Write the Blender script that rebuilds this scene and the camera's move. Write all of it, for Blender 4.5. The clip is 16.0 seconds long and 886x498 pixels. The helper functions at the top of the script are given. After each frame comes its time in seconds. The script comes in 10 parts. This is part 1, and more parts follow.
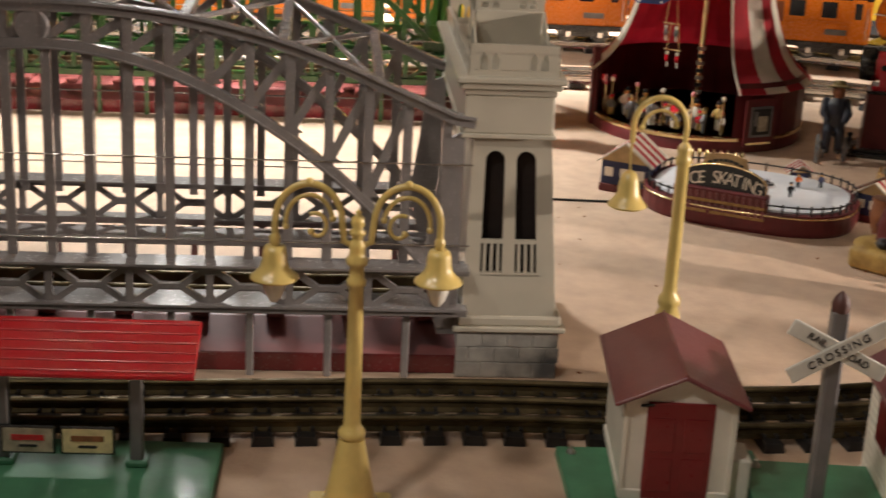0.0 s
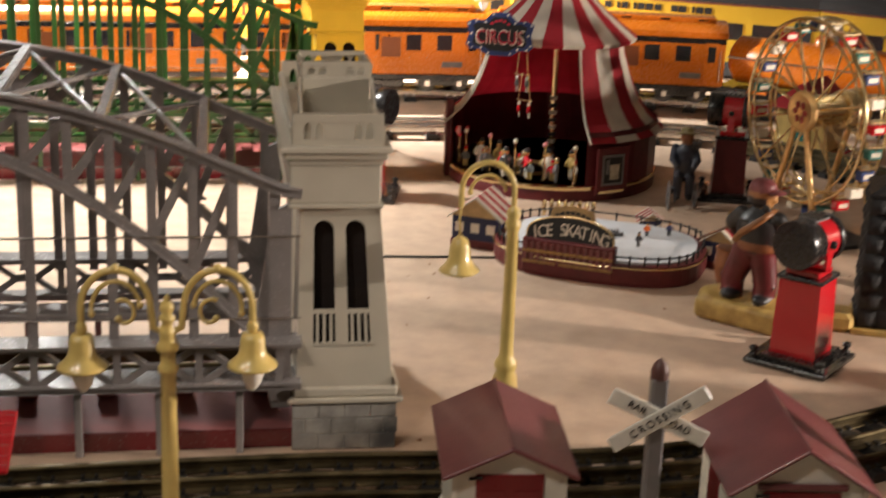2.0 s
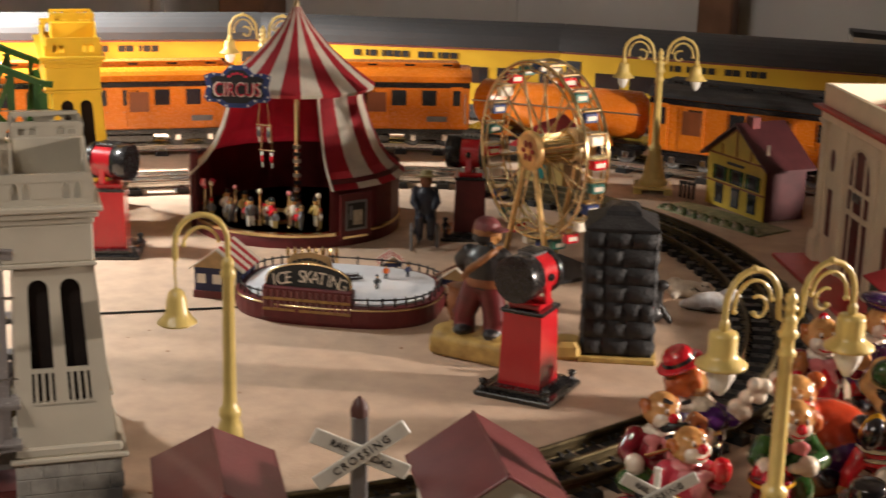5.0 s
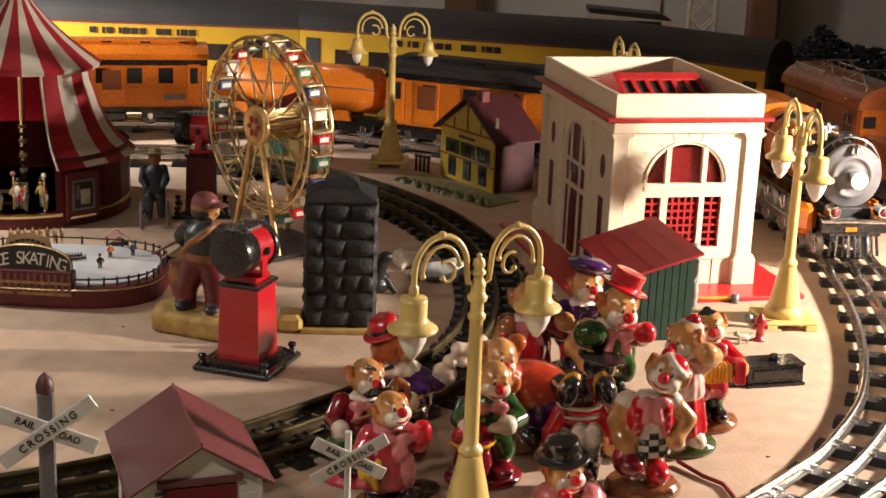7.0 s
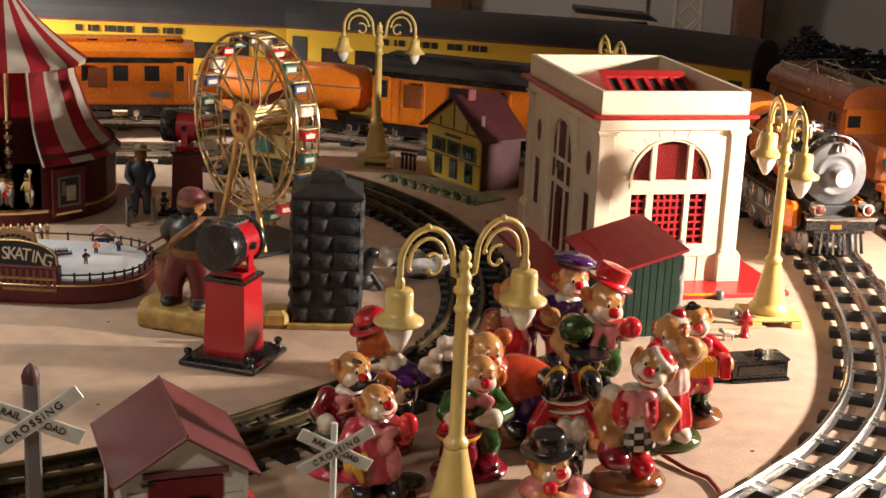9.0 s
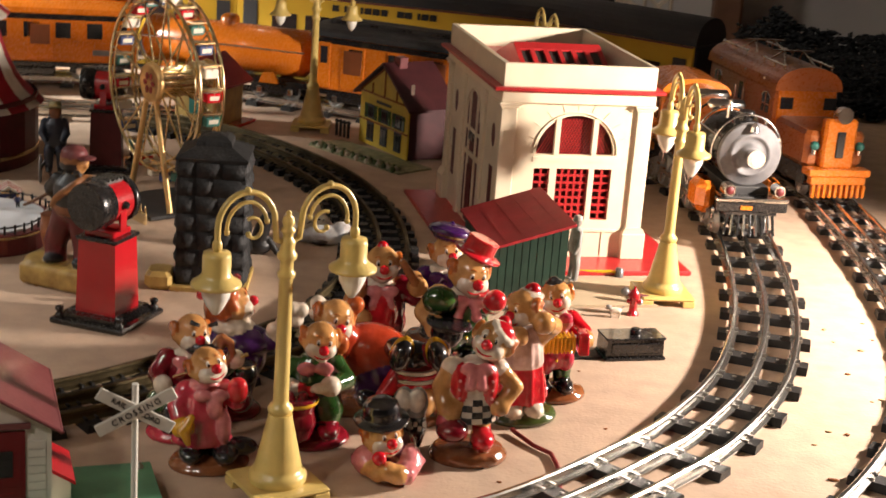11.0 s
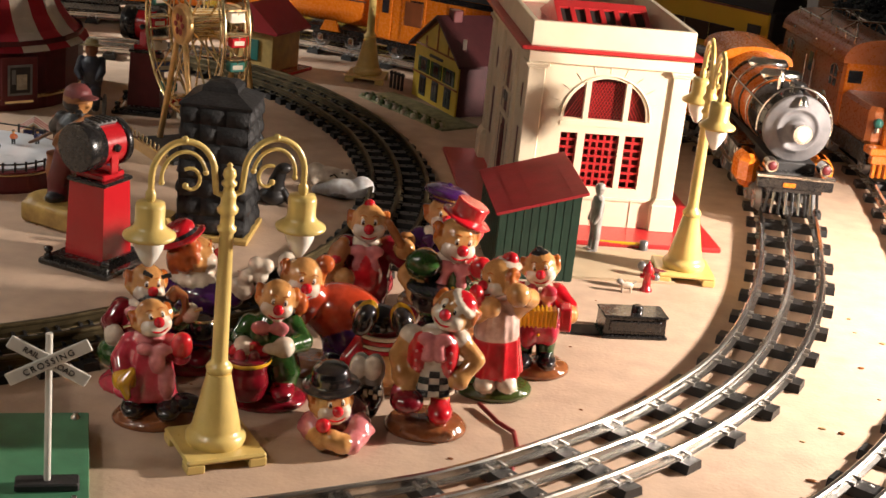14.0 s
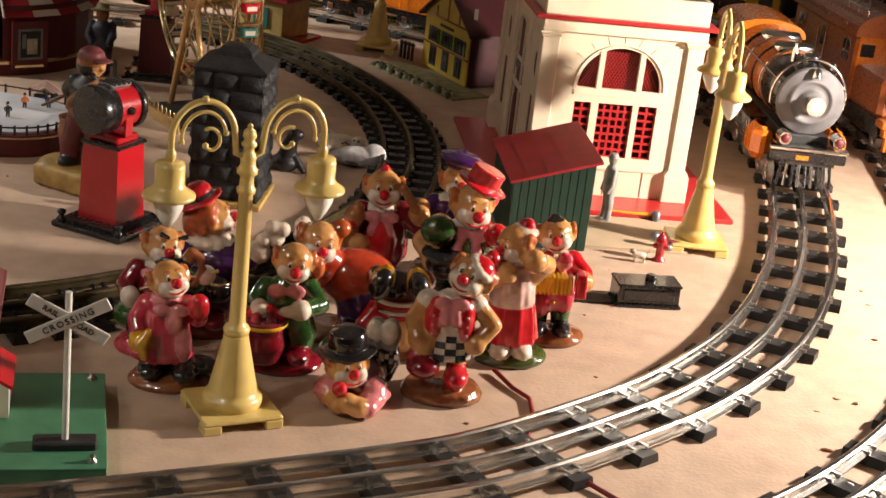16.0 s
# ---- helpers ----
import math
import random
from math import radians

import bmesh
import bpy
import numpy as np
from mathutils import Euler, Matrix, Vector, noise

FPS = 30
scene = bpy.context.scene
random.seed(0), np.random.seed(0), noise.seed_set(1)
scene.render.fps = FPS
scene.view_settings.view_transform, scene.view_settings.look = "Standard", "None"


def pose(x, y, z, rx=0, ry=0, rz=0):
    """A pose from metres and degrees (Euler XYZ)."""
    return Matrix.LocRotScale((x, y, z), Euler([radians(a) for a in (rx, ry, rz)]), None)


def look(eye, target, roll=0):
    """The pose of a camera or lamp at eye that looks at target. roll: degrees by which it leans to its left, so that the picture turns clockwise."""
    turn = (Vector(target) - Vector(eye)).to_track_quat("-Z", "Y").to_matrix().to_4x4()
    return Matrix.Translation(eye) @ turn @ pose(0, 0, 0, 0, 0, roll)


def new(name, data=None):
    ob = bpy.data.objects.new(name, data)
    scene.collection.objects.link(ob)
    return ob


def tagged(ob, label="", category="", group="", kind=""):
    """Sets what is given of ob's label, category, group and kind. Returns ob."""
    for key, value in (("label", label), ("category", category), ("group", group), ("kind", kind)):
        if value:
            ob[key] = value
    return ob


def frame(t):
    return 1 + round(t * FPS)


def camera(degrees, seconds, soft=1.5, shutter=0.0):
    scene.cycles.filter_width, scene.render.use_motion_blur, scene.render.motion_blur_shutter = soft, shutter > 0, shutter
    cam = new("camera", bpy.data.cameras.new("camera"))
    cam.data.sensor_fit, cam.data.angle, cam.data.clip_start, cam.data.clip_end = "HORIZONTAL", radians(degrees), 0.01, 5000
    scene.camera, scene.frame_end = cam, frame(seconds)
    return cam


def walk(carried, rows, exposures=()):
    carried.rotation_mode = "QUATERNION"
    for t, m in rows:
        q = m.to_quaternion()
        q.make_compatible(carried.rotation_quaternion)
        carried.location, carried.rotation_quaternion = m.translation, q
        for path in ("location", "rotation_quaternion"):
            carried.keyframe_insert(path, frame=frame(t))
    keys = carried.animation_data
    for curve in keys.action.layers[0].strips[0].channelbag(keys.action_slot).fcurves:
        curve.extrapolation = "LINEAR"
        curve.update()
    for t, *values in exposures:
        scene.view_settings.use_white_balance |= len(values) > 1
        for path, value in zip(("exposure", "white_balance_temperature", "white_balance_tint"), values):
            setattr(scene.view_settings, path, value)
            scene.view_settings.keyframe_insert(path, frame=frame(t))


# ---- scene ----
cam = camera(33.0, 16.0, shutter=0.5)
PATH = [
    (0, (0.012, -0.242, 0.397), (-0.866, 1.436, -0.248), 2.9),
    (0.5, (0.017, -0.237, 0.397), (-0.785, 1.482, -0.238), 3.2),
    (1, (0.026, -0.224, 0.39), (-0.768, 1.501, -0.24), 2.7),
    (1.5, (0.027, -0.217, 0.395), (-0.764, 1.507, -0.242), 2.1),
    (2, (0.04, -0.209, 0.415), (-0.721, 1.543, -0.178), 2.2),
    (2.5, (0.057, -0.204, 0.426), (-0.658, 1.585, -0.11), 1.7),
    (3, (0.057, -0.212, 0.427), (-0.634, 1.591, -0.093), 1.8),
    (3.2, (0.057, -0.215, 0.427), (-0.627, 1.591, -0.091), 1.8),
    (5.3, (0.111, -0.213, 0.423), (-0.344, 1.661, -0.108), 1.5),
    (5.5, (0.121, -0.213, 0.424), (-0.289, 1.67, -0.111), 1.6),
    (6, (0.139, -0.211, 0.423), (-0.165, 1.689, -0.121), 1.8),
    (6.5, (0.146, -0.212, 0.42), (-0.095, 1.695, -0.131), 2.1),
    (7, (0.148, -0.216, 0.423), (-0.074, 1.696, -0.12), 2.3),
    (7.5, (0.15, -0.221, 0.424), (-0.064, 1.695, -0.107), 2.2),
    (8, (0.149, -0.224, 0.424), (-0.062, 1.692, -0.11), 2.3),
    (8.2, (0.148, -0.226, 0.423), (-0.062, 1.69, -0.11), 2.3),
    (10.3, (0.157, -0.205, 0.414), (-0.036, 1.707, -0.138), 3.0),
    (10.5, (0.197, -0.212, 0.417), (0.002, 1.7, -0.136), 3.0),
    (11, (0.265, -0.197, 0.42), (0.033, 1.704, -0.157), 4.3),
    (11.5, (0.312, -0.168, 0.424), (-0.045, 1.697, -0.202), 6.1),
    (12, (0.35, -0.14, 0.427), (-0.07, 1.712, -0.202), 6.1),
    (12.5, (0.362, -0.129, 0.422), (-0.065, 1.717, -0.22), 5.5),
    (13, (0.364, -0.127, 0.424), (-0.047, 1.721, -0.221), 5.5),
    (13.5, (0.365, -0.127, 0.422), (-0.039, 1.723, -0.222), 5.7),
    (14, (0.363, -0.132, 0.421), (-0.036, 1.717, -0.228), 6.0),
    (14.5, (0.358, -0.135, 0.419), (-0.028, 1.715, -0.237), 6.4),
    (15, (0.354, -0.136, 0.414), (-0.025, 1.712, -0.252), 6.9),
    (15.5, (0.354, -0.136, 0.413), (-0.031, 1.707, -0.262), 6.9),
    (16, (0.352, -0.135, 0.412), (-0.039, 1.705, -0.266), 6.7),
]
walk(cam, [(t, look(eye, target, roll)) for t, eye, target, roll in PATH], ((0.0, 0.03), (3.0, 0.0), (8.0, 0.02), (11.0, -0.06), (12.5, -0.12), (14.5, -0.14), (15.5, -0.2), (16.0, -0.21)))

# ---- light ----
world = bpy.data.worlds.new("world")
world.use_nodes = True
scene.world = world
bg = world.node_tree.nodes["Background"]
bg.inputs[0].default_value = (1.0, 0.86, 0.70, 1)
bg.inputs[1].default_value = 0.0025


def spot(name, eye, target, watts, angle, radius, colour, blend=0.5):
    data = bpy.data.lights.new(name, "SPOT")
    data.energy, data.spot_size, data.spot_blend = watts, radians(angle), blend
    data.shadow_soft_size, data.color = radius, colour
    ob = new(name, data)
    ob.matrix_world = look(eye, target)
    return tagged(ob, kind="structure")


# unseen work lamps round the layout, judged from their light, and the room's lamp
spot("work_lamp_right", (0.86, 1.08, 0.30), (0.42, 0.98, 0.0), 80, 125, 0.025, (1.0, 0.855, 0.745), 0.6)
spot("work_lamp_left", (-0.98, 1.04, 0.52), (-0.93, 0.98, 0.0), 40, 130, 0.03, (1.0, 0.975, 0.93), 0.9)
spot("work_lamp_back", (-1.42, 1.52, 0.42), (-1.16, 1.66, 0.0), 400, 92, 0.03, (1.0, 0.975, 0.92), 0.8)
# extra unseen spot, added to brighten the foreground huts and track
spot("work_lamp_front", (-0.36, -0.28, 1.05), (-0.07, 0.42, 0.0), 16, 60, 0.05, (1.0, 0.90, 0.80), 0.9)
# no lamp known here; spot added to brighten the far wall
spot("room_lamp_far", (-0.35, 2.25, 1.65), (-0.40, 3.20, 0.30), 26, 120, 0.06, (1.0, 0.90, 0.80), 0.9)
room = bpy.data.lights.new("room_lamp", "AREA")
room.shape, room.energy, room.size, room.color = "DISK", 1.75, 0.10, (1.0, 0.92, 0.82)
room_lamp = tagged(new("room_lamp", room), kind="structure")
room_lamp.matrix_world = look((-0.75, -0.05, 0.95), (-0.1, 1.0, 0.0))


# ---- materials ----
TINT = {}


def mat(name, colour, rough=0.5, metal=0.0, vary=0.15, scale=60.0, bump=0.0, bump_scale=400.0, coat=0.0, stain=None, amount=0.0, transmission=0.0, spec=0.5, glow=0.0):
    """Base colour with broad stains and fine grain, uneven gloss and fine relief, in object metres."""
    m = bpy.data.materials.new(name)
    TINT[name] = colour
    m.use_nodes = True
    nt = m.node_tree
    b = nt.nodes["Principled BSDF"]
    tex = nt.nodes.new("ShaderNodeTexCoord")
    big = nt.nodes.new("ShaderNodeTexNoise")
    big.inputs["Scale"].default_value, big.inputs["Detail"].default_value = scale, 4
    fine = nt.nodes.new("ShaderNodeTexNoise")
    fine.inputs["Scale"].default_value, fine.inputs["Detail"].default_value = bump_scale, 3
    info = nt.nodes.new("ShaderNodeObjectInfo")
    for n in (big, fine):
        nt.links.new(tex.outputs["Object"], n.inputs["Vector"])
    ramp = nt.nodes.new("ShaderNodeMapRange")
    ramp.inputs[1].default_value, ramp.inputs[2].default_value = 0.3, 0.7
    nt.links.new(big.outputs["Fac"], ramp.inputs[0])
    mix = nt.nodes.new("ShaderNodeMix")
    mix.data_type = "RGBA"
    lo = [c * (1 - vary) for c in colour]
    hi = [min(1, c * (1 + vary)) for c in colour]
    mix.inputs[6].default_value, mix.inputs[7].default_value = (*lo, 1), (*hi, 1)
    nt.links.new(ramp.outputs[0], mix.inputs[0])
    last = mix.outputs[2]
    if stain:
        r2 = nt.nodes.new("ShaderNodeMapRange")
        r2.inputs[1].default_value, r2.inputs[2].default_value, r2.inputs[4].default_value = 0.52, 0.70, amount
        n2 = nt.nodes.new("ShaderNodeTexNoise")
        n2.inputs["Scale"].default_value, n2.inputs["Detail"].default_value = scale * 0.37, 6
        nt.links.new(tex.outputs["Object"], n2.inputs["Vector"])
        nt.links.new(n2.outputs["Fac"], r2.inputs[0])
        mx = nt.nodes.new("ShaderNodeMix")
        mx.data_type = "RGBA"
        mx.inputs[7].default_value = (*stain, 1)
        nt.links.new(r2.outputs[0], mx.inputs[0])
        nt.links.new(last, mx.inputs[6])
        last = mx.outputs[2]
    hsv = nt.nodes.new("ShaderNodeHueSaturation")
    rv = nt.nodes.new("ShaderNodeMapRange")
    rv.inputs[3].default_value, rv.inputs[4].default_value = 0.93, 1.07
    nt.links.new(info.outputs["Random"], rv.inputs[0])
    nt.links.new(rv.outputs[0], hsv.inputs["Value"])
    nt.links.new(last, hsv.inputs["Color"])
    nt.links.new(hsv.outputs[0], b.inputs["Base Color"])
    rr = nt.nodes.new("ShaderNodeMapRange")
    rr.inputs[3].default_value, rr.inputs[4].default_value = max(0.02, rough - 0.08), min(1, rough + 0.1)
    nt.links.new(fine.outputs["Fac"], rr.inputs[0])
    nt.links.new(rr.outputs[0], b.inputs["Roughness"])
    b.inputs["Metallic"].default_value = metal
    b.inputs["Coat Weight"].default_value = coat
    b.inputs["Coat Roughness"].default_value = 0.08
    b.inputs["Transmission Weight"].default_value = transmission
    b.inputs["Specular IOR Level"].default_value = spec
    if glow:
        b.inputs["Emission Color"].default_value, b.inputs["Emission Strength"].default_value = (1, 0.85, 0.6, 1), glow
    if bump:
        bp = nt.nodes.new("ShaderNodeBump")
        bp.inputs["Strength"].default_value, bp.inputs["Distance"].default_value = bump, 0.001
        nt.links.new(fine.outputs["Fac"], bp.inputs["Height"])
        nt.links.new(bp.outputs[0], b.inputs["Normal"])
    return m


M_TABLE = mat("hardboard", (0.485, 0.35, 0.25), 0.75, vary=0.10, scale=48, bump=0.30, bump_scale=300, stain=(0.35, 0.245, 0.165), amount=0.45)
M_WALLG = mat("grey_board", (0.60, 0.585, 0.56), 0.8, vary=0.15, scale=2, bump=0.2, bump_scale=60)
M_POST = mat("rusty_post", (0.20, 0.10, 0.055), 0.7, vary=0.3, scale=9, bump=0.3, bump_scale=90)
M_FLOOR = mat("concrete", (0.18, 0.17, 0.16), 0.8, vary=0.2, scale=3)
M_TIE = mat("black_tie", (0.011, 0.010, 0.0095), 0.46, vary=0.3, scale=120, bump=0.2, bump_scale=700)
M_RAIL = mat("nickel_rail", (0.72, 0.70, 0.66), 0.22, 1.0, vary=0.12, scale=80, bump=0.05)
M_BRASSR = mat("tarnished_rail", (0.095, 0.072, 0.036), 0.52, 0.9, vary=0.45, scale=60, bump=0.1)
M_CLIP = mat("steel_clip", (0.55, 0.53, 0.5), 0.3, 1.0, vary=0.2)
M_LAMP = mat("cream_enamel", (0.66, 0.49, 0.16), 0.30, vary=0.08, scale=90, coat=0.4, bump=0.04)
M_BULB = mat("opal_glass", (0.85, 0.82, 0.74), 0.12, vary=0.03, coat=0.6)
M_BULBCLR = mat("clear_bulb", (0.9, 0.88, 0.8), 0.05, vary=0.03, transmission=0.7)
M_GREY = mat("grey_enamel", (0.25, 0.227, 0.22), 0.24, vary=0.12, scale=50, coat=0.4, bump=0.05)
M_GREEN = mat("green_enamel", (0.020, 0.075, 0.014), 0.3, vary=0.15, scale=50, coat=0.4)
M_CREAM = mat("putty_enamel", (0.52, 0.475, 0.385), 0.32, vary=0.05, scale=40, coat=0.3, bump=0.03)
M_YELLOW = mat("yellow_enamel", (0.72, 0.43, 0.03), 0.3, vary=0.06, scale=40, coat=0.3)
M_STONE = mat("printed_stone", (0.36, 0.34, 0.31), 0.5, vary=0.25, scale=60, bump=0.2, stain=(0.10, 0.10, 0.10), amount=0.75)
M_BASERED = mat("maroon_enamel", (0.16, 0.012, 0.016), 0.24, vary=0.12, scale=30, coat=0.5)
M_BASEPINK = mat("faded_red_deck", (0.27, 0.075, 0.07), 0.4, vary=0.2, scale=40, stain=(0.22, 0.05, 0.05), amount=0.6)
M_RED = mat("red_enamel", (0.46, 0.012, 0.018), 0.22, vary=0.08, scale=40, coat=0.6, bump=0.03)
M_ROOF = mat("roof_red_tin", (0.185, 0.050, 0.052), 0.32, vary=0.12, scale=40, coat=0.3, bump=0.05, stain=(0.15, 0.03, 0.03), amount=0.5)
M_WHITE = mat("ivory_tin", (0.80, 0.75, 0.65), 0.4, vary=0.05, scale=60, bump=0.04, stain=(0.5, 0.43, 0.32), amount=0.4)
M_DOOR = mat("crimson_door", (0.20, 0.008, 0.012), 0.3, vary=0.08, coat=0.3)
M_PLATE = mat("green_plate", (0.060, 0.20, 0.105), 0.50, vary=0.18, scale=50, coat=0.08, bump=0.08, stain=(0.02, 0.07, 0.035), amount=0.4)
M_BANK = mat("cream_stone_plastic", (0.74, 0.64, 0.47), 0.45, vary=0.05, scale=50, bump=0.06, bump_scale=300)
M_BANKRED = mat("red_grille", (0.42, 0.02, 0.022), 0.35, vary=0.08, coat=0.2)
# near-black colour standing in for the shade inside openings
M_INSHADE = mat("interior_shade", (0.02, 0.012, 0.01), 0.8)
M_SHEDG = mat("dark_green_plank", (0.014, 0.045, 0.028), 0.5, vary=0.2, scale=70, bump=0.15)
M_BLACK = mat("black_enamel", (0.012, 0.011, 0.011), 0.25, vary=0.3, scale=60, coat=0.5)
M_BLACKM = mat("black_matt", (0.02, 0.019, 0.019), 0.6, vary=0.3, scale=60, bump=0.2)
M_COAL = mat("dark_slate", (0.013, 0.013, 0.0135), 0.58, vary=0.35, scale=110, bump=0.7, bump_scale=350, stain=(0.05, 0.05, 0.05), amount=0.35)
M_ORANGE = mat("orange_enamel", (0.64, 0.17, 0.012), 0.26, vary=0.08, scale=20, coat=0.5)
# terracotta with the shade on the locomotive's sides put into its colour
M_SHADEBROWN = mat("shaded_terracotta_enamel", (0.34, 0.095, 0.022), 0.28, vary=0.12, scale=20, coat=0.5)
M_UPYEL = mat("stream_yellow", (0.62, 0.38, 0.03), 0.4, vary=0.06, scale=10, coat=0.2)
M_UPGREY = mat("stream_roof", (0.030, 0.029, 0.030), 0.68, vary=0.15, scale=8)
M_GLASS = mat("window_dark", (0.02, 0.022, 0.024), 0.14, vary=0.1, coat=1.0)
M_NICKEL = mat("nickel_plate", (0.75, 0.73, 0.70), 0.14, 1.0, vary=0.08)
M_GOLD = mat("gold_plate", (0.92, 0.73, 0.42), 0.17, 1.0, vary=0.12, scale=100)
M_IRON = mat("boiler_grey", (0.24, 0.235, 0.23), 0.38, 0.5, vary=0.12, scale=60)
M_SIGN = mat("sign_white", (0.72, 0.70, 0.63), 0.35, vary=0.08, scale=90, stain=(0.35, 0.3, 0.2), amount=0.4)
M_INK = mat("ink_black", (0.012, 0.012, 0.012), 0.5)
M_POSTG = mat("grey_post", (0.16, 0.15, 0.15), 0.35, vary=0.2, scale=60, coat=0.2)
M_CANVASR = mat("canvas_red", (0.36, 0.012, 0.022), 0.75, vary=0.12, scale=60, bump=0.25, bump_scale=900)
M_CANVASW = mat("canvas_white", (0.66, 0.60, 0.50), 0.75, vary=0.10, scale=60, bump=0.25, bump_scale=900)
for m in (M_CANVASR, M_CANVASW):
    # thin cloth lets some light through
    nt = m.node_tree
    thin, both, skin = nt.nodes.new("ShaderNodeBsdfTranslucent"), nt.nodes.new("ShaderNodeMixShader"), nt.nodes["Principled BSDF"]
    both.inputs[0].default_value = 0.30
    nt.links.new(skin.inputs["Base Color"].links[0].from_socket, thin.inputs["Color"])
    nt.links.new(skin.outputs[0], both.inputs[1])
    nt.links.new(thin.outputs[0], both.inputs[2])
    nt.links.new(both.outputs[0], nt.nodes["Material Output"].inputs["Surface"])
M_WINE = mat("wine_red", (0.11, 0.010, 0.012), 0.45, vary=0.2, scale=80)
M_NAVY = mat("navy", (0.012, 0.016, 0.06), 0.5, vary=0.2, scale=80)
M_ICE = mat("ice", (0.74, 0.77, 0.80), 0.15, vary=0.05, scale=60, stain=(0.55, 0.6, 0.66), amount=0.5)
M_WOODL = mat("pale_wood", (0.44, 0.28, 0.12), 0.5, vary=0.2, scale=90, bump=0.2)
M_GOLDBASE = mat("ochre_plaster", (0.46, 0.31, 0.09), 0.5, vary=0.2, scale=70, bump=0.4, bump_scale=250)
M_SKIN = mat("glazed_tan", (0.60, 0.31, 0.105), 0.16, vary=0.12, scale=110, coat=0.8, stain=(0.42, 0.15, 0.04), amount=0.8, bump=0.10, bump_scale=220)
M_CWHITE = mat("glazed_white", (0.76, 0.68, 0.56), 0.16, vary=0.06, coat=0.8, bump=0.15, bump_scale=200)
M_CRED = mat("glazed_red", (0.56, 0.010, 0.02), 0.14, vary=0.14, scale=140, coat=0.9, bump=0.15, bump_scale=200)
M_CCRIM = mat("glazed_crimson", (0.20, 0.006, 0.016), 0.16, vary=0.2, scale=140, coat=0.9, bump=0.45, bump_scale=170)
M_CPALE = mat("glazed_pale_pink", (0.66, 0.22, 0.235), 0.18, vary=0.12, scale=120, coat=0.8, bump=0.45, bump_scale=170)
M_CPINK = mat("glazed_pink", (0.52, 0.040, 0.070), 0.18, vary=0.18, scale=120, coat=0.8, bump=0.45, bump_scale=170)
M_CGREEN = mat("glazed_green", (0.024, 0.080, 0.016), 0.18, vary=0.3, scale=120, coat=0.8, bump=0.45, bump_scale=170)
M_CPURP = mat("glazed_purple", (0.055, 0.012, 0.10), 0.18, vary=0.25, scale=140, coat=0.8, bump=0.45, bump_scale=170)
M_CBLACK = mat("glazed_black", (0.014, 0.013, 0.015), 0.14, vary=0.3, coat=0.9)
M_CORNG = mat("glazed_orange", (0.50, 0.11, 0.025), 0.16, vary=0.2, scale=140, coat=0.8, bump=0.45, bump_scale=170)
M_CYEL = mat("glazed_yellow", (0.66, 0.36, 0.02), 0.18, vary=0.1, coat=0.8)
M_CBROWN = mat("glazed_brown", (0.24, 0.085, 0.030), 0.18, vary=0.3, scale=200, coat=0.8, bump=0.4, bump_scale=260)
M_GRASS = mat("flock_green", (0.06, 0.085, 0.02), 0.8, vary=0.5, scale=300, bump=1.0, bump_scale=600)
M_CGREY = mat("glazed_grey", (0.30, 0.29, 0.27), 0.25, vary=0.15, coat=0.6)
M_LEAD = mat("lead_grey", (0.20, 0.20, 0.20), 0.35, 0.6, vary=0.2, scale=120)
M_YHOUSE = mat("litho_yellow", (0.55, 0.38, 0.03), 0.4, vary=0.1, scale=80)
M_YARD = mat("litho_yard", (0.22, 0.22, 0.11), 0.55, vary=0.3, scale=120, stain=(0.4, 0.36, 0.22), amount=0.6)
M_MAROON = mat("maroon_roof_and_wall_shade", (0.055, 0.012, 0.014), 0.5, vary=0.25, scale=60)
M_WIRE = mat("red_wire", (0.22, 0.02, 0.02), 0.45)
M_WIREB = mat("black_wire", (0.02, 0.02, 0.02), 0.5)
M_BLUE = mat("litho_blue", (0.03, 0.05, 0.16), 0.4, vary=0.2)
M_TEAL = mat("gondola_green", (0.03, 0.16, 0.13), 0.3, coat=0.4)
M_MESH = mat("red_gauze", (0.11, 0.012, 0.012), 0.45, vary=0.35, scale=260)
M_PAVE = mat("printed_paving", (0.44, 0.34, 0.22), 0.6, vary=0.1, scale=30)
M_CARD = mat("poster_card", (0.42, 0.36, 0.26), 0.6, vary=0.3, scale=160)


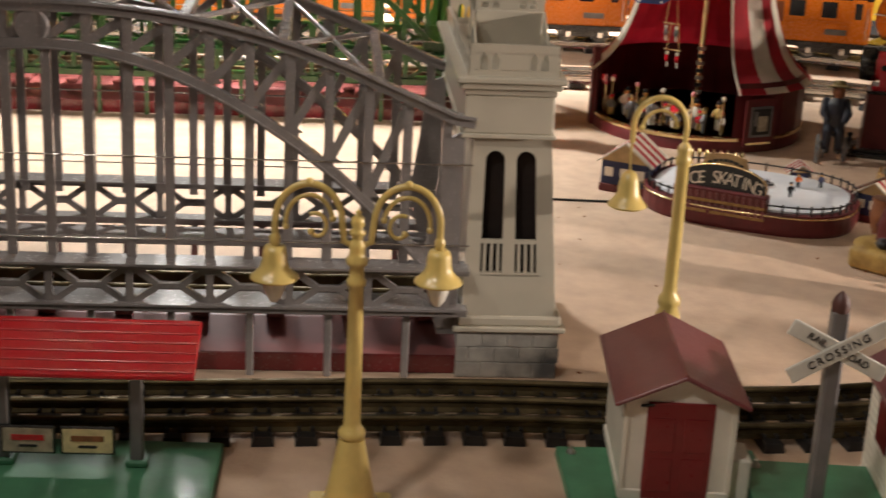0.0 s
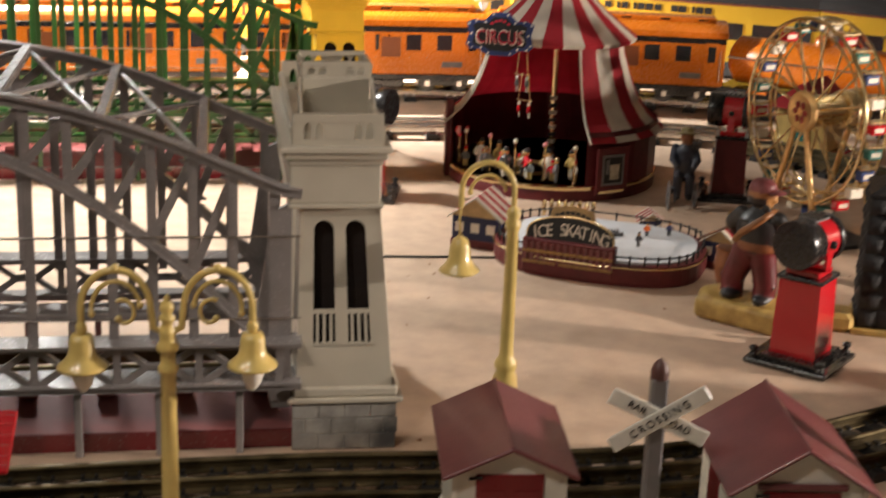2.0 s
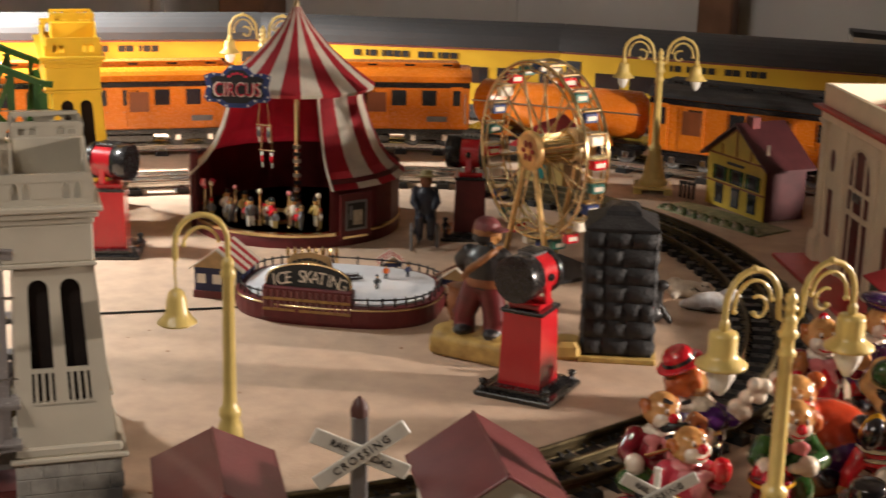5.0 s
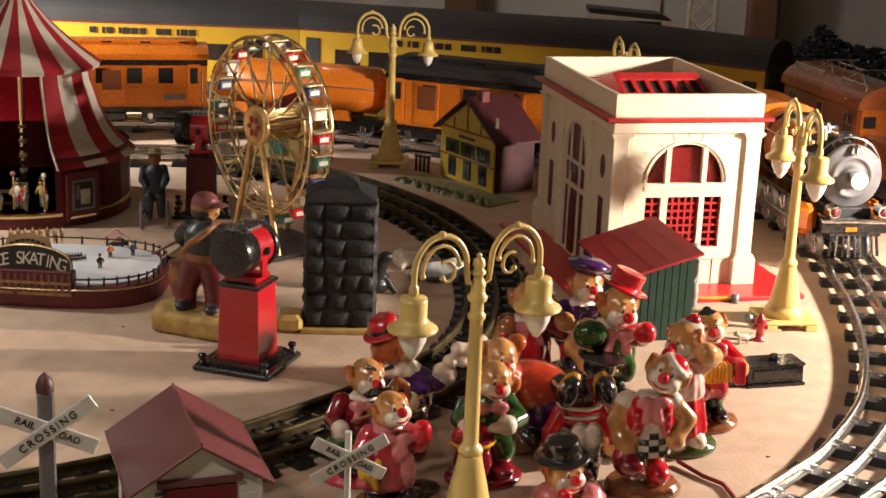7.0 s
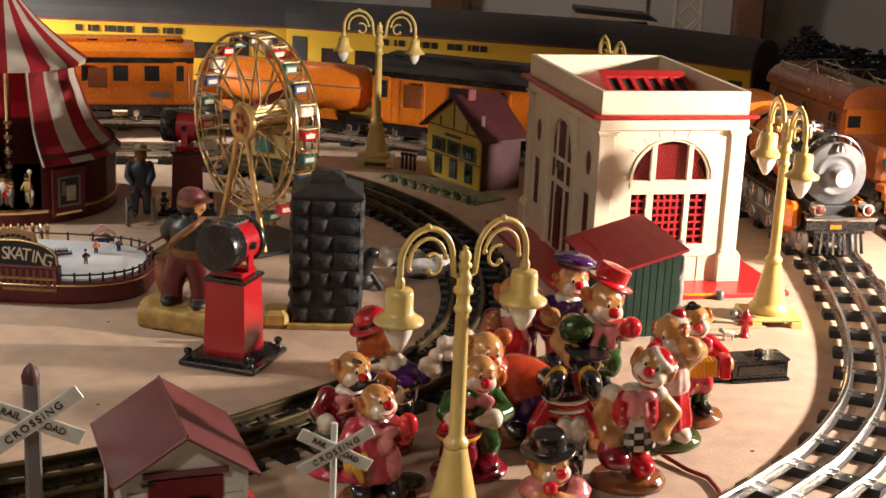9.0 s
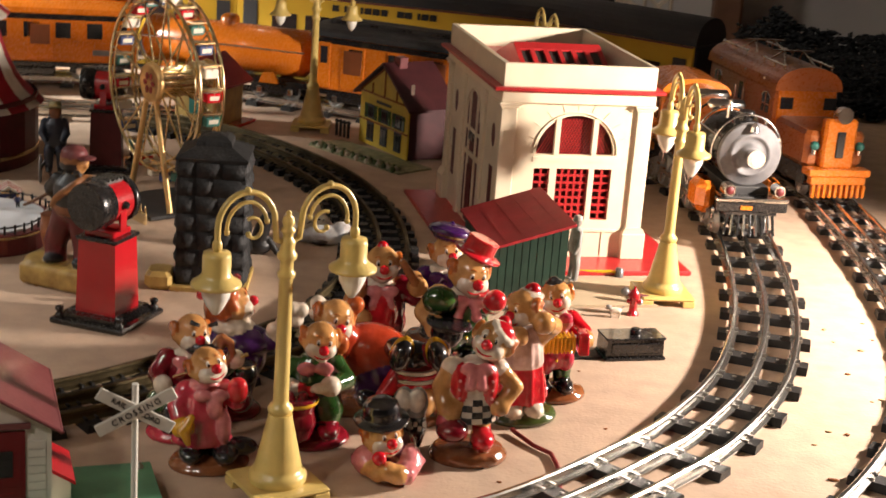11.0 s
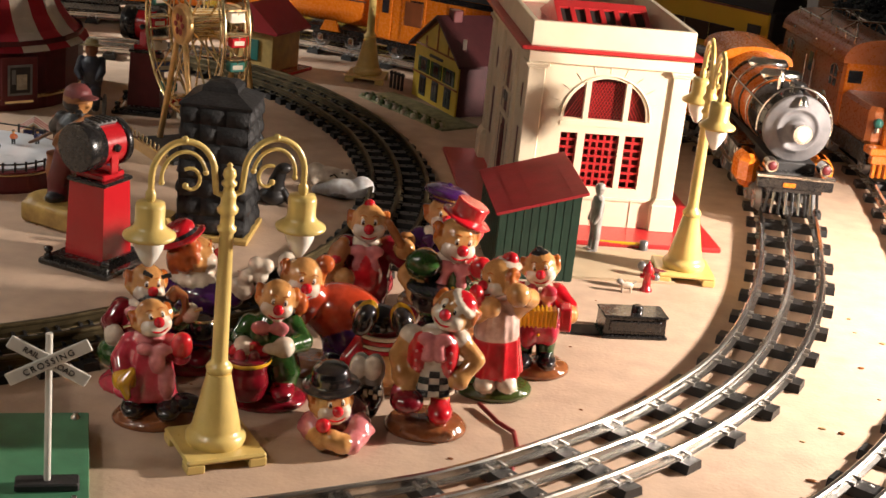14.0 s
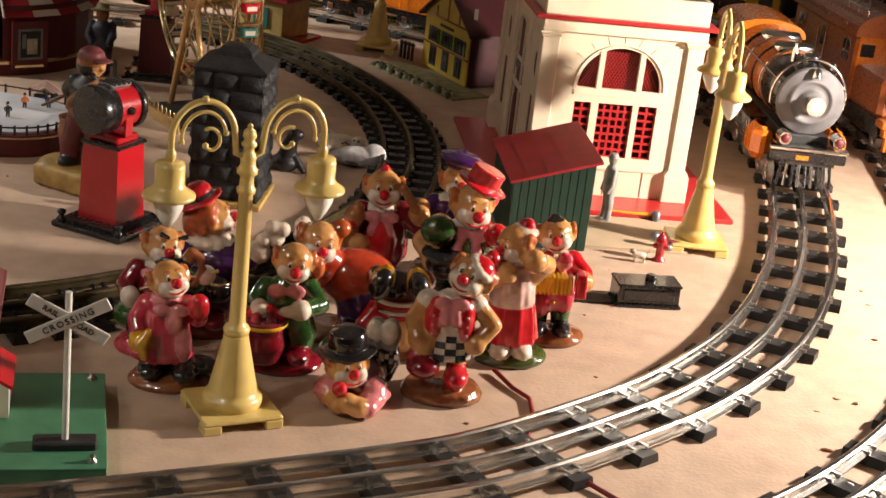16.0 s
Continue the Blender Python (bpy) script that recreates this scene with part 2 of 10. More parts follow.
# ---- mesh helpers ----
class Shape:
    """Collects faces of one mesh, each with a material."""

    def __init__(self):
        self.v, self.f, self.m, self.s, self.mats = [], [], [], [], []

    def slot(self, m):
        if m not in self.mats:
            self.mats.append(m)
        return self.mats.index(m)

    def add(self, verts, faces, m, smooth=False, at=None):
        o, k = len(self.v), self.slot(m)
        self.v += [tuple(at @ Vector(p)) if at else tuple(p) for p in verts]
        self.f += [tuple(o + i for i in f) for f in faces]
        self.m += [k] * len(faces)
        self.s += [smooth] * len(faces)
        return self

    def box(self, x0, y0, z0, x1, y1, z1, m, bevel=0.0, at=None):
        if bevel <= 0:
            v = [(x, y, z) for z in (z0, z1) for y in (y0, y1) for x in (x0, x1)]
            return self.add(v, [(0, 2, 3, 1), (4, 5, 7, 6), (0, 1, 5, 4), (2, 6, 7, 3), (0, 4, 6, 2), (1, 3, 7, 5)], m, at=at)
        b = min(bevel, 0.45 * min(x1 - x0, y1 - y0, z1 - z0))
        ring = lambda i, z: [(x0 + i, y0 + i + b, z), (x0 + i + b, y0 + i, z), (x1 - i - b, y0 + i, z), (x1 - i, y0 + i + b, z), (x1 - i, y1 - i - b, z), (x1 - i - b, y1 - i, z), (x0 + i + b, y1 - i, z), (x0 + i, y1 - i - b, z)]
        v = ring(b * 0.7, z0) + ring(0, z0 + b) + ring(0, z1 - b) + ring(b * 0.7, z1)
        f = [tuple(range(7, -1, -1)), tuple(range(24, 32))]
        for k in range(3):
            f += [(8 * k + i, 8 * k + (i + 1) % 8, 8 * k + 8 + (i + 1) % 8, 8 * k + 8 + i) for i in range(8)]
        return self.add(v, f, m, at=at)

    def lathe(self, profile, m, n=24, at=None, smooth=True, squash=1.0):
        """profile: (radius, z) from bottom to top."""
        v = [(r * math.cos(2 * math.pi * i / n), squash * r * math.sin(2 * math.pi * i / n), z) for r, z in profile for i in range(n)]
        f = [(k * n + i, k * n + (i + 1) % n, k * n + n + (i + 1) % n, k * n + n + i) for k in range(len(profile) - 1) for i in range(n)]
        self.add(v, f, m, smooth, at)
        caps = [(0, list(range(n - 1, -1, -1))), (len(profile) - 1, list(range(n)))]
        for k, order in caps:
            if profile[k][0] > 1e-5:
                self.add([v[k * n + i] for i in order], [tuple(range(n))], m, False, at)
        return self

    def ball(self, c, r, m, n=14, at=None):
        r = (r, r, r) if isinstance(r, (int, float)) else r
        rows = max(6, n // 2)
        prof = [(math.sin(math.pi * k / rows), -math.cos(math.pi * k / rows)) for k in range(rows + 1)]
        mm = Matrix.Translation(c) @ Matrix.Diagonal((*r, 1))
        return self.lathe([(max(a, 1e-6), b) for a, b in prof], m, n, (at @ mm) if at else mm)

    def tube(self, pts, r, m, n=8, closed=False, at=None):
        """A round bar along points; r a number or one per point."""
        pts = [Vector(p) for p in pts]
        k = len(pts)
        rs = [r] * k if isinstance(r, (int, float)) else r
        v, up = [], None
        for i, p in enumerate(pts):
            a, b = (pts[(i - 1) % k], pts[(i + 1) % k]) if closed else (pts[max(i - 1, 0)], pts[min(i + 1, k - 1)])
            d = (b - a).normalized()
            if up is None:
                up = d.orthogonal().normalized()
            up = (up - d * up.dot(d)).normalized()
            side = d.cross(up)
            v += [p + rs[i] * (math.cos(2 * math.pi * j / n) * up + math.sin(2 * math.pi * j / n) * side) for j in range(n)]
        f = [(i * n + j, i * n + (j + 1) % n, ((i + 1) % k) * n + (j + 1) % n, ((i + 1) % k) * n + j) for i in range(k if closed else k - 1) for j in range(n)]
        self.add(v, f, m, True, at)
        if not closed:
            self.add(v[:n], [tuple(range(n - 1, -1, -1))], m, at=at)
            self.add(v[-n:], [tuple(range(n))], m, at=at)
        return self

    def prism(self, outline, y0, y1, m, at=None):
        """An outline in x and z, from y0 to y1."""
        k = len(outline)
        v = [(x, y0, z) for x, z in outline] + [(x, y1, z) for x, z in outline]
        f = [tuple(range(k)), tuple(range(2 * k - 1, k - 1, -1))] + [(i, k + i, k + (i + 1) % k, (i + 1) % k) for i in range(k)]
        return self.add(v, f, m, at=at)

    def bar(self, a, b, w, d, m, at=None, bevel=0.0):
        """A flat bar from a to b in x and z, w wide in that plane, from y -d/2 to d/2."""
        a, b = Vector((a[0], 0, a[1])), Vector((b[0], 0, b[1]))
        t = (b - a).normalized()
        s = Vector((-t.z, 0, t.x)) * w / 2
        q = [a - s, b - s, b + s, a + s]
        v = [(p.x, -d / 2, p.z) for p in q] + [(p.x, d / 2, p.z) for p in q]
        return self.add(v, [(0, 1, 2, 3), (7, 6, 5, 4), (0, 4, 5, 1), (1, 5, 6, 2), (2, 6, 7, 3), (3, 7, 4, 0)], m, at=at)

    def mesh(self, name):
        me = bpy.data.meshes.new(name)
        me.from_pydata(self.v, [], self.f)
        for m in self.mats:
            me.materials.append(m)
        me.polygons.foreach_set("material_index", self.m)
        me.polygons.foreach_set("use_smooth", self.s)
        me.update()
        bm = bmesh.new()
        bm.from_mesh(me)
        bmesh.ops.recalc_face_normals(bm, faces=bm.faces)
        bm.to_mesh(me)
        bm.free()
        return me


def painted(name, rough, coat, bump):
    """Hand-painted surface whose colour lies on the mesh, with uneven glaze."""
    m = mat(name, (0.5, 0.5, 0.5), rough, vary=0.12, scale=110, coat=coat, bump=bump, bump_scale=260)
    nt = m.node_tree
    paint = nt.nodes.new("ShaderNodeAttribute")
    paint.attribute_name = "paint"
    old = next(n for n in nt.nodes if n.bl_idname == "ShaderNodeMix")
    mul = nt.nodes.new("ShaderNodeMix")
    mul.data_type, mul.blend_type = "RGBA", "MULTIPLY"
    mul.inputs[0].default_value = 1.0
    old.inputs[6].default_value, old.inputs[7].default_value = (0.60, 0.52, 0.47, 1), (1.10, 1.10, 1.10, 1)
    old.clamp_result = False
    target = [k.to_socket for k in old.outputs[2].links]
    nt.links.new(old.outputs[2], mul.inputs[7])
    nt.links.new(paint.outputs["Color"], mul.inputs[6])
    for k in target:
        nt.links.new(mul.outputs[2], k)
    return m


M_GLAZE = painted("hand_painted_glaze", 0.16, 0.85, 0.30)
M_CASTPAINT = painted("hand_painted_casting", 0.42, 0.15, 0.22)


class Clay:
    """Rounded forms melted into one skin; s.fine takes crisp details."""

    def __init__(self, step=0.0009, soft=0.0016, skin=None):
        self.forms, self.fine, self.step, self.soft, self.skin = [], Shape(), step, soft, skin or M_GLAZE

    def form(self, f, m, lo, hi, at):
        at = at or Matrix()
        pts = [at @ Vector((x, y, z)) for x in (lo[0], hi[0]) for y in (lo[1], hi[1]) for z in (lo[2], hi[2])]
        box = np.array([[min(p[i] for p in pts) for i in range(3)], [max(p[i] for p in pts) for i in range(3)]])
        inv = np.array(at.inverted())
        self.forms.append((lambda P: f(P @ inv[:3, :3].T + inv[:3, 3]), m, box))
        return self

    def ball(self, c, r, m, n=14, at=None):
        r = np.array((r, r, r) if isinstance(r, (int, float)) else r, float)
        c = np.array(c, float)

        def f(P):
            q = (P - c) / r
            k = np.sqrt((q * q).sum(1)) + 1e-9
            g = np.sqrt(((q / r) ** 2).sum(1)) + 1e-6
            return k * (k - 1.0) / g
        return self.form(f, m, c - r, c + r, at)

    def tube(self, pts, r, m, n=8, closed=False, at=None):
        pts = [np.array(p, float) for p in pts]
        rs = [r] * len(pts) if isinstance(r, (int, float)) else list(r)
        if closed:
            pts, rs = pts + pts[:1], rs + rs[:1]

        def f(P):
            best = np.full(len(P), 1.0)
            for a, b, ra, rb in zip(pts, pts[1:], rs, rs[1:]):
                d = b - a
                h = np.clip(((P - a) @ d) / max(d @ d, 1e-12), 0, 1)
                best = np.minimum(best, np.sqrt(((P - a - h[:, None] * d) ** 2).sum(1)) - (ra + (rb - ra) * h))
            return best
        big = max(rs)
        return self.form(f, m, np.min(pts, 0) - big, np.max(pts, 0) + big, at)

    def lathe(self, profile, m, n=24, at=None, smooth=True, squash=1.0):
        poly = [np.array((0.0, profile[0][1]))] + [np.array(p, float) for p in profile] + [np.array((0.0, profile[-1][1]))]

        def f(P):
            q = np.stack([np.sqrt(P[:, 0] ** 2 + (P[:, 1] / squash) ** 2), P[:, 2]], 1)
            d, sign = np.full(len(P), 1.0), np.ones(len(P))
            for i in range(len(poly)):
                a, b = poly[i], poly[i - 1]
                e = b - a
                w = q - a
                if i:
                    h = np.clip((w @ e) / max(e @ e, 1e-14), 0, 1)
                    d = np.minimum(d, ((w - h[:, None] * e) ** 2).sum(1))
                up = (q[:, 1] >= a[1]), (q[:, 1] < b[1]), (e[0] * w[:, 1] > e[1] * w[:, 0])
                flip = (up[0] & up[1] & up[2]) | (~up[0] & ~up[1] & ~up[2])
                sign = np.where(flip, -sign, sign)
            return sign * np.sqrt(d)
        big = max(p[0] for p in profile)
        z = [p[1] for p in profile]
        return self.form(f, m, (-big, -big * squash, min(z)), (big, big * squash, max(z)), at)

    def box(self, x0, y0, z0, x1, y1, z1, m, bevel=0.0008, at=None):
        c = np.array((x0 + x1, y0 + y1, z0 + z1)) / 2
        h = np.array((x1 - x0, y1 - y0, z1 - z0)) / 2 - bevel

        def f(P):
            q = np.abs(P - c) - h
            return np.sqrt((np.maximum(q, 0) ** 2).sum(1)) + np.minimum(q.max(1), 0) - bevel
        return self.form(f, m, (x0, y0, z0), (x1, y1, z1), at)

    def mesh(self, name):
        st, k = self.step, self.soft
        lo = np.min([b[0] for _, _, b in self.forms], 0) - 3 * st
        hi = np.max([b[1] for _, _, b in self.forms], 0) + 3 * st
        size = np.ceil((hi - lo) / st).astype(int) + 1
        axes = [lo[i] + st * np.arange(size[i]) for i in range(3)]
        D = np.full(size, 0.02)
        for f, m, box in self.forms:
            a = np.maximum(((box[0] - 2 * k - st - lo) / st).astype(int), 0)
            b = np.minimum(((box[1] + 2 * k + st - lo) / st).astype(int) + 2, size)
            G = np.stack(np.meshgrid(*[axes[i][a[i]:b[i]] for i in range(3)], indexing="ij"), -1)
            d = f(G.reshape(-1, 3)).reshape(G.shape[:3])
            S = D[a[0]:b[0], a[1]:b[1], a[2]:b[2]]
            h = np.clip(0.5 + 0.5 * (S - d) / k, 0, 1)
            D[a[0]:b[0], a[1]:b[1], a[2]:b[2]] = S * (1 - h) + d * h - k * h * (1 - h)
        D = np.where(D == 0, 1e-9, D)
        corner = lambda i, j, l: D[i:size[0] - 1 + i, j:size[1] - 1 + j, l:size[2] - 1 + l]
        neg = sum((corner(i, j, l) < 0).astype(np.int8) for i in (0, 1) for j in (0, 1) for l in (0, 1))
        cells = np.argwhere((neg > 0) & (neg < 8))
        index = np.full(neg.shape, -1)
        index[tuple(cells.T)] = np.arange(len(cells))
        acc, cnt = np.zeros((len(cells), 3)), np.zeros(len(cells))
        for ax in range(3):
            for u in (0, 1):
                for v in (0, 1):
                    o = [u, v]
                    o.insert(ax, 0)
                    o = np.array(o)
                    e = np.eye(3, dtype=int)[ax]
                    p, q = D[tuple((cells + o).T)], D[tuple((cells + o + e).T)]
                    hit = (p < 0) != (q < 0)
                    t = np.where(hit, p / np.where(hit, p - q, 1), 0)
                    acc += np.where(hit[:, None], o + t[:, None] * e, 0)
                    cnt += hit
        V = lo + st * (cells + acc / cnt[:, None])
        quads = []
        for ax in range(3):
            e = np.eye(3, dtype=int)[ax]
            b, c = np.eye(3, dtype=int)[(ax + 1) % 3], np.eye(3, dtype=int)[(ax + 2) % 3]
            A = D[tuple(slice(0, size[i] - e[i]) for i in range(3))]
            B = D[tuple(slice(e[i], size[i]) for i in range(3))]
            for back in (False, True):
                E = np.argwhere((A >= 0) & (B < 0) if back else (A < 0) & (B >= 0))
                q = np.stack([index[tuple((E - b - c).T)], index[tuple((E - c).T)], index[tuple(E.T)], index[tuple((E - b).T)]], 1)
                quads.append(q[:, ::-1] if back else q)
        Q = np.concatenate(quads)
        for _ in range(2):
            tot, num = np.zeros_like(V), np.zeros(len(V))
            for i in range(4):
                np.add.at(tot, Q[:, i], V[Q[:, (i + 1) % 4]] + V[Q[:, i - 1]])
                np.add.at(num, Q[:, i], 2)
            V = 0.5 * V + 0.5 * tot / num[:, None]
        near = np.argmin(np.stack([f(V) - 1e-6 * i for i, (f, m, box) in enumerate(self.forms)]), 0)
        kinds = []
        for f, m, box in self.forms:
            if m not in kinds:
                kinds.append(m)
        which = np.array([kinds.index(m) for f, m, box in self.forms])[near]
        tint = np.array([(*TINT[m.name], 1.0) for m in kinds])[which]
        n, fine = len(V), self.fine
        me = bpy.data.meshes.new(name)
        me.from_pydata([tuple(p) for p in V] + fine.v, [], [tuple(q) for q in Q] + [tuple(i + n for i in q) for q in fine.f])
        for m in [self.skin] + fine.mats:
            me.materials.append(m)
        me.polygons.foreach_set("material_index", [0] * len(Q) + [i + 1 for i in fine.m])
        me.polygons.foreach_set("use_smooth", [True] * len(Q) + fine.s)
        col = me.color_attributes.new("paint", "FLOAT_COLOR", "POINT")
        full = np.ones((n + len(fine.v), 4))
        full[:n] = tint
        col.data.foreach_set("color", full.ravel())
        me.update()
        return me


def part(name, shape, parent, label="", at=None):
    ob = new(name, shape if isinstance(shape, bpy.types.Mesh) else shape.mesh(name))
    ob.parent = parent
    if at is not None:
        ob.matrix_local = at
    return tagged(ob, label)


def thing(name, at, label, category, group="", kind=""):
    ob = new(name)
    ob.empty_display_size = 0.02
    ob.matrix_world = at
    return tagged(ob, label, category, group, kind)


def solid(name, shape, at, label, category, group="", kind=""):
    ob = new(name, shape.mesh(name))
    ob.matrix_world = at
    return tagged(ob, label, category, group, kind)


def words(text, size, m, depth=0.0006, spread=1.0):
    """Raised letters as one mesh, centred, upright in x and z, facing -y."""
    cu = bpy.data.curves.new("letters", "FONT")
    cu.body, cu.size, cu.extrude, cu.space_character = text, size, depth, spread
    cu.align_x, cu.align_y = "CENTER", "CENTER"
    tmp = bpy.data.objects.new("letters", cu)
    scene.collection.objects.link(tmp)
    dg = bpy.context.evaluated_depsgraph_get()
    me = bpy.data.meshes.new_from_object(tmp.evaluated_get(dg))
    bpy.data.objects.remove(tmp)
    me.transform(pose(0, 0, 0, 90, 0, 0))
    me.materials.clear()
    me.materials.append(m)
    return me


def spline(points, step=0.01):
    """Evenly spaced points on a smooth curve through the given ones, in the plane."""
    p = [Vector((x, y)) for x, y in points]
    p = [2 * p[0] - p[1]] + p + [2 * p[-1] - p[-2]]
    dense = []
    for i in range(1, len(p) - 2):
        for k in range(40):
            t = k / 40
            dense.append(0.5 * ((2 * p[i]) + (p[i + 1] - p[i - 1]) * t + (2 * p[i - 1] - 5 * p[i] + 4 * p[i + 1] - p[i + 2]) * t * t + (3 * p[i] - p[i - 1] - 3 * p[i + 1] + p[i + 2]) * t ** 3))
    dense.append(p[-2])
    out, need = [dense[0]], step
    for a, b in zip(dense, dense[1:]):
        seg = (b - a).length
        while need <= seg:
            out.append(a + (b - a) * need / seg)
            need += step
        need -= seg
    return out


def heading(line, i):
    a, b = line[max(i - 1, 0)], line[min(i + 1, len(line) - 1)]
    return (b - a).normalized()


# ---- the setting ----
def slab(name, x0, y0, z0, x1, y1, z1, m, label, category):
    return solid(name, Shape().box(x0, y0, z0, x1, y1, z1, m), Matrix(), label, category, kind="structure")


slab("table_top", -2.6, -0.95, -0.02, 2.2, 2.7, 0.0, M_TABLE, "tan hardboard top of the train table", "table top")
slab("floor", -3.5, -3.0, -0.95, 3.2, 3.25, -0.9, M_FLOOR, "grey concrete floor under the train table", "floor")
slab("ceiling", -3.5, -3.0, 2.0, 3.2, 3.25, 2.05, M_WALLG, "dim grey board ceiling", "ceiling")
slab("wall_north", -3.5, 3.2, -0.9, 3.2, 3.25, 2.0, M_WALLG, "dim grey boarded wall behind the layout", "wall")
slab("wall_south", -3.5, -3.05, -0.9, 3.2, -3.0, 2.0, M_WALLG, "dim grey boarded wall", "wall")
slab("wall_east", 3.2, -3.05, -0.9, 3.25, 3.25, 2.0, M_WALLG, "dim grey boarded wall", "wall")
slab("wall_west", -3.55, -3.05, -0.9, -3.5, 3.25, 2.0, M_WALLG, "dim grey boarded wall", "wall")

# ---- tracks ----
RAIL = [(-0.0042, 0.0058), (0.0042, 0.0058), (0.0040, 0.0066), (0.0010, 0.0078), (0.0010, 0.0112), (0.0022, 0.0122), (0.0022, 0.0136), (0.0012, 0.0146), (-0.0012, 0.0146), (-0.0022, 0.0136), (-0.0022, 0.0122), (-0.0010, 0.0112), (-0.0010, 0.0078), (-0.0040, 0.0066)]


def tie_mesh(w, clip, tabs):
    s = Shape()
    h, l = 0.0062, 0.0385
    s.prism([(-w, 0), (-w * 0.8, h), (w * 0.8, h), (w, 0)], -l, l, M_TIE)
    for y in (-0.0265, 0, 0.0265):
        for x in tabs:
            s.box(x, y - 0.0052, h, x + 0.002, y + 0.0052, h + 0.0020, clip)
        s.lathe([(0.0012, h), (0.0012, h + 0.0006), (0.0003, h + 0.0008)], clip, 8, pose(0.002, y + 0.0125 if y < 0.02 else y - 0.0125, 0))
    return s.mesh("tie")


TIE = tie_mesh(0.0088, M_CLIP, (-0.0062, 0.0042))
TIE_DULL = tie_mesh(0.0066, M_TIE, (-0.0050, 0.0030))


def rail_shape(line, off, m):
    s, v, k = Shape(), [], len(RAIL)
    for i, p in enumerate(line):
        d = heading(line, i)
        side = Vector((-d.y, d.x))
        v += [(p.x + side.x * (off + a), p.y + side.y * (off + a), z) for a, z in RAIL]
    f = [(i * k + j, i * k + (j + 1) % k, (i + 1) * k + (j + 1) % k, (i + 1) * k + j) for i in range(len(line) - 1) for j in range(k)]
    s.add(v, f, m)
    s.add(v[:k], [tuple(range(k))], m)
    s.add(v[-k:], [tuple(range(k))], m)
    return s


def track(points, m, label, gap=0.056, tie=None):
    line = spline(points, 0.01)
    t = thing("railway_track", Matrix(), label, "track", "toy railway tracks")
    for off in (-0.0265, 0.0, 0.0265):
        part("rail", rail_shape(line, off, m), t)
    ties = spline(points, gap)
    rng = random.Random(len(ties))
    for i, p in enumerate(ties):
        d = heading(ties, i)
        part("tie", tie or TIE, t, at=pose(p.x, p.y, 0.0002, 0, 0, math.degrees(math.atan2(d.y, d.x)) + rng.uniform(-1.5, 1.5)))
    return line


INNER = [(-0.95, 0.113), (-0.70, 0.283), (-0.53, 0.397), (-0.36, 0.515), (-0.20, 0.611), (-0.10, 0.700), (-0.045, 0.770), (0.022, 0.88), (0.047, 0.97), (0.051, 1.04), (0.044, 1.12), (0.022, 1.215), (-0.015, 1.305), (-0.066, 1.388), (-0.150, 1.478), (-0.235, 1.537), (-0.36, 1.58)]
MIDDLE = [(-0.60, 0.03), (-0.35, 0.20), (-0.10, 0.37), (0.06, 0.482), (0.187, 0.584), (0.241, 0.638), (0.300, 0.723), (0.338, 0.793), (0.377, 0.908), (0.397, 1.06), (0.396, 1.22), (0.382, 1.37), (0.345, 1.51), (0.255, 1.63), (0.11, 1.70), (-0.10, 1.755), (-0.30, 1.80), (-0.50, 1.79), (-0.72, 1.70), (-0.90, 1.60), (-1.15, 1.44), (-1.6, 1.15)]
OUTER = [(0.22, 0.45), (0.34, 0.548), (0.42, 0.642), (0.482, 0.77), (0.528, 0.93), (0.540, 1.07), (0.532, 1.24), (0.514, 1.40), (0.489, 1.55), (0.438, 1.70), (0.362, 1.83), (0.215, 1.935), (0.0, 1.985), (-0.25, 2.0), (-0.60, 1.985), (-0.95, 1.86), (-1.4, 1.58)]
SIDING = [(-1.55, 0.90), (-1.25, 1.10), (-1.0, 1.262), (-0.76, 1.418), (-0.60, 1.515), (-0.45, 1.585), (-0.30, 1.62)]
line_inner = track(INNER, M_BRASSR, "three-rail toy track with tarnished brass rails and black ties", 0.0255, TIE_DULL)
line_middle = track(MIDDLE, M_RAIL, "three-rail toy track with bright nickel rails and black ties")
line_outer = track(OUTER, M_RAIL, "three-rail toy track with bright rails along the table edge")
line_siding = track(SIDING, M_RAIL, "three-rail toy track lit by the work lamp")


# ---- lamps ----
def arc(cx, cz, rx, rz, a0, a1, n):
    return [(cx + rx * math.cos(radians(a0 + (a1 - a0) * i / n)), 0, cz + rz * math.sin(radians(a0 + (a1 - a0) * i / n))) for i in range(n + 1)]


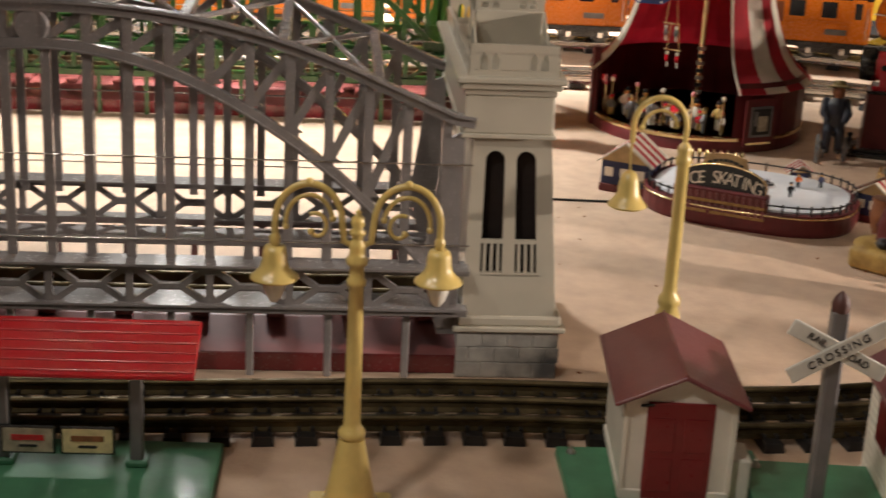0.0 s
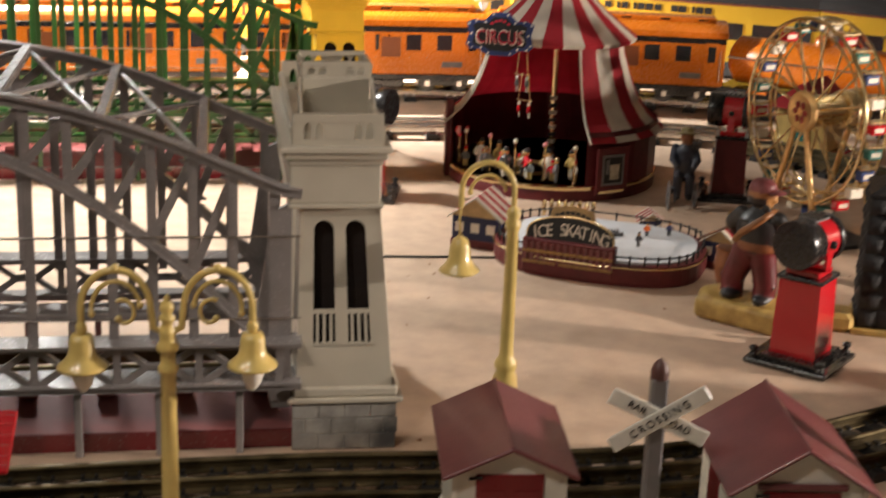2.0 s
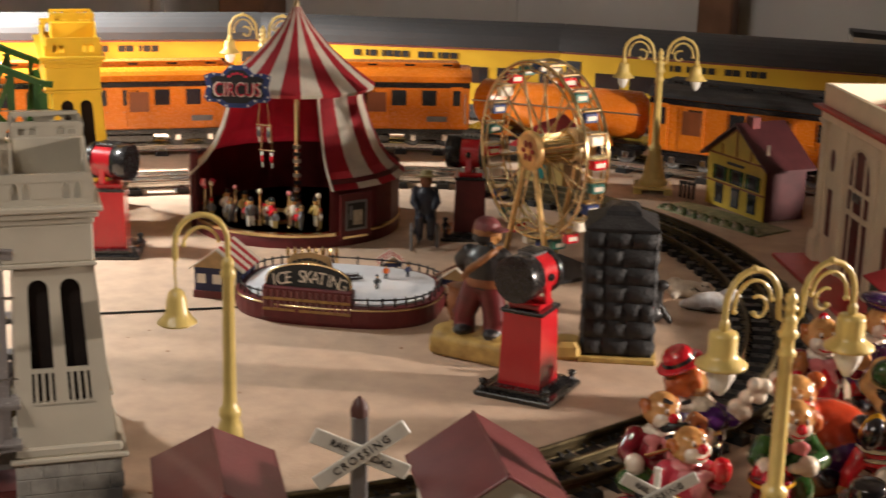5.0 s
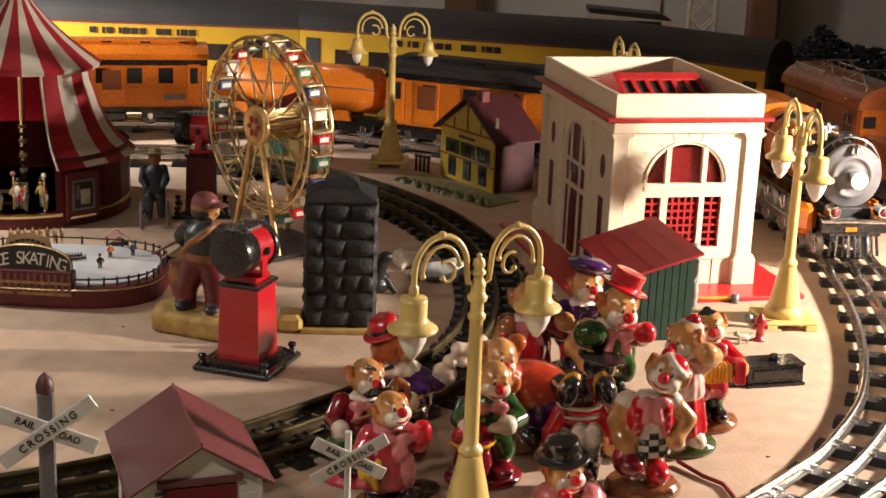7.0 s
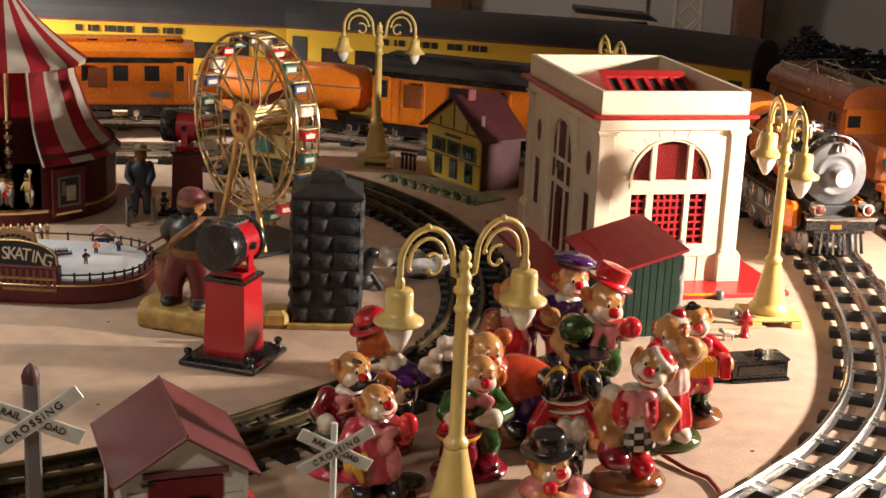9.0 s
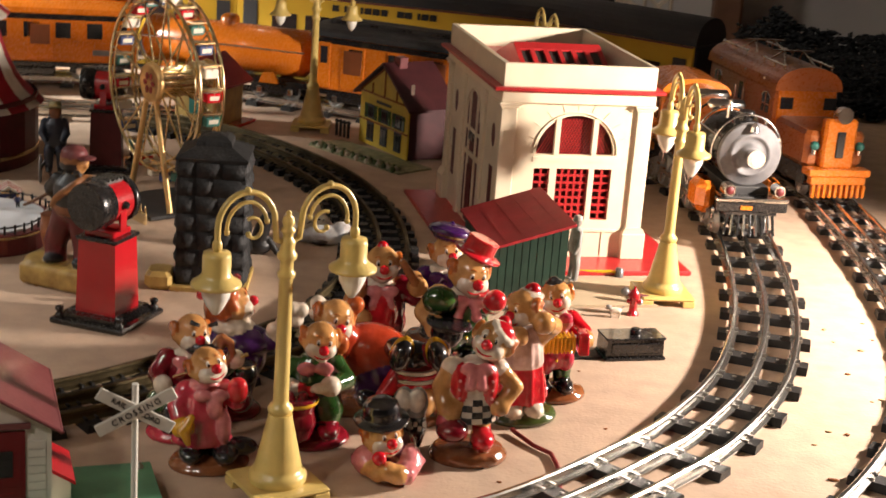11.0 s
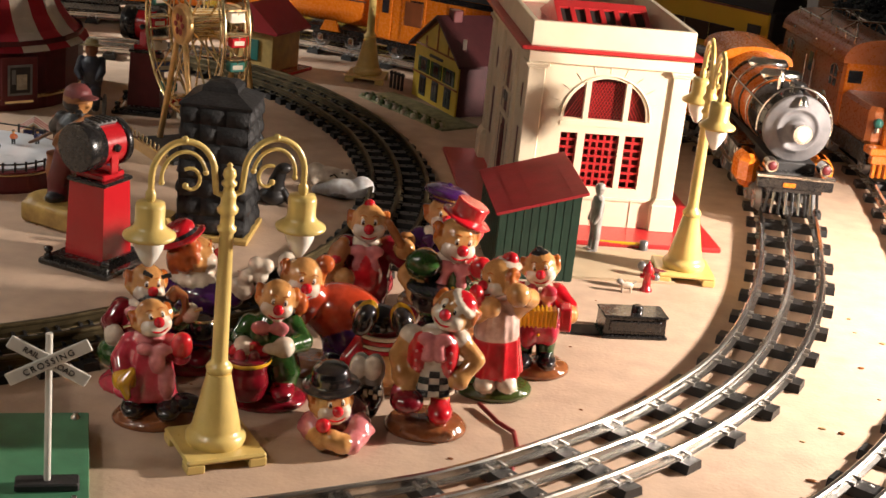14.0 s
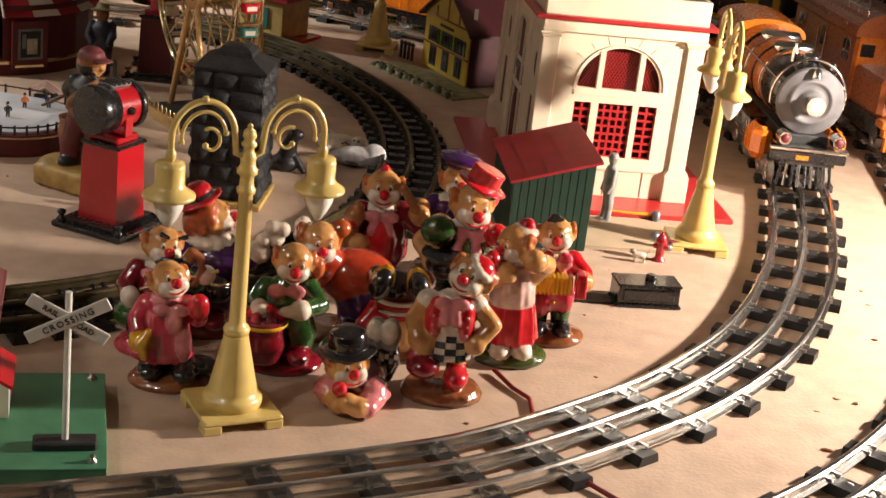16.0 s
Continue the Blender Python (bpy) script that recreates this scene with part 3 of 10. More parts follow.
def lamp_column(t, top=0.1815):
    s = Shape()
    s.lathe([(0.0170, 0.0078), (0.0180, 0.0100), (0.0182, 0.0130), (0.0168, 0.0155), (0.0150, 0.0165), (0.0146, 0.0190), (0.0130, 0.026), (0.0104, 0.038), (0.0078, 0.050), (0.0074, 0.053)], M_LAMP, 28)
    s.lathe([(0.0060, 0.053), (0.0076, 0.0545), (0.0080, 0.0565), (0.0070, 0.0585), (0.0052, 0.060), (0.0048, 0.063), (0.0046, 0.10), (0.0041, 0.140), (0.0053, 0.141), (0.0056, 0.1435), (0.0042, 0.145), (0.0040, 0.151), (0.0058, 0.1525), (0.0062, 0.155), (0.0046, 0.157), (0.0043, 0.160), (0.0048, 0.162), (0.0042, 0.164), (0.0032, 0.1655), (0.0030, 0.1675), (0.0045, 0.1690), (0.0045, 0.1705), (0.0028, 0.1720), (0.0040, 0.1745), (0.0034, 0.1775), (0.0012, 0.1795), (0.0019, 0.1805), (0.0004, top + 0.0005)], M_LAMP, 24)
    part("column", s, t)
    b = Shape()
    h = 0.0245
    b.box(-h, -h, 0.0055, h, h, 0.0085, M_LAMP, 0.0012)
    for x in (-1, 1):
        for y in (-1, 1):
            b.box(min(x * h, x * (h - 0.011)), min(y * h, y * (h - 0.011)), 0.0, max(x * h, x * (h - 0.011)), max(y * h, y * (h - 0.011)), 0.0058, M_LAMP, 0.0008)
    part("base", b, t)


def lamp_head(t, x, bell, bulb):
    a = Shape()
    side = 1 if x > 0 else -1
    path = [(0.0035, 0, 0.163), (0.0075, 0, 0.1645)] + arc(0.0268, 0.1745, 0.0182, 0.0205, 165, 0, 16) + [(0.0450, 0, 0.166)]
    a.tube([(side * p[0], 0, p[2]) for p in path], 0.0019, M_LAMP, 10)
    second = arc(0.0266, 0.1740, 0.0128, 0.0150, -8, 170, 16)
    a.tube([(side * p[0], 0, p[2]) for p in second], 0.00125, M_LAMP, 8)
    for p in (second[0], second[-1]):
        a.ball((side * p[0], 0, p[2]), 0.0019, M_LAMP, 8)
    curl = [(0.0268 + (0.0072 * (1 - k / 26.0)) * math.cos(radians(60 + 20 * k)) - 0.0040, 0, 0.1718 + (0.0080 * (1 - k / 26.0)) * math.sin(radians(60 + 20 * k))) for k in range(14)]
    a.tube([(side * p[0], 0, p[2]) for p in curl], 0.00115, M_LAMP, 8)
    a.ball((side * curl[-1][0], 0, curl[-1][2]), 0.0019, M_LAMP, 8)
    a.ball((side * 0.0268, 0, 0.1958), 0.0024, M_LAMP, 8)
    a.lathe([(0.0019, 0.161), (0.0030, 0.163), (0.0030, 0.166), (0.0019, 0.168)], M_LAMP, 12, pose(side * 0.045, 0, 0))
    part("arm", a, t)
    s = Shape()
    if bell:
        prof = [(0.0022, 0.1615), (0.0056, 0.1610), (0.0066, 0.1580), (0.0070, 0.1530), (0.0082, 0.1495), (0.0112, 0.1462), (0.0134, 0.1446), (0.0136, 0.1436), (0.0112, 0.1446), (0.0074, 0.1485), (0.0058, 0.1530), (0.0050, 0.1580)]
    else:
        prof = [(0.0024, 0.161), (0.0078, 0.1605), (0.0084, 0.158), (0.0084, 0.1480), (0.0100, 0.1455), (0.0146, 0.1425), (0.0150, 0.1412), (0.0146, 0.1402), (0.0105, 0.1425), (0.0078, 0.1455), (0.0074, 0.156)]
    s.lathe(prof[::-1], M_LAMP, 28, pose(side * 0.045, 0, 0))
    part("shade", s, t)
    g = Shape()
    prof = [(0.0004, 0.1298), (0.0020, 0.1305), (0.0046, 0.1340), (0.0064, 0.1395), (0.0066, 0.1440), (0.0050, 0.1500)] if bell else [(0.0004, 0.1222), (0.0022, 0.1230), (0.0056, 0.1280), (0.0083, 0.1340), (0.0090, 0.1385), (0.0082, 0.1425), (0.0060, 0.1475)]
    g.lathe(prof, bulb, 22, pose(side * 0.045, 0, 0))
    part("bulb", g, t, "white glass bulb")


def street_lamp(x, y, turn, arms, bell, label, group="street lamps", size=(1, 1)):
    t = thing("street_lamp", pose(x, y, 0, 0, 0, turn) @ Matrix.Diagonal((size[0], size[0], size[1], 1)), label, "lamp", group)
    lamp_column(t)
    for side in arms:
        lamp_head(t, side, bell, M_BULB)
    return t


lamp_a = street_lamp(0.0715, 0.631, 40, (-1, 1), False, "cream double-arm toy street lamp with white bulbs beside the clowns")
lamp_c = street_lamp(0.308, 1.107, -76, (-1, 1), False, "cream double-arm toy street lamp beside the white building", size=(1.0, 1.025))
street_lamp(-0.143, 1.652, 8, (-1, 1), True, "cream double-arm toy street lamp in front of the orange train")
street_lamp(-0.352, 0.362, 31, (-1, 1), True, "mustard double-arm toy street lamp with bell shades before the bridge", size=(0.91, 0.965))
street_lamp(-0.672, 1.644, 10, (-1, 1), True, "cream double-arm toy street lamp behind the circus tent")
street_lamp(0.150, 1.610, -68, (-1, 1), True, "cream double-arm toy street lamp behind the white building", size=(0.95, 0.93))


def hanging_lamp(x, y, turn, label):
    """Slim column with one wide arm and a bell shade hanging from a thin rod."""
    t = thing("street_lamp", pose(x, y, 0, 0, 0, turn) @ Matrix.Diagonal((1, 1, 1.10, 1)), label, "lamp", "single street lamps")
    c = Shape()
    c.lathe([(0.0155, 0.0), (0.0155, 0.004), (0.0125, 0.0075), (0.0095, 0.030), (0.0078, 0.046), (0.0060, 0.050), (0.0074, 0.0525), (0.0072, 0.056), (0.0048, 0.059), (0.0044, 0.064), (0.0038, 0.136), (0.0050, 0.138), (0.0050, 0.141), (0.0036, 0.143), (0.0046, 0.1455), (0.0040, 0.148), (0.0012, 0.151)], M_LAMP, 24)
    part("column", c, t)
    a = Shape()
    a.tube([(0, 0, 0.146)] + arc(-0.0165, 0.159, 0.0165, 0.0165, 0, 180, 18) + [(-0.0330, 0, 0.149)], 0.0018, M_LAMP, 10)
    a.tube(arc(-0.0165, 0.157, 0.0112, 0.0112, 10, 175, 14), 0.0011, M_LAMP, 8)
    a.ball((-0.0277, 0, 0.158), 0.0018, M_LAMP, 8)
    part("arm", a, t)
    part("rod", Shape().tube([(-0.0330, 0, 0.150), (-0.0336, 0, 0.142), (-0.0328, 0, 0.131)], 0.0008, M_LAMP, 8), t)
    sh = Shape().lathe([(0.0112, 0.1105), (0.0128, 0.1115), (0.0126, 0.1122), (0.0098, 0.1145), (0.0072, 0.1185), (0.0064, 0.1255), (0.0048, 0.1300), (0.0022, 0.1320)], M_LAMP, 28, pose(-0.0328, 0, 0))
    part("shade", sh, t)
    return t


lamp_e = hanging_lamp(-0.279, 0.634, 28, "mustard single-arm toy street lamp with one hanging bell shade")


# ---- the two arch bridges ----
SPAN, WIDE = 0.54, 0.165      # between the towers; between the trusses


def top_z(s):
    u = min(abs(s + 0.27) / 0.262, 1.0)
    z = 0.166 + 0.070 * (1 - u ** 2.3)
    return z + 0.012 * max(0.0, u - 0.78) ** 2 / 0.0484 * 0.5


def low_z(s):
    return 0.213 - 2.3 * (s + 0.27) ** 2


def truss(m):
    """One side: lattice rail, uprights, and the double arch with its struts."""
    s = Shape()
    n = 44
    xs = [-SPAN + SPAN * i / n for i in range(n + 1)]
    for a, b in zip(xs, xs[1:]):
        s.bar((a, top_z(a)), (b, top_z(b)), 0.0070, 0.007, m)
        s.bar((a, top_z(a) + 0.0024), (b, top_z(b) + 0.0024), 0.0014, 0.0105, m)
        if low_z(a) > 0.06 and low_z(b) > 0.06:
            s.bar((a, low_z(a)), (b, low_z(b)), 0.0068, 0.0062, m)
            s.bar((a, low_z(a) - 0.0022), (b, low_z(b) - 0.0022), 0.0012, 0.009, m)
    step = 0.0245
    k = 0
    x = -0.0175
    ups = []
    while x > -SPAN + 0.015:
        ups.append(x)
        x -= step
    for i, x in enumerate(ups):
        z1 = top_z(x)
        s.bar((x, 0.070), (x, z1), 0.0060, 0.004, m)
        s.bar((x - 0.0022, 0.070), (x - 0.0022, z1), 0.0009, 0.006, m)
        if i + 1 < len(ups):
            y = ups[i + 1]
            if low_z(x) > 0.075 and low_z(y) > 0.075:
                p, q = ((x, top_z(x) - 0.004), (y, low_z(y) + 0.004)) if x > -0.27 else ((x, low_z(x) + 0.004), (y, top_z(y) - 0.004))
                s.bar(p, q, 0.0054, 0.0036, m)
                for c, sg in ((p, 1), (q, -1)):
                    s.prism([(c[0], c[1]), (c[0] - sg * 0.008, c[1]), (c[0], c[1] - (0.008 if c is p else -0.008) * (1 if p[1] > q[1] else -1))], -0.0014, 0.0014, m)
            elif x > -0.1 or x < -0.44:
                lo = 0.080
                s.bar((x, lo), (y, min(top_z(y), low_z(y) if low_z(y) > 0.08 else top_z(y))), 0.0045, 0.0036, m)
    # end panels
    for x0, x1 in ((-0.006, -0.018), (-SPAN + 0.006, -SPAN + 0.018)):
        s.prism([(x0, 0.03), (x0, 0.166), (x1, 0.160), (x1 * 1.0 + (0.012 if x1 < -0.3 else -0.012), 0.075), (x1, 0.03)], -0.002, 0.002, m)
    # round plate at the crown
    s.lathe([(0.0095, -0.003), (0.011, -0.002), (0.011, 0.002), (0.0095, 0.003)], m, 20, pose(-0.27, 0, 0.2235, 90, 0, 0))
    return s


def lattice(m):
    s = Shape()
    for z, w in ((0.0755, 0.0046), (0.0475, 0.0046)):
        s.bar((-SPAN, z), (0.0, z), w, 0.009, m)
        s.bar((-SPAN, z + w / 2), (0.0, z + w / 2), 0.0016, 0.013 if z < 0.07 else 0.020, m)
    # bow-tie panels between stout posts
    x, step = -0.0135, 0.0251
    while x > -SPAN + 0.03:
        s.bar((x, 0.047), (x, 0.076), 0.0046, 0.006, m)
        a, b = x - 0.0020, x - 2 * step + 0.0020
        mid = (a + b) / 2
        for p, q in (((a, 0.0495), (mid + 0.008, 0.0605)), ((mid - 0.008, 0.0605), (b, 0.0495)), ((a, 0.0735), (mid + 0.008, 0.0625)), ((mid - 0.008, 0.0625), (b, 0.0735))):
            s.bar(p, q, 0.0040, 0.003, m)
        s.box(mid - 0.011, -0.0015, 0.0588, mid + 0.011, 0.0015, 0.0642, m, 0.0012)
        for zz, sg in ((0.0500, 1), (0.0730, -1)):
            s.prism([(a, zz), (a - 0.006, zz), (a, zz + sg * 0.005)], -0.0013, 0.0013, m)
            s.prism([(b, zz), (b + 0.006, zz), (b, zz + sg * 0.005)], -0.0013, 0.0013, m)
        x -= 2 * step
    return s


def tower(t, at, body, stone_m):
    """One end portal: two legs on stone blocks, the head, and the parapets."""
    legs = (0.0, WIDE - 0.05)
    for y in legs:
        leg = Shape()
        leg.box(-0.008, y - 0.006, 0.033, 0.066, y + 0.060, 0.0365, body, 0.0008)
        leg.box(-0.005, y - 0.004, 0.0365, 0.063, y + 0.058, 0.0435, body, 0.0015)
        # tapered shaft with its window openings through
        def ring(z, inset=0.0):
            u = (z - 0.0435) / (0.163 - 0.0435)
            return (-0.0025 + 0.002 * u + inset, 0.059 - 0.010 * u - inset, y - 0.002 + 0.004 * u + inset, y + 0.055 - 0.006 * u - inset)

        def strip(x0, x1, z0, z1):
            xa0, xb0, ya0, _ = ring(z0)
            xa1, xb1, ya1, _ = ring(z1)
            f = lambda u, z: (ring(z)[0] + (ring(z)[1] - ring(z)[0]) * u, ring(z)[2], z)
            g = lambda u, z: (f(u, z)[0], f(u, z)[1] + 0.003, z)
            v = [f(x0, z0), f(x1, z0), f(x1, z1), f(x0, z1), g(x0, z0), g(x1, z0), g(x1, z1), g(x0, z1)]
            leg.add(v, [(0, 1, 2, 3), (7, 6, 5, 4), (0, 4, 5, 1), (1, 5, 6, 2), (2, 6, 7, 3), (3, 7, 4, 0)], body)

        strip(0, 1, 0.0435, 0.073)
        strip(0, 1, 0.1535, 0.163)
        for u0, u1 in ((0, 0.17), (0.415, 0.555), (0.80, 1.0)):
            strip(u0, u1, 0.073, 0.1535)
        for c in (0.2925, 0.6775):
            n = 22
            for i in range(n):
                a0, a1 = 180 * i / n, 180 * (i + 1) / n
                u0, u1 = c + 0.1225 * math.cos(radians(a0)), c + 0.1225 * math.cos(radians(a1))
                strip(min(u0, u1), max(u0, u1), 0.1470 + 0.0065 * (math.sin(radians(a0)) + math.sin(radians(a1))) / 2, 0.1535)
            strip(c - 0.1225, c + 0.1225, 0.0925, 0.0950)
            for k in range(3):
                strip(c - 0.075 + 0.075 * k - 0.016, c - 0.075 + 0.075 * k + 0.016, 0.073, 0.093)
        # panel under the windows
        strip(0.16, 0.84, 0.0705, 0.0718)
        # sides and back of the shaft
        a, b = ring(0.0435), ring(0.163)
        P = lambda r, i, j, z: (r[i], r[j], z)
        for (i0, j0), (i1, j1) in (((1, 2), (1, 3)), ((1, 3), (0, 3)), ((0, 3), (0, 2))):
            leg.add([P(a, i0, j0, 0.0435), P(a, i1, j1, 0.0435), P(b, i1, j1, 0.163), P(b, i0, j0, 0.163)], [(0, 1, 2, 3)], body)
        part("shaft", leg, t, at=at)
        # dark box inside the shaft, in place of shade behind the windows
        dark = Shape().box(0.004, y + 0.010, 0.05, 0.046, y + 0.045, 0.155, M_INSHADE)
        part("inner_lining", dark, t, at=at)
        stone = part("plinth", Shape().box(-0.004, y - 0.003, 0.0, 0.062, y + 0.057, 0.033, M_STONE), t, "plinth of grey weathered stone blocks", at)
        for row in range(3):
            z0 = 0.0008 + 0.0108 * row
            x, k = -0.005, 0
            while x < 0.0625:
                w = 0.0085 if (k == 0 and row % 2) else 0.0168
                x1 = min(x + w, 0.0635)
                if x1 - x > 0.003:
                    part("stone", Shape().box(x, y - 0.0038, z0, x1 - 0.0005, y - 0.0020, z0 + 0.0103, stone_m, 0.0003), stone)
                x, k = x1, k + 1
    head = Shape()
    y0, y1 = -0.004, WIDE + 0.012
    part("string_course", Shape().box(-0.0085, y0, 0.1625, 0.0505, y1, 0.1655, body, 0.0006), t, at=at)
    head.box(-0.0075, y0 + 0.001, 0.1655, 0.0490, y1 - 0.001, 0.190, body, 0.001)
    hd = part("head", head, t, at=at)
    for k, o in enumerate((0.0, 0.0025, 0.005)):
        part("cornice", Shape().box(-0.0085 - o, y0 - o, 0.190 + 0.0042 * k, 0.0500 + o, y1 + o, 0.1938 + 0.0042 * k, body, 0.0008), hd)
    par = Shape()

    def parapet(xa, ya, xb, yb, z0, z1, w=0.0022):
        """A low pierced wall along one line: foot, coping and small arches."""
        d = Vector((xb - xa, yb - ya, 0))
        L = d.length
        m4 = Matrix.Translation((xa, ya, 0)) @ pose(0, 0, 0, 0, 0, math.degrees(math.atan2(d.y, d.x)))
        h = z1 - z0
        par.box(0, -w / 2, z0, L, w / 2, z0 + h * 0.22, body, at=m4)
        par.box(0, -w * 0.7, z1 - h * 0.26, L, w * 0.7, z1, body, at=m4)
        cuts = []
        for c in ((0.22, 0.78) if L < 0.08 else (0.12, 0.38, 0.62, 0.88)):
            cuts += [(c * L - 0.0058, c * L - 0.0012), (c * L + 0.0012, c * L + 0.0058)]
        edges = [0.0] + [e for cut in cuts for e in cut] + [L]
        for a, b in zip(edges[::2], edges[1::2]):
            par.box(a, -w / 2, z0 + h * 0.2, b, w / 2, z1 - h * 0.24, body, at=m4)
        for a, b in cuts:
            m = (a + b) / 2
            for k in range(4):
                u = (b - a) / 2 * math.cos(radians(20 + 20 * k))
                for q0, q1 in ((a, m - u), (m + u, b)):
                    par.box(q0, -w / 2, z1 - h * (0.46 - 0.055 * k), q1, w / 2, z1 - h * (0.46 - 0.055 * (k + 1)), body, at=m4)

    x0, x1 = -0.0055, 0.0495
    parapet(x0, y0 + 0.002, x1, y0 + 0.002, 0.2018, 0.2220)
    parapet(x0, y0 + 0.002, x0, y1 - 0.002, 0.2018, 0.2140)
    parapet(x1, y0 + 0.002, x1, y1 - 0.002, 0.2018, 0.2140)
    parapet(x0, y1 - 0.002, x1, y1 - 0.002, 0.2018, 0.2220)
    par.box(0.004, 0.078, 0.202, 0.0490, 0.083, 0.2290, body, 0.001)
    par.box(0.004, y1 - 0.060, 0.202, 0.0490, y1 - 0.055, 0.2320, body, 0.001)
    par.box(0.004, 0.083, 0.2235, 0.0490, y1 - 0.060, 0.2270, body, 0.0006)
    for xx in (0.0015, 0.0490):
        par.prism([(0.030, 0.2025), (0.078, 0.2290), (0.078, 0.2025)], xx, xx + 0.0016, body, at=pose(0, 0, 0, 0, 0, 90) @ Matrix.Diagonal((1, -1, 1, 1)))
    parapet(0.004, 0.0805, 0.0490, 0.0805, 0.2280, 0.2390)
    parapet(0.004, y1 - 0.057, 0.0490, y1 - 0.057, 0.2280, 0.2390)
    parapet(0.004, 0.0805, 0.004, y1 - 0.057, 0.2280, 0.2370)
    parapet(0.0490, 0.0805, 0.0490, y1 - 0.057, 0.2280, 0.2370)
    part("parapet", par, t, at=at)


def bridge(at, steel, body, stone_m, label):
    t = thing("arch_bridge", at, label, "bridge", "toy arch bridges")
    side = truss(steel).mesh("truss")
    rail = lattice(steel).mesh("lattice_rail")
    for y in (0.0, WIDE):
        part("truss", side, t, at=pose(0, y, 0))
        part("lattice_rail", rail, t, at=pose(0, y - 0.006 if y == 0 else y + 0.006, 0))
    # cross beams between the arches, and bracing between the top chords
    k = 0
    for s in (-0.06, -0.12, -0.18, -0.24, -0.30, -0.36, -0.42, -0.48):
        z = top_z(s)
        part("cross_beam", Shape().box(s - 0.0035, 0, z - 0.003, s + 0.0035, WIDE, z + 0.0035, steel, 0.001), t)
        if k < 7:
            s2, z2 = s - 0.06, top_z(s - 0.06)
            br = Shape()
            for ya, yb in ((0, WIDE), (WIDE, 0)):
                br.tube([(s, ya, z), (s2, yb, z2)], 0.0019, steel, 6)
            part("wind_brace", br, t)
        k += 1
    deck = Shape()
    deck.box(-SPAN, 0.004, 0.040, 0.0, 0.030, 0.046, steel, 0.001)
    deck.box(-SPAN, WIDE - 0.030, 0.040, 0.0, WIDE - 0.004, 0.046, steel, 0.001)
    part("deck", deck, t)
    x = -0.0385
    while x > -SPAN + 0.02:
        for y in (-0.004, WIDE + 0.004):
            part("leg", Shape().box(x - 0.0024, y - 0.002, 0.0, x + 0.0024, y + 0.002, 0.047, steel, 0.0006), t)
        x -= 0.0502
    base = Shape()
    base.box(-SPAN + 0.004, 0.002, 0.0, -0.004, WIDE - 0.002, 0.0135, M_BASERED, 0.001)
    base.prism([(0.002, 0.0135), (0.035, 0.026), (WIDE - 0.035, 0.026), (WIDE - 0.002, 0.0135)], -SPAN + 0.004, -0.004, M_BASEPINK, at=pose(0, 0, 0, 0, 0, 90) @ Matrix.Diagonal((1, -1, 1, 1)))
    part("roadbed", base, t, "dark red tin roadbed")
    for x in range(10):
        part("sleeper", Shape().box(-0.03 - 0.05 * x, 0.030, 0.026, -0.018 - 0.05 * x, WIDE - 0.030, 0.030, M_BASEPINK, 0.001), t)
    for y in (-0.0265, 0, 0.0265):
        part("rail", Shape().box(-SPAN - 0.05, WIDE / 2 + y - 0.002, 0.030, 0.06, WIDE / 2 + y + 0.002, 0.039, M_BRASSR, 0.001), t)
    wires = Shape()
    for z in (0.0915, 0.145):
        for y in (-0.004, WIDE + 0.004):
            wires.tube([(-SPAN, y, z), (0.0, y, z)], 0.0006, M_NICKEL, 6)
    part("handrail_wire", wires, t)
    tower(t, Matrix(), body, stone_m)
    tower(t, pose(-SPAN, 0, 0) @ Matrix.Diagonal((-1, 1, 1, 1)), body, stone_m)
    return t


BX, BY, BA = -0.395, 0.571, 32.5
M_BLOCK = mat("stone_block", (0.33, 0.315, 0.285), 0.55, vary=0.25, scale=75, bump=0.4, stain=(0.09, 0.09, 0.09), amount=1.0)
bridge(pose(BX, BY, 0, 0, 0, BA), M_GREY, M_CREAM, M_BLOCK, "grey tin arch bridge with putty-coloured towers on stone blocks")
cb, sb = math.cos(radians(BA)), math.sin(radians(BA))
bridge(pose(BX + 0.055 * cb - 0.686 * sb, BY + 0.055 * sb + 0.686 * cb, 0, 0, 0, BA) @ Matrix.Diagonal((1, 1, 0.975, 1)), M_GREEN, M_YELLOW, M_ORANGE, "green tin arch bridge with bright yellow towers")


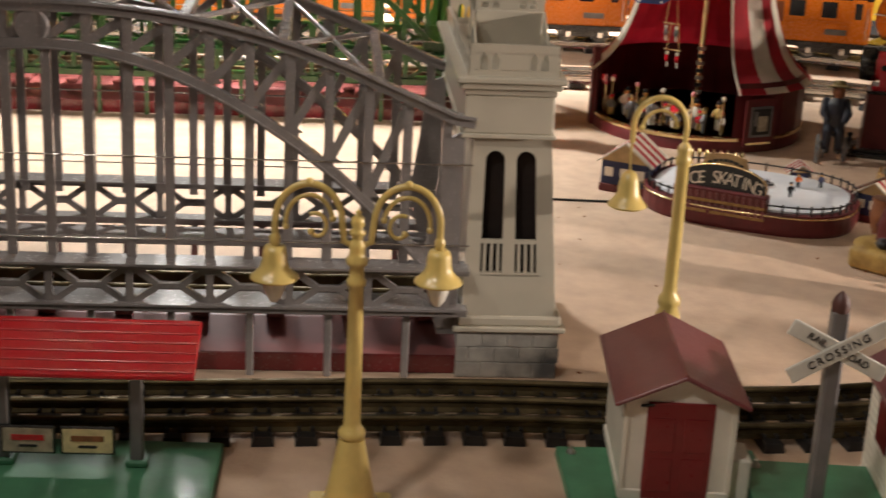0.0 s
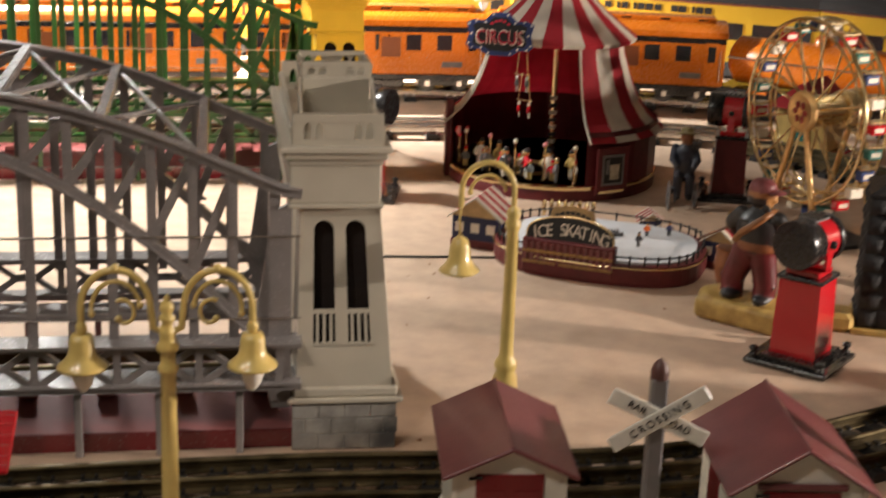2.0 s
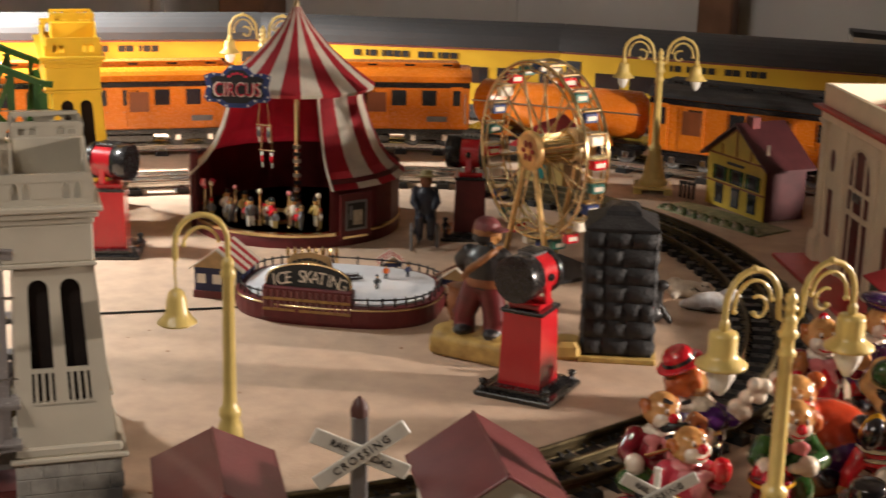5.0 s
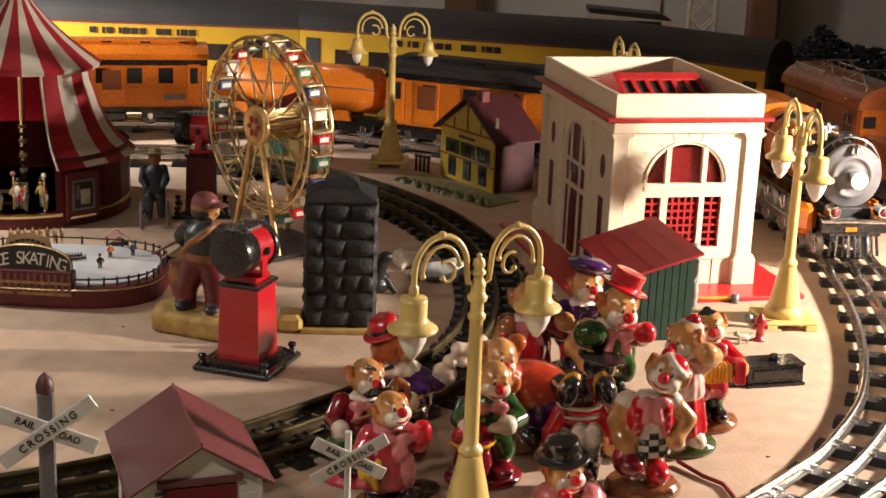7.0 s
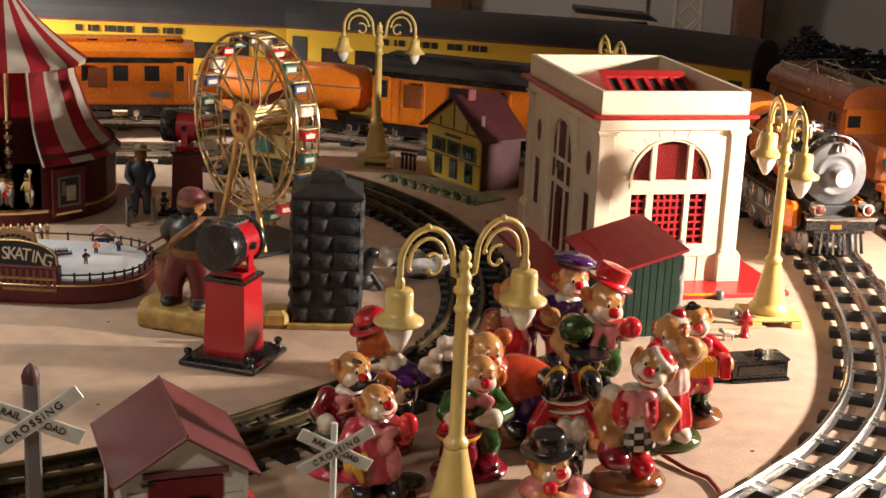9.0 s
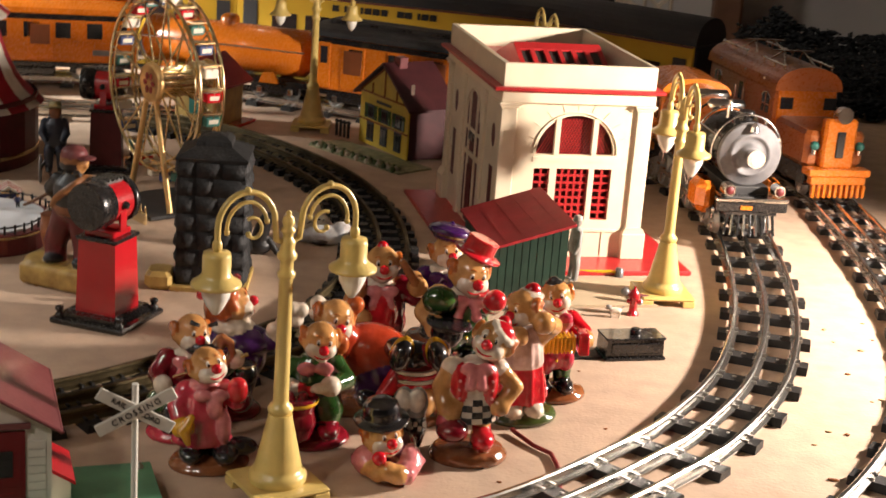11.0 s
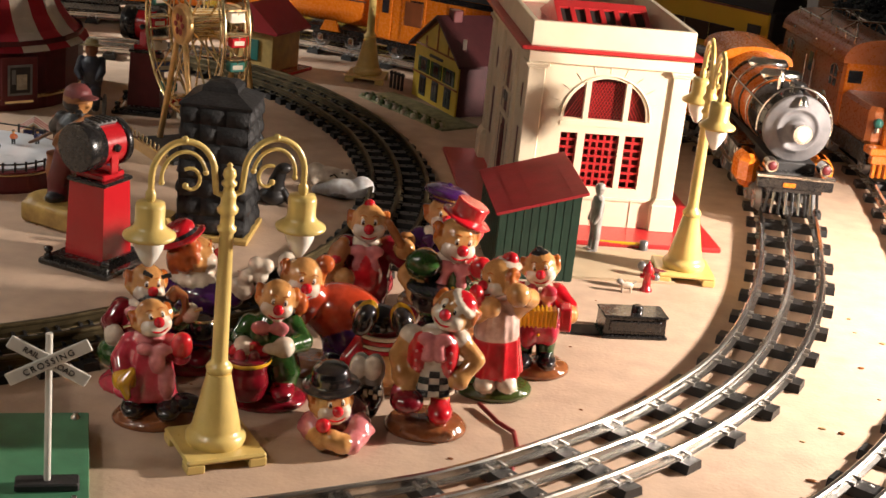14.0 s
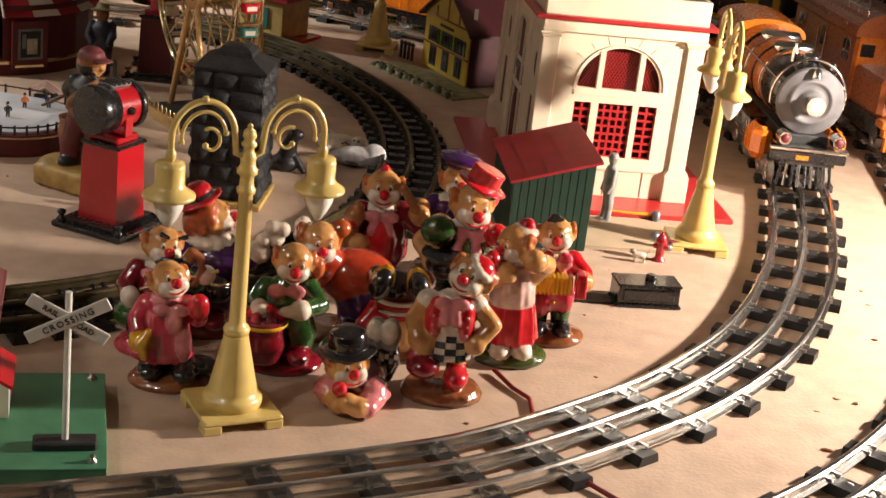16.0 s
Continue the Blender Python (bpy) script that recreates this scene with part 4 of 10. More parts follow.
# ---- the white power house ----
def power_house(at):
    W, D, H = 0.143, 0.226, 0.1655
    t = thing("power_house", at, "cream toy power house with red grilles, roof vent and red plinth", "toy building")
    part("plinth", Shape().box(-0.040, -0.046, 0, W + 0.043, D + 0.018, 0.0045, M_BANKRED, 0.001), t, "red base plate")

    def wall(width, holes, inset=0.004, thick=0.005):
        """A wall in x and z facing -y, made of strips round its openings (x0, x1, z0, z1, arched)."""
        s = Shape()
        cuts = sorted({0.0, width, *[h[0] for h in holes], *[h[1] for h in holes]})
        for a, b in zip(cuts, cuts[1:]):
            inside = sorted([h for h in holes if h[0] <= a + 1e-6 and h[1] >= b - 1e-6], key=lambda h: h[2])
            z = 0.004
            for h in inside:
                s.box(a, 0, z, b, thick, h[2], M_BANK)
                z = h[3]
            s.box(a, 0, z, b, thick, H, M_BANK)
        for x0, x1, z0, z1, *arch in holes:
            if arch:
                cx, r = (x0 + x1) / 2, (x1 - x0) / 2
                zc, rz, n = arch[0], z1 - arch[0], 14
                for sgn in (-1, 1):
                    pts = [(cx + sgn * r * math.cos(radians(90 * i / n)), zc + rz * math.sin(radians(90 * i / n))) for i in range(n + 1)] + [(cx + sgn * r, z1)]
                    s.prism(pts, 0, thick, M_BANK)
                if len(arch) > 1:
                    for sgn in (-1, 1):
                        pts = [(cx + sgn * r * math.cos(radians(90 * i / n)), zc - rz * math.sin(radians(90 * i / n))) for i in range(n + 1)] + [(cx + sgn * r, z0)]
                        s.prism(pts, 0, thick, M_BANK)
        return s

    cx = W / 2 + 0.0014
    front = [(cx - 0.0384, cx + 0.0384, 0.105, 0.1433, 0.1062), (cx - 0.0388, cx - 0.0232, 0.0415, 0.0918), (cx - 0.0163, cx + 0.0158, 0.0415, 0.0918), (cx + 0.0211, cx + 0.0384, 0.0415, 0.0918)]
    wf = wall(W, front)
    # mullions of the lunette and a raised moulding round it
    for x in (-0.0185, 0.0185):
        wf.box(cx + x - 0.0024, -0.001, 0.105, cx + x + 0.0024, 0.004, 0.1405, M_BANK)
    ring = arc(cx, 0.1062, 0.0415, 0.0400, 0, 180, 22)
    wf.tube([(p[0], -0.0005, p[2]) for p in ring], 0.0009, M_BANK, 6)
    for i in range(9):
        a = radians(20 + 140 * i / 8)
        wf.tube([(cx + 0.044 * math.cos(a), -0.0002, 0.106 + 0.042 * math.sin(a)), (cx + 0.053 * math.cos(a), -0.0002, 0.106 + 0.049 * math.sin(a))], 0.0004, M_BANK, 5)
    for x in (-0.035, 0.0, 0.035):
        wf.box(cx + x - 0.0004, -0.0008, 0.006, cx + x + 0.0004, 0.001, 0.030, M_BANK)
    wf.box(0.012, -0.0016, 0.030, W - 0.012, 0.001, 0.0325, M_BANK)
    wf.box(cx - 0.041, -0.0008, 0.0985, cx + 0.041, 0.001, 0.1030, M_BANK)
    part("front_wall", wf, t)
    side = [(0.024, 0.040, 0.036, 0.086), (0.024, 0.040, 0.104, 0.128, 0.116, 1), (0.084, 0.142, 0.103, 0.141, 0.116), (0.083, 0.143, 0.008, 0.099), (0.186, 0.202, 0.036, 0.086), (0.186, 0.202, 0.104, 0.128, 0.116, 1)]
    ws = wall(D, side, 0.004, 0.0026)
    for x in (0.098, 0.128):
        ws.box(x - 0.0018, -0.001, 0.008, x + 0.0018, 0.004, 0.137, M_BANK)
    ws.box(0.083, -0.001, 0.074, 0.143, 0.004, 0.079, M_BANK)
    ring = arc(0.113, 0.116, 0.0315, 0.0275, 0, 180, 18)
    ws.tube([(p[0], -0.0005, p[2]) for p in ring], 0.0013, M_BANK, 6)
    sm = ws.mesh("side_wall")
    part("side_wall", sm, t, at=pose(0, D, 0, 0, 0, -90))
    part("side_wall", sm, t, at=pose(W, 0, 0, 0, 0, 90))
    part("back_wall", Shape().box(0, D - 0.005, 0.004, W, D, H, M_BANK), t)
    part("lettering", Shape().box(-0.0012, D - 0.126, 0.0955, 0.0004, D - 0.120, 0.0985, M_LEAD).box(-0.0012, D - 0.117, 0.0905, 0.0004, D - 0.109, 0.0985, M_LEAD).box(-0.0012, D - 0.106, 0.0905, 0.0004, D - 0.099, 0.0985, M_LEAD), t, "dark raised bars over the door")
    # corner piers with caps and feet
    for x in (-0.003, W - 0.013):
        for y in (-0.003, D - 0.013):
            p = Shape()
            p.box(x, y, 0.034, x + 0.016, y + 0.016, 0.1495, M_BANK, 0.0008)
            p.box(x - 0.004, y - 0.004, 0.004, x + 0.020, y + 0.020, 0.030, M_BANK, 0.001)
            p.prism([(x - 0.0035, 0.030), (x - 0.0005, 0.035), (x + 0.0165, 0.035), (x + 0.0195, 0.030)], y - 0.0035, y + 0.0195, M_BANK)
            p.box(x - 0.0015, y - 0.0015, 0.1495, x + 0.0175, y + 0.0175, 0.1520, M_BANK, 0.0006)
            p.box(x - 0.003, y - 0.003, 0.1520, x + 0.019, y + 0.019, 0.1545, M_BANK, 0.0006)
            part("pier", p, t)
    for y in (0.068, 0.158):
        part("pilaster", Shape().box(-0.003, D - y - 0.006, 0.004, 0.001, D - y + 0.006, 0.155, M_BANK, 0.0008), t)
    c = Shape()
    c.box(-0.004, -0.004, 0.1545, W + 0.004, D + 0.004, 0.1660, M_BANK, 0.0008)
    part("entablature", c, t)
    part("cornice", Shape().box(-0.0120, -0.0090, 0.1660, W + 0.0120, D + 0.0095, 0.1695, M_BANKRED, 0.001), t, "thin red cornice")
    for x0, y0, x1, y1 in ((-0.003, -0.003, W + 0.003, 0.002), (-0.003, D - 0.002, W + 0.003, D + 0.003), (-0.003, 0.002, 0.002, D - 0.002), (W - 0.002, 0.002, W + 0.003, D - 0.002)):
        part("parapet", Shape().box(x0, y0, 0.1695, x1, y1, 0.1915, M_BANK, 0.0006), t)
    part("roof", Shape().box(0.002, 0.002, 0.1640, W - 0.002, D - 0.002, 0.1675, M_BANK), t)
    # red roof monitor with slots
    vx0, vx1, vy0, vy1 = 0.036, 0.127, 0.076, 0.182
    yr, zb, zt = vy0 + 0.046, 0.1675, 0.1905
    v = Shape()
    v.add([(x, y, z) for x in (vx0, vx1) for y, z in ((vy0, zb), (vy0, zb + 0.004), (yr, zt), (yr + 0.004, zt), (vy1, zb + 0.004), (vy1, zb))], [(0, 1, 2, 3, 4, 5), (11, 10, 9, 8, 7, 6), (2, 8, 9, 3), (3, 9, 10, 4), (4, 10, 11, 5), (0, 6, 7, 1)], M_BANKRED)
    vo = part("roof_vent", v, t, "red pitched roof vent with slots")
    tilt = pose(0, vy0, zb + 0.004, math.degrees(math.atan2(zt - zb - 0.004, yr - vy0)), 0, 0)
    L = math.hypot(yr - vy0, zt - zb - 0.004)
    part("vent_rail", Shape().box(vx0, 0, -0.001, vx1, 0.012, 0.0014, M_BANKRED, 0.0004, at=tilt), vo)
    part("vent_rail", Shape().box(vx0, L - 0.013, -0.001, vx1, L, 0.0014, M_BANKRED, 0.0004, at=tilt), vo)
    for k in range(7):
        x = vx0 + (vx1 - vx0 - 0.005) * k / 6
        part("vent_bar", Shape().box(x, 0, -0.001, x + 0.005, L, 0.0012, M_BANKRED, 0.0004, at=tilt), vo)
    # dark sheet under the slots, painting the shade inside the vent
    part("vent_well", Shape().box(vx0 + 0.001, 0.004, -0.0022, vx1 - 0.001, L - 0.004, -0.0012, M_INSHADE, at=tilt), vo)
    # grilles and gauze
    def grille(x0, x1, z0, z1, nx, nz):
        g = Shape()
        for i in range(nx + 1):
            x = x0 + (x1 - x0) * i / nx
            g.box(x - 0.00105, 0.0026, z0, x + 0.00105, 0.0044, z1, M_BANKRED)
        for k in range(nz + 1):
            z = z0 + (z1 - z0) * k / nz
            g.box(x0, 0.0024, z - 0.00105, x1, 0.0042, z + 0.00105, M_BANKRED)
        return g
    for x0, x1, z0, z1, nx in ((cx - 0.0388, cx - 0.0232, 0.0415, 0.0918, 2), (cx - 0.0163, cx + 0.0158, 0.0415, 0.0918, 5), (cx + 0.0211, cx + 0.0384, 0.0415, 0.0918, 2)):
        part("grille", grille(x0, x1, z0, z1, nx, 7), t, "red window grille")
    z = Shape()
    for i in range(-14, 30):
        for sg in (-1, 1):
            x = cx - 0.037 + 0.0030 * i
            z.bar((x, 0.104), (x + sg * 0.020, 0.139), 0.0006, 0.0006, M_BANKRED)
    z2 = Shape()
    k = len(z.v) // 8
    for i in range(k):
        pts = z.v[8 * i:8 * i + 8]
        if all(cx - 0.039 < p[0] < cx + 0.039 for p in pts):
            z2.add([(p[0], p[1] + 0.0052, p[2]) for p in pts], [(0, 1, 2, 3), (7, 6, 5, 4), (0, 4, 5, 1), (1, 5, 6, 2), (2, 6, 7, 3), (3, 7, 4, 0)], M_BANKRED)
    tagged(part("gauze", z2, t), "red wire gauze in the lunette", kind="stuff")
    part("backing", Shape().box(0.006, 0.012, 0.006, W - 0.006, 0.014, 0.150, M_MESH), t)
    part("side_backing", Shape().box(0.0007, 0.016, 0.006, 0.0020, D - 0.016, 0.146, M_MESH), t)
    d = Shape().box(-0.0004, D - 0.118, 0.006, 0.0006, D - 0.100, 0.064, M_WINE, 0.0002)
    part("door", d, t, "dark red door")
    return t


power_house(pose(0.1456, 1.1667, 0, 0, 0, 20.1))


# ---- sheds and crossing plates ----
def green_plate(x, y, w, d, h, turn, label):
    t = thing("crossing_plate", pose(x, y, 0, 0, 0, turn), label, "base plate", "green base plates")
    s = Shape()
    s.box(0, 0, h - 0.0012, w, d, h, M_PLATE, 0.0005)
    s.prism([(0.0, 0.0), (0.0006, h - 0.0012), (w - 0.0006, h - 0.0012), (w, 0.0)], 0.0, d, M_PLATE)
    part("plate", s, t)
    for px, py in ((0.008, d - 0.008), (w - 0.008, d - 0.008), (w - 0.008, 0.008)):
        part("screw", Shape().lathe([(0.0028, h), (0.0028, h + 0.0012), (0.0014, h + 0.002), (0.0014, h + 0.004)], M_CLIP, 10, pose(px, py, 0)), t)
    return t


def guard_house(x, y, turn, w, d, eave, ridge, label, windows):
    """Gabled hut; origin below the middle of the front gable."""
    t = thing("guard_house", pose(x, y, 0, 0, 0, turn), label, "toy hut", "guard houses")
    hw, z0 = w / 2 - 0.0065, 0.0 if windows else 0.0062
    yo = 0.006
    e, r = eave + 0.003, ridge - 0.004
    gable = [(-hw, z0), (-hw, e), (0, r), (hw, e), (hw, z0)]
    part("front_wall", Shape().prism(gable, yo, yo + 0.0015, M_WHITE), t)
    part("back_wall", Shape().prism(gable, d - 0.0075, d - 0.006, M_WHITE), t)
    for xx in (-hw, hw - 0.0015):
        part("side_wall", Shape().box(xx, yo + 0.0015, z0, xx + 0.0015, d - 0.0075, e, M_WHITE), t)
    part("skirting", Shape().box(-hw - 0.0012, yo - 0.0012, z0, hw + 0.0012, d - 0.0048, z0 + 0.006, M_WHITE, 0.0006), t)
    for xx in (-hw, hw):
        part("corner_post", Shape().box(xx - 0.0013, yo - 0.0013, z0 + 0.006, xx + 0.0013, yo + 0.0013, e - 0.002, M_WHITE), t)
    if windows:
        for k in range(11):
            z = z0 + 0.008 + 0.005 * k
            part("clapboard", Shape().box(-hw - 0.0008, yo + 0.002, z, -hw, d - 0.008, z + 0.0043, M_WHITE), t)
            for x0, x1 in ((-hw + 0.002, -hw * 0.66), (hw * 0.66, hw - 0.002)):
                if z < eave - 0.002:
                    part("clapboard", Shape().box(x0, yo - 0.0008, z, x1, yo, z + 0.0043, M_WHITE), t)
    rf = Shape()
    for sg in (-1, 1):
        a, b = Vector((0, 0, ridge)), Vector((sg * w / 2, 0, eave))
        n = Vector((b.z - a.z, 0, a.x - b.x)).normalized() * 0.0016
        if n.z > 0:
            n = -n
        q = [a, b, b + n, a + n]
        rf.add([(p.x, yy, p.z) for yy in (0, d) for p in q], [(0, 1, 2, 3), (7, 6, 5, 4), (0, 4, 5, 1), (1, 5, 6, 2), (2, 6, 7, 3), (3, 7, 4, 0)], M_ROOF)
        rf.tube([(sg * w / 2, 0.0, eave - 0.0008), (0, 0.0, ridge - 0.0012)], 0.0013, M_ROOF, 8)
        rf.tube([(sg * w / 2, 0.0, eave - 0.0008), (sg * w / 2, d, eave - 0.0008)], 0.0011, M_ROOF, 8)
    rf.tube([(0, 0, ridge), (0, d, ridge)], 0.0009, M_ROOF, 8)
    part("roof", rf, t, "glossy dull-red tin roof")
    dr = Shape()
    dw = hw * 0.62
    dr.box(-dw, yo - 0.0014, z0 + 0.001, dw, yo + 0.0006, eave - 0.001, M_DOOR, 0.0004)
    door = part("door", dr, t, "crimson tin door")
    for zz in (0.012, 0.036):
        for xx in (-dw * 0.5, dw * 0.5):
            part("panel", Shape().box(xx - dw * 0.36, yo - 0.0018, zz, xx + dw * 0.36, yo - 0.0013, zz + 0.020, M_DOOR, 0.0002), door)
    part("hinge", Shape().tube([(-dw - 0.004, yo - 0.0018, eave - 0.003), (-dw + 0.003, yo - 0.0022, eave - 0.002)], 0.0009, M_BLACK, 8), door)
    if windows:
        for k in range(2):
            x0 = -dw * 0.75 + k * dw * 0.8
            part("pane", Shape().box(x0, yo - 0.0022, 0.042, x0 + dw * 0.62, yo - 0.0017, 0.058, M_GLASS), door)
        part("lintel", Shape().box(-dw - 0.003, yo - 0.0026, eave + 0.0005, dw + 0.003, yo - 0.0006, eave + 0.0042, M_ROOF, 0.0005), t, "red board over the door")
        wn = Shape().box(-hw - 0.0016, d * 0.45, 0.034, -hw - 0.0006, d * 0.70, 0.060, M_DOOR, 0.0004)
        part("shutter", wn, t)
        annex = part("side_annex", Shape().prism([(hw, 0.0), (hw, 0.040), (0.0462, 0.0315), (0.0462, 0.0)], 0.016, 0.050, M_WHITE), t, "low white annex with red sloping roof")
        part("annex_roof", Shape().prism([(hw - 0.0005, 0.0405), (hw - 0.0005, 0.0425), (0.0485, 0.0328), (0.0485, 0.0305)], 0.012, 0.054, M_RED), annex, "bright red tin roof")
    else:
        part("step_box", Shape().box(hw + 0.001, 0.010, z0, hw + 0.013, 0.034, 0.030, M_WHITE, 0.001), t)
    return t


plate_l = green_plate(-0.255, 0.435, 0.118, 0.075, 0.006, 31.5, "green enamelled tin base plate under the small hut")
guard_house(-0.2095, 0.4685, 28.0, 0.072, 0.096, 0.066, 0.083, "white tin hut with red gabled roof and closed crimson door", False)
guard_house(-0.0640, 0.514, 26.5, 0.080, 0.094, 0.070, 0.096, "white clapboard tin hut with red gabled roof and windowed door", True)
green_plate(-0.140, 0.427, 0.207, 0.1187, 0.0118, 26.8, "green enamelled tin base plate beside the clowns")


M_CAPB = mat("brown_cap", (0.09, 0.035, 0.028), 0.5, vary=0.2)


def crossing_sign(x, y, z, turn, height, blade, size, post_m, label, thick):
    t = thing("crossing_sign", pose(x, y, z, 0, 0, turn), label, "sign", "railroad crossing signs")
    p = Shape()
    if thick:
        p.box(-0.0042, -0.0042, 0, 0.0042, 0.0042, height - 0.010, post_m, 0.0012)
        p.lathe([(0.0046, height - 0.011), (0.0049, height - 0.007), (0.0034, height - 0.003), (0.0004, height)], M_CAPB, 12)
    else:
        p.tube([(0, 0, 0), (0, 0, height)], 0.0019, M_SIGN, 10)
        p.lathe([(0.0045, 0), (0.0040, 0.003), (0.002, 0.004)], M_SIGN, 14)
    part("post", p, t)
    zc = height - (0.030 if thick else 0.015)
    for k, (text, a) in enumerate((("RAIL      ROAD", -26 if thick else -30), ("CROSSING", 32 if thick else 26))):
        y0 = -0.0058 - 0.0018 * k if thick else -0.0024 - 0.0014 * k
        b = Shape().box(-blade / 2, -0.0007, -size, blade / 2, 0.0007, size, M_SIGN, 0.0005)
        bo = part("blade", b, t, "white lettered sign blade", pose(0, y0, zc, 0, -a, 0))
        part("letters", words(text, size * (1.2 if k == 0 else 1.35), M_INK, 0.0002, 1.05 if k == 0 else 1.28), bo, at=pose(0, -0.0010, 0))
    if not thick:
        part("foot", Shape().box(-0.0172, -0.0062, -0.0005, 0.0172, 0.0062, 0.0045, M_BLACKM, 0.0010), t, "dark metal foot")
    return t


crossing_sign(-0.1375, 0.480, 0.006, 28, 0.138, 0.056, 0.0044, M_POSTG, "grey post with white railroad crossing blades between the huts", True)
crossing_sign(0.0130, 0.5335, 0.0118, 27, 0.091, 0.0470, 0.0037, M_SIGN, "white toy railroad crossing sign on the green plate", False)


M_SHEDR = mat("matt_red_paint", (0.36, 0.022, 0.028), 0.55, vary=0.12, scale=50, bump=0.08, spec=0.3)


def plank_shed():
    """Lean-to whose roof rises along its planked front."""
    t = thing("lean_to_shed", pose(0.1585, 1.0200, 0, 0, 0, 19.3), "dark green planked toy shed with sloping red roof", "toy shed")
    w, d = 0.0660, 0.104
    zl, zr = 0.0565, 0.0765
    s = Shape().prism([(0.001, 0), (0.001, zl), (w - 0.001, zr), (w - 0.001, 0)], 0.001, d, M_SHEDG)
    part("body", s, t)
    n = 10
    for k in range(n):
        x0, x1 = w * k / n + 0.0004, w * (k + 1) / n - 0.0004
        part("plank", Shape().prism([(x0, 0), (x0, zl + (zr - zl) * x0 / w), (x1, zl + (zr - zl) * x1 / w), (x1, 0)], -0.0010, 0.0012, M_SHEDG), t)
        for xx, zz in ((-0.0010, zl), (w - 0.0012, zr)):
            y0 = d * k / n
            part("plank", Shape().box(xx, y0 + 0.0005, 0, xx + 0.0022, y0 + d / n - 0.0005, zz - 0.0005, M_SHEDG), t)
    a = pose(0, 0, zl + 0.001, 0, -math.degrees(math.atan2(zr - zl, w)), 0)
    part("roof", Shape().box(-0.004, -0.010, 0, w + 0.008, d + 0.010, 0.0026, M_SHEDR, 0.0006, at=a), t, "flat red sloping roof")
    for k in range(4):
        x = -0.005 + 0.0165 * (k + 1)
        part("seam", Shape().box(x, -0.0098, 0.0024, x + 0.0010, d + 0.0098, 0.00272, M_SHEDR, at=a), t)
    return t


plank_shed()


# ---- trains ----
def along(line, dist):
    """The point and heading at a distance from the start of an evenly spaced line."""
    i = max(0, min(len(line) - 2, int(dist / 0.01)))
    f = dist / 0.01 - i
    return line[i] + (line[i + 1] - line[i]) * f


def on_track(line, a, b):
    """A pose on the rails for a vehicle whose ends stand at distances a and b; x runs from a to b."""
    p, q = along(line, a), along(line, b)
    c = (p + q) / 2
    return pose(c.x, c.y, 0.0146, 0, 0, math.degrees(math.atan2(q.y - p.y, q.x - p.x)))


def wheel_mesh(r, m=M_IRON):
    s = Shape()
    s.lathe([(r + 0.0018, -0.0026), (r + 0.0018, -0.0014), (r, -0.001), (r, 0.003), (r * 0.86, 0.0034), (r * 0.80, 0.0022), (r * 0.30, 0.0022), (r * 0.26, 0.004), (0.0006, 0.0042)], m, 24)
    for k in range(8):
        a = k * math.pi / 4
        s.tube([(0.2 * r * math.cos(a), 0.2 * r * math.sin(a), 0.003), (0.85 * r * math.cos(a), 0.85 * r * math.sin(a), 0.003)], r * 0.06, M_NICKEL, 6)
    return s.mesh("wheel")


WHEEL_S, WHEEL_M, WHEEL_L = wheel_mesh(0.0105), wheel_mesh(0.0125), wheel_mesh(0.021)


def wheels(t, mesh, xs, r):
    for x in xs:
        for y, a in ((0.0262, -90), (-0.0262, 90)):
            part("wheel", mesh, t, "nickel-trimmed wheel", pose(x, y, r, a, 0, 0))


def bogie(t, x):
    s = Shape()
    for y in (-0.031, 0.031):
        s.box(x - 0.034, y - 0.002, 0.008, x + 0.034, y + 0.002, 0.018, M_BLACK, 0.001)
        for k in (-0.022, 0.022):
            s.box(x + k - 0.004, y - 0.0032, 0.007, x + k + 0.004, y + 0.0032, 0.016, M_NICKEL, 0.001)
    s.box(x - 0.02, -0.03, 0.012, x + 0.02, 0.03, 0.02, M_BLACKM)
    part("bogie", s, t)
    wheels(t, WHEEL_S, (x - 0.022, x + 0.022), 0.0105)


def roof_shape(L, w, z, h, m, lip=0.003, n=10):
    s = Shape()
    out = [((w / 2 + lip) * math.cos(radians(180 * i / n)), z + h * math.sin(radians(180 * i / n)) ** 0.8) for i in range(n + 1)]
    s.prism(out, -L / 2, L / 2, m, at=pose(0, 0, 0, 0, 0, 90))
    return s


M_VANBROWN = mat("van_brown", (0.20, 0.055, 0.015), 0.4, vary=0.2, scale=40)


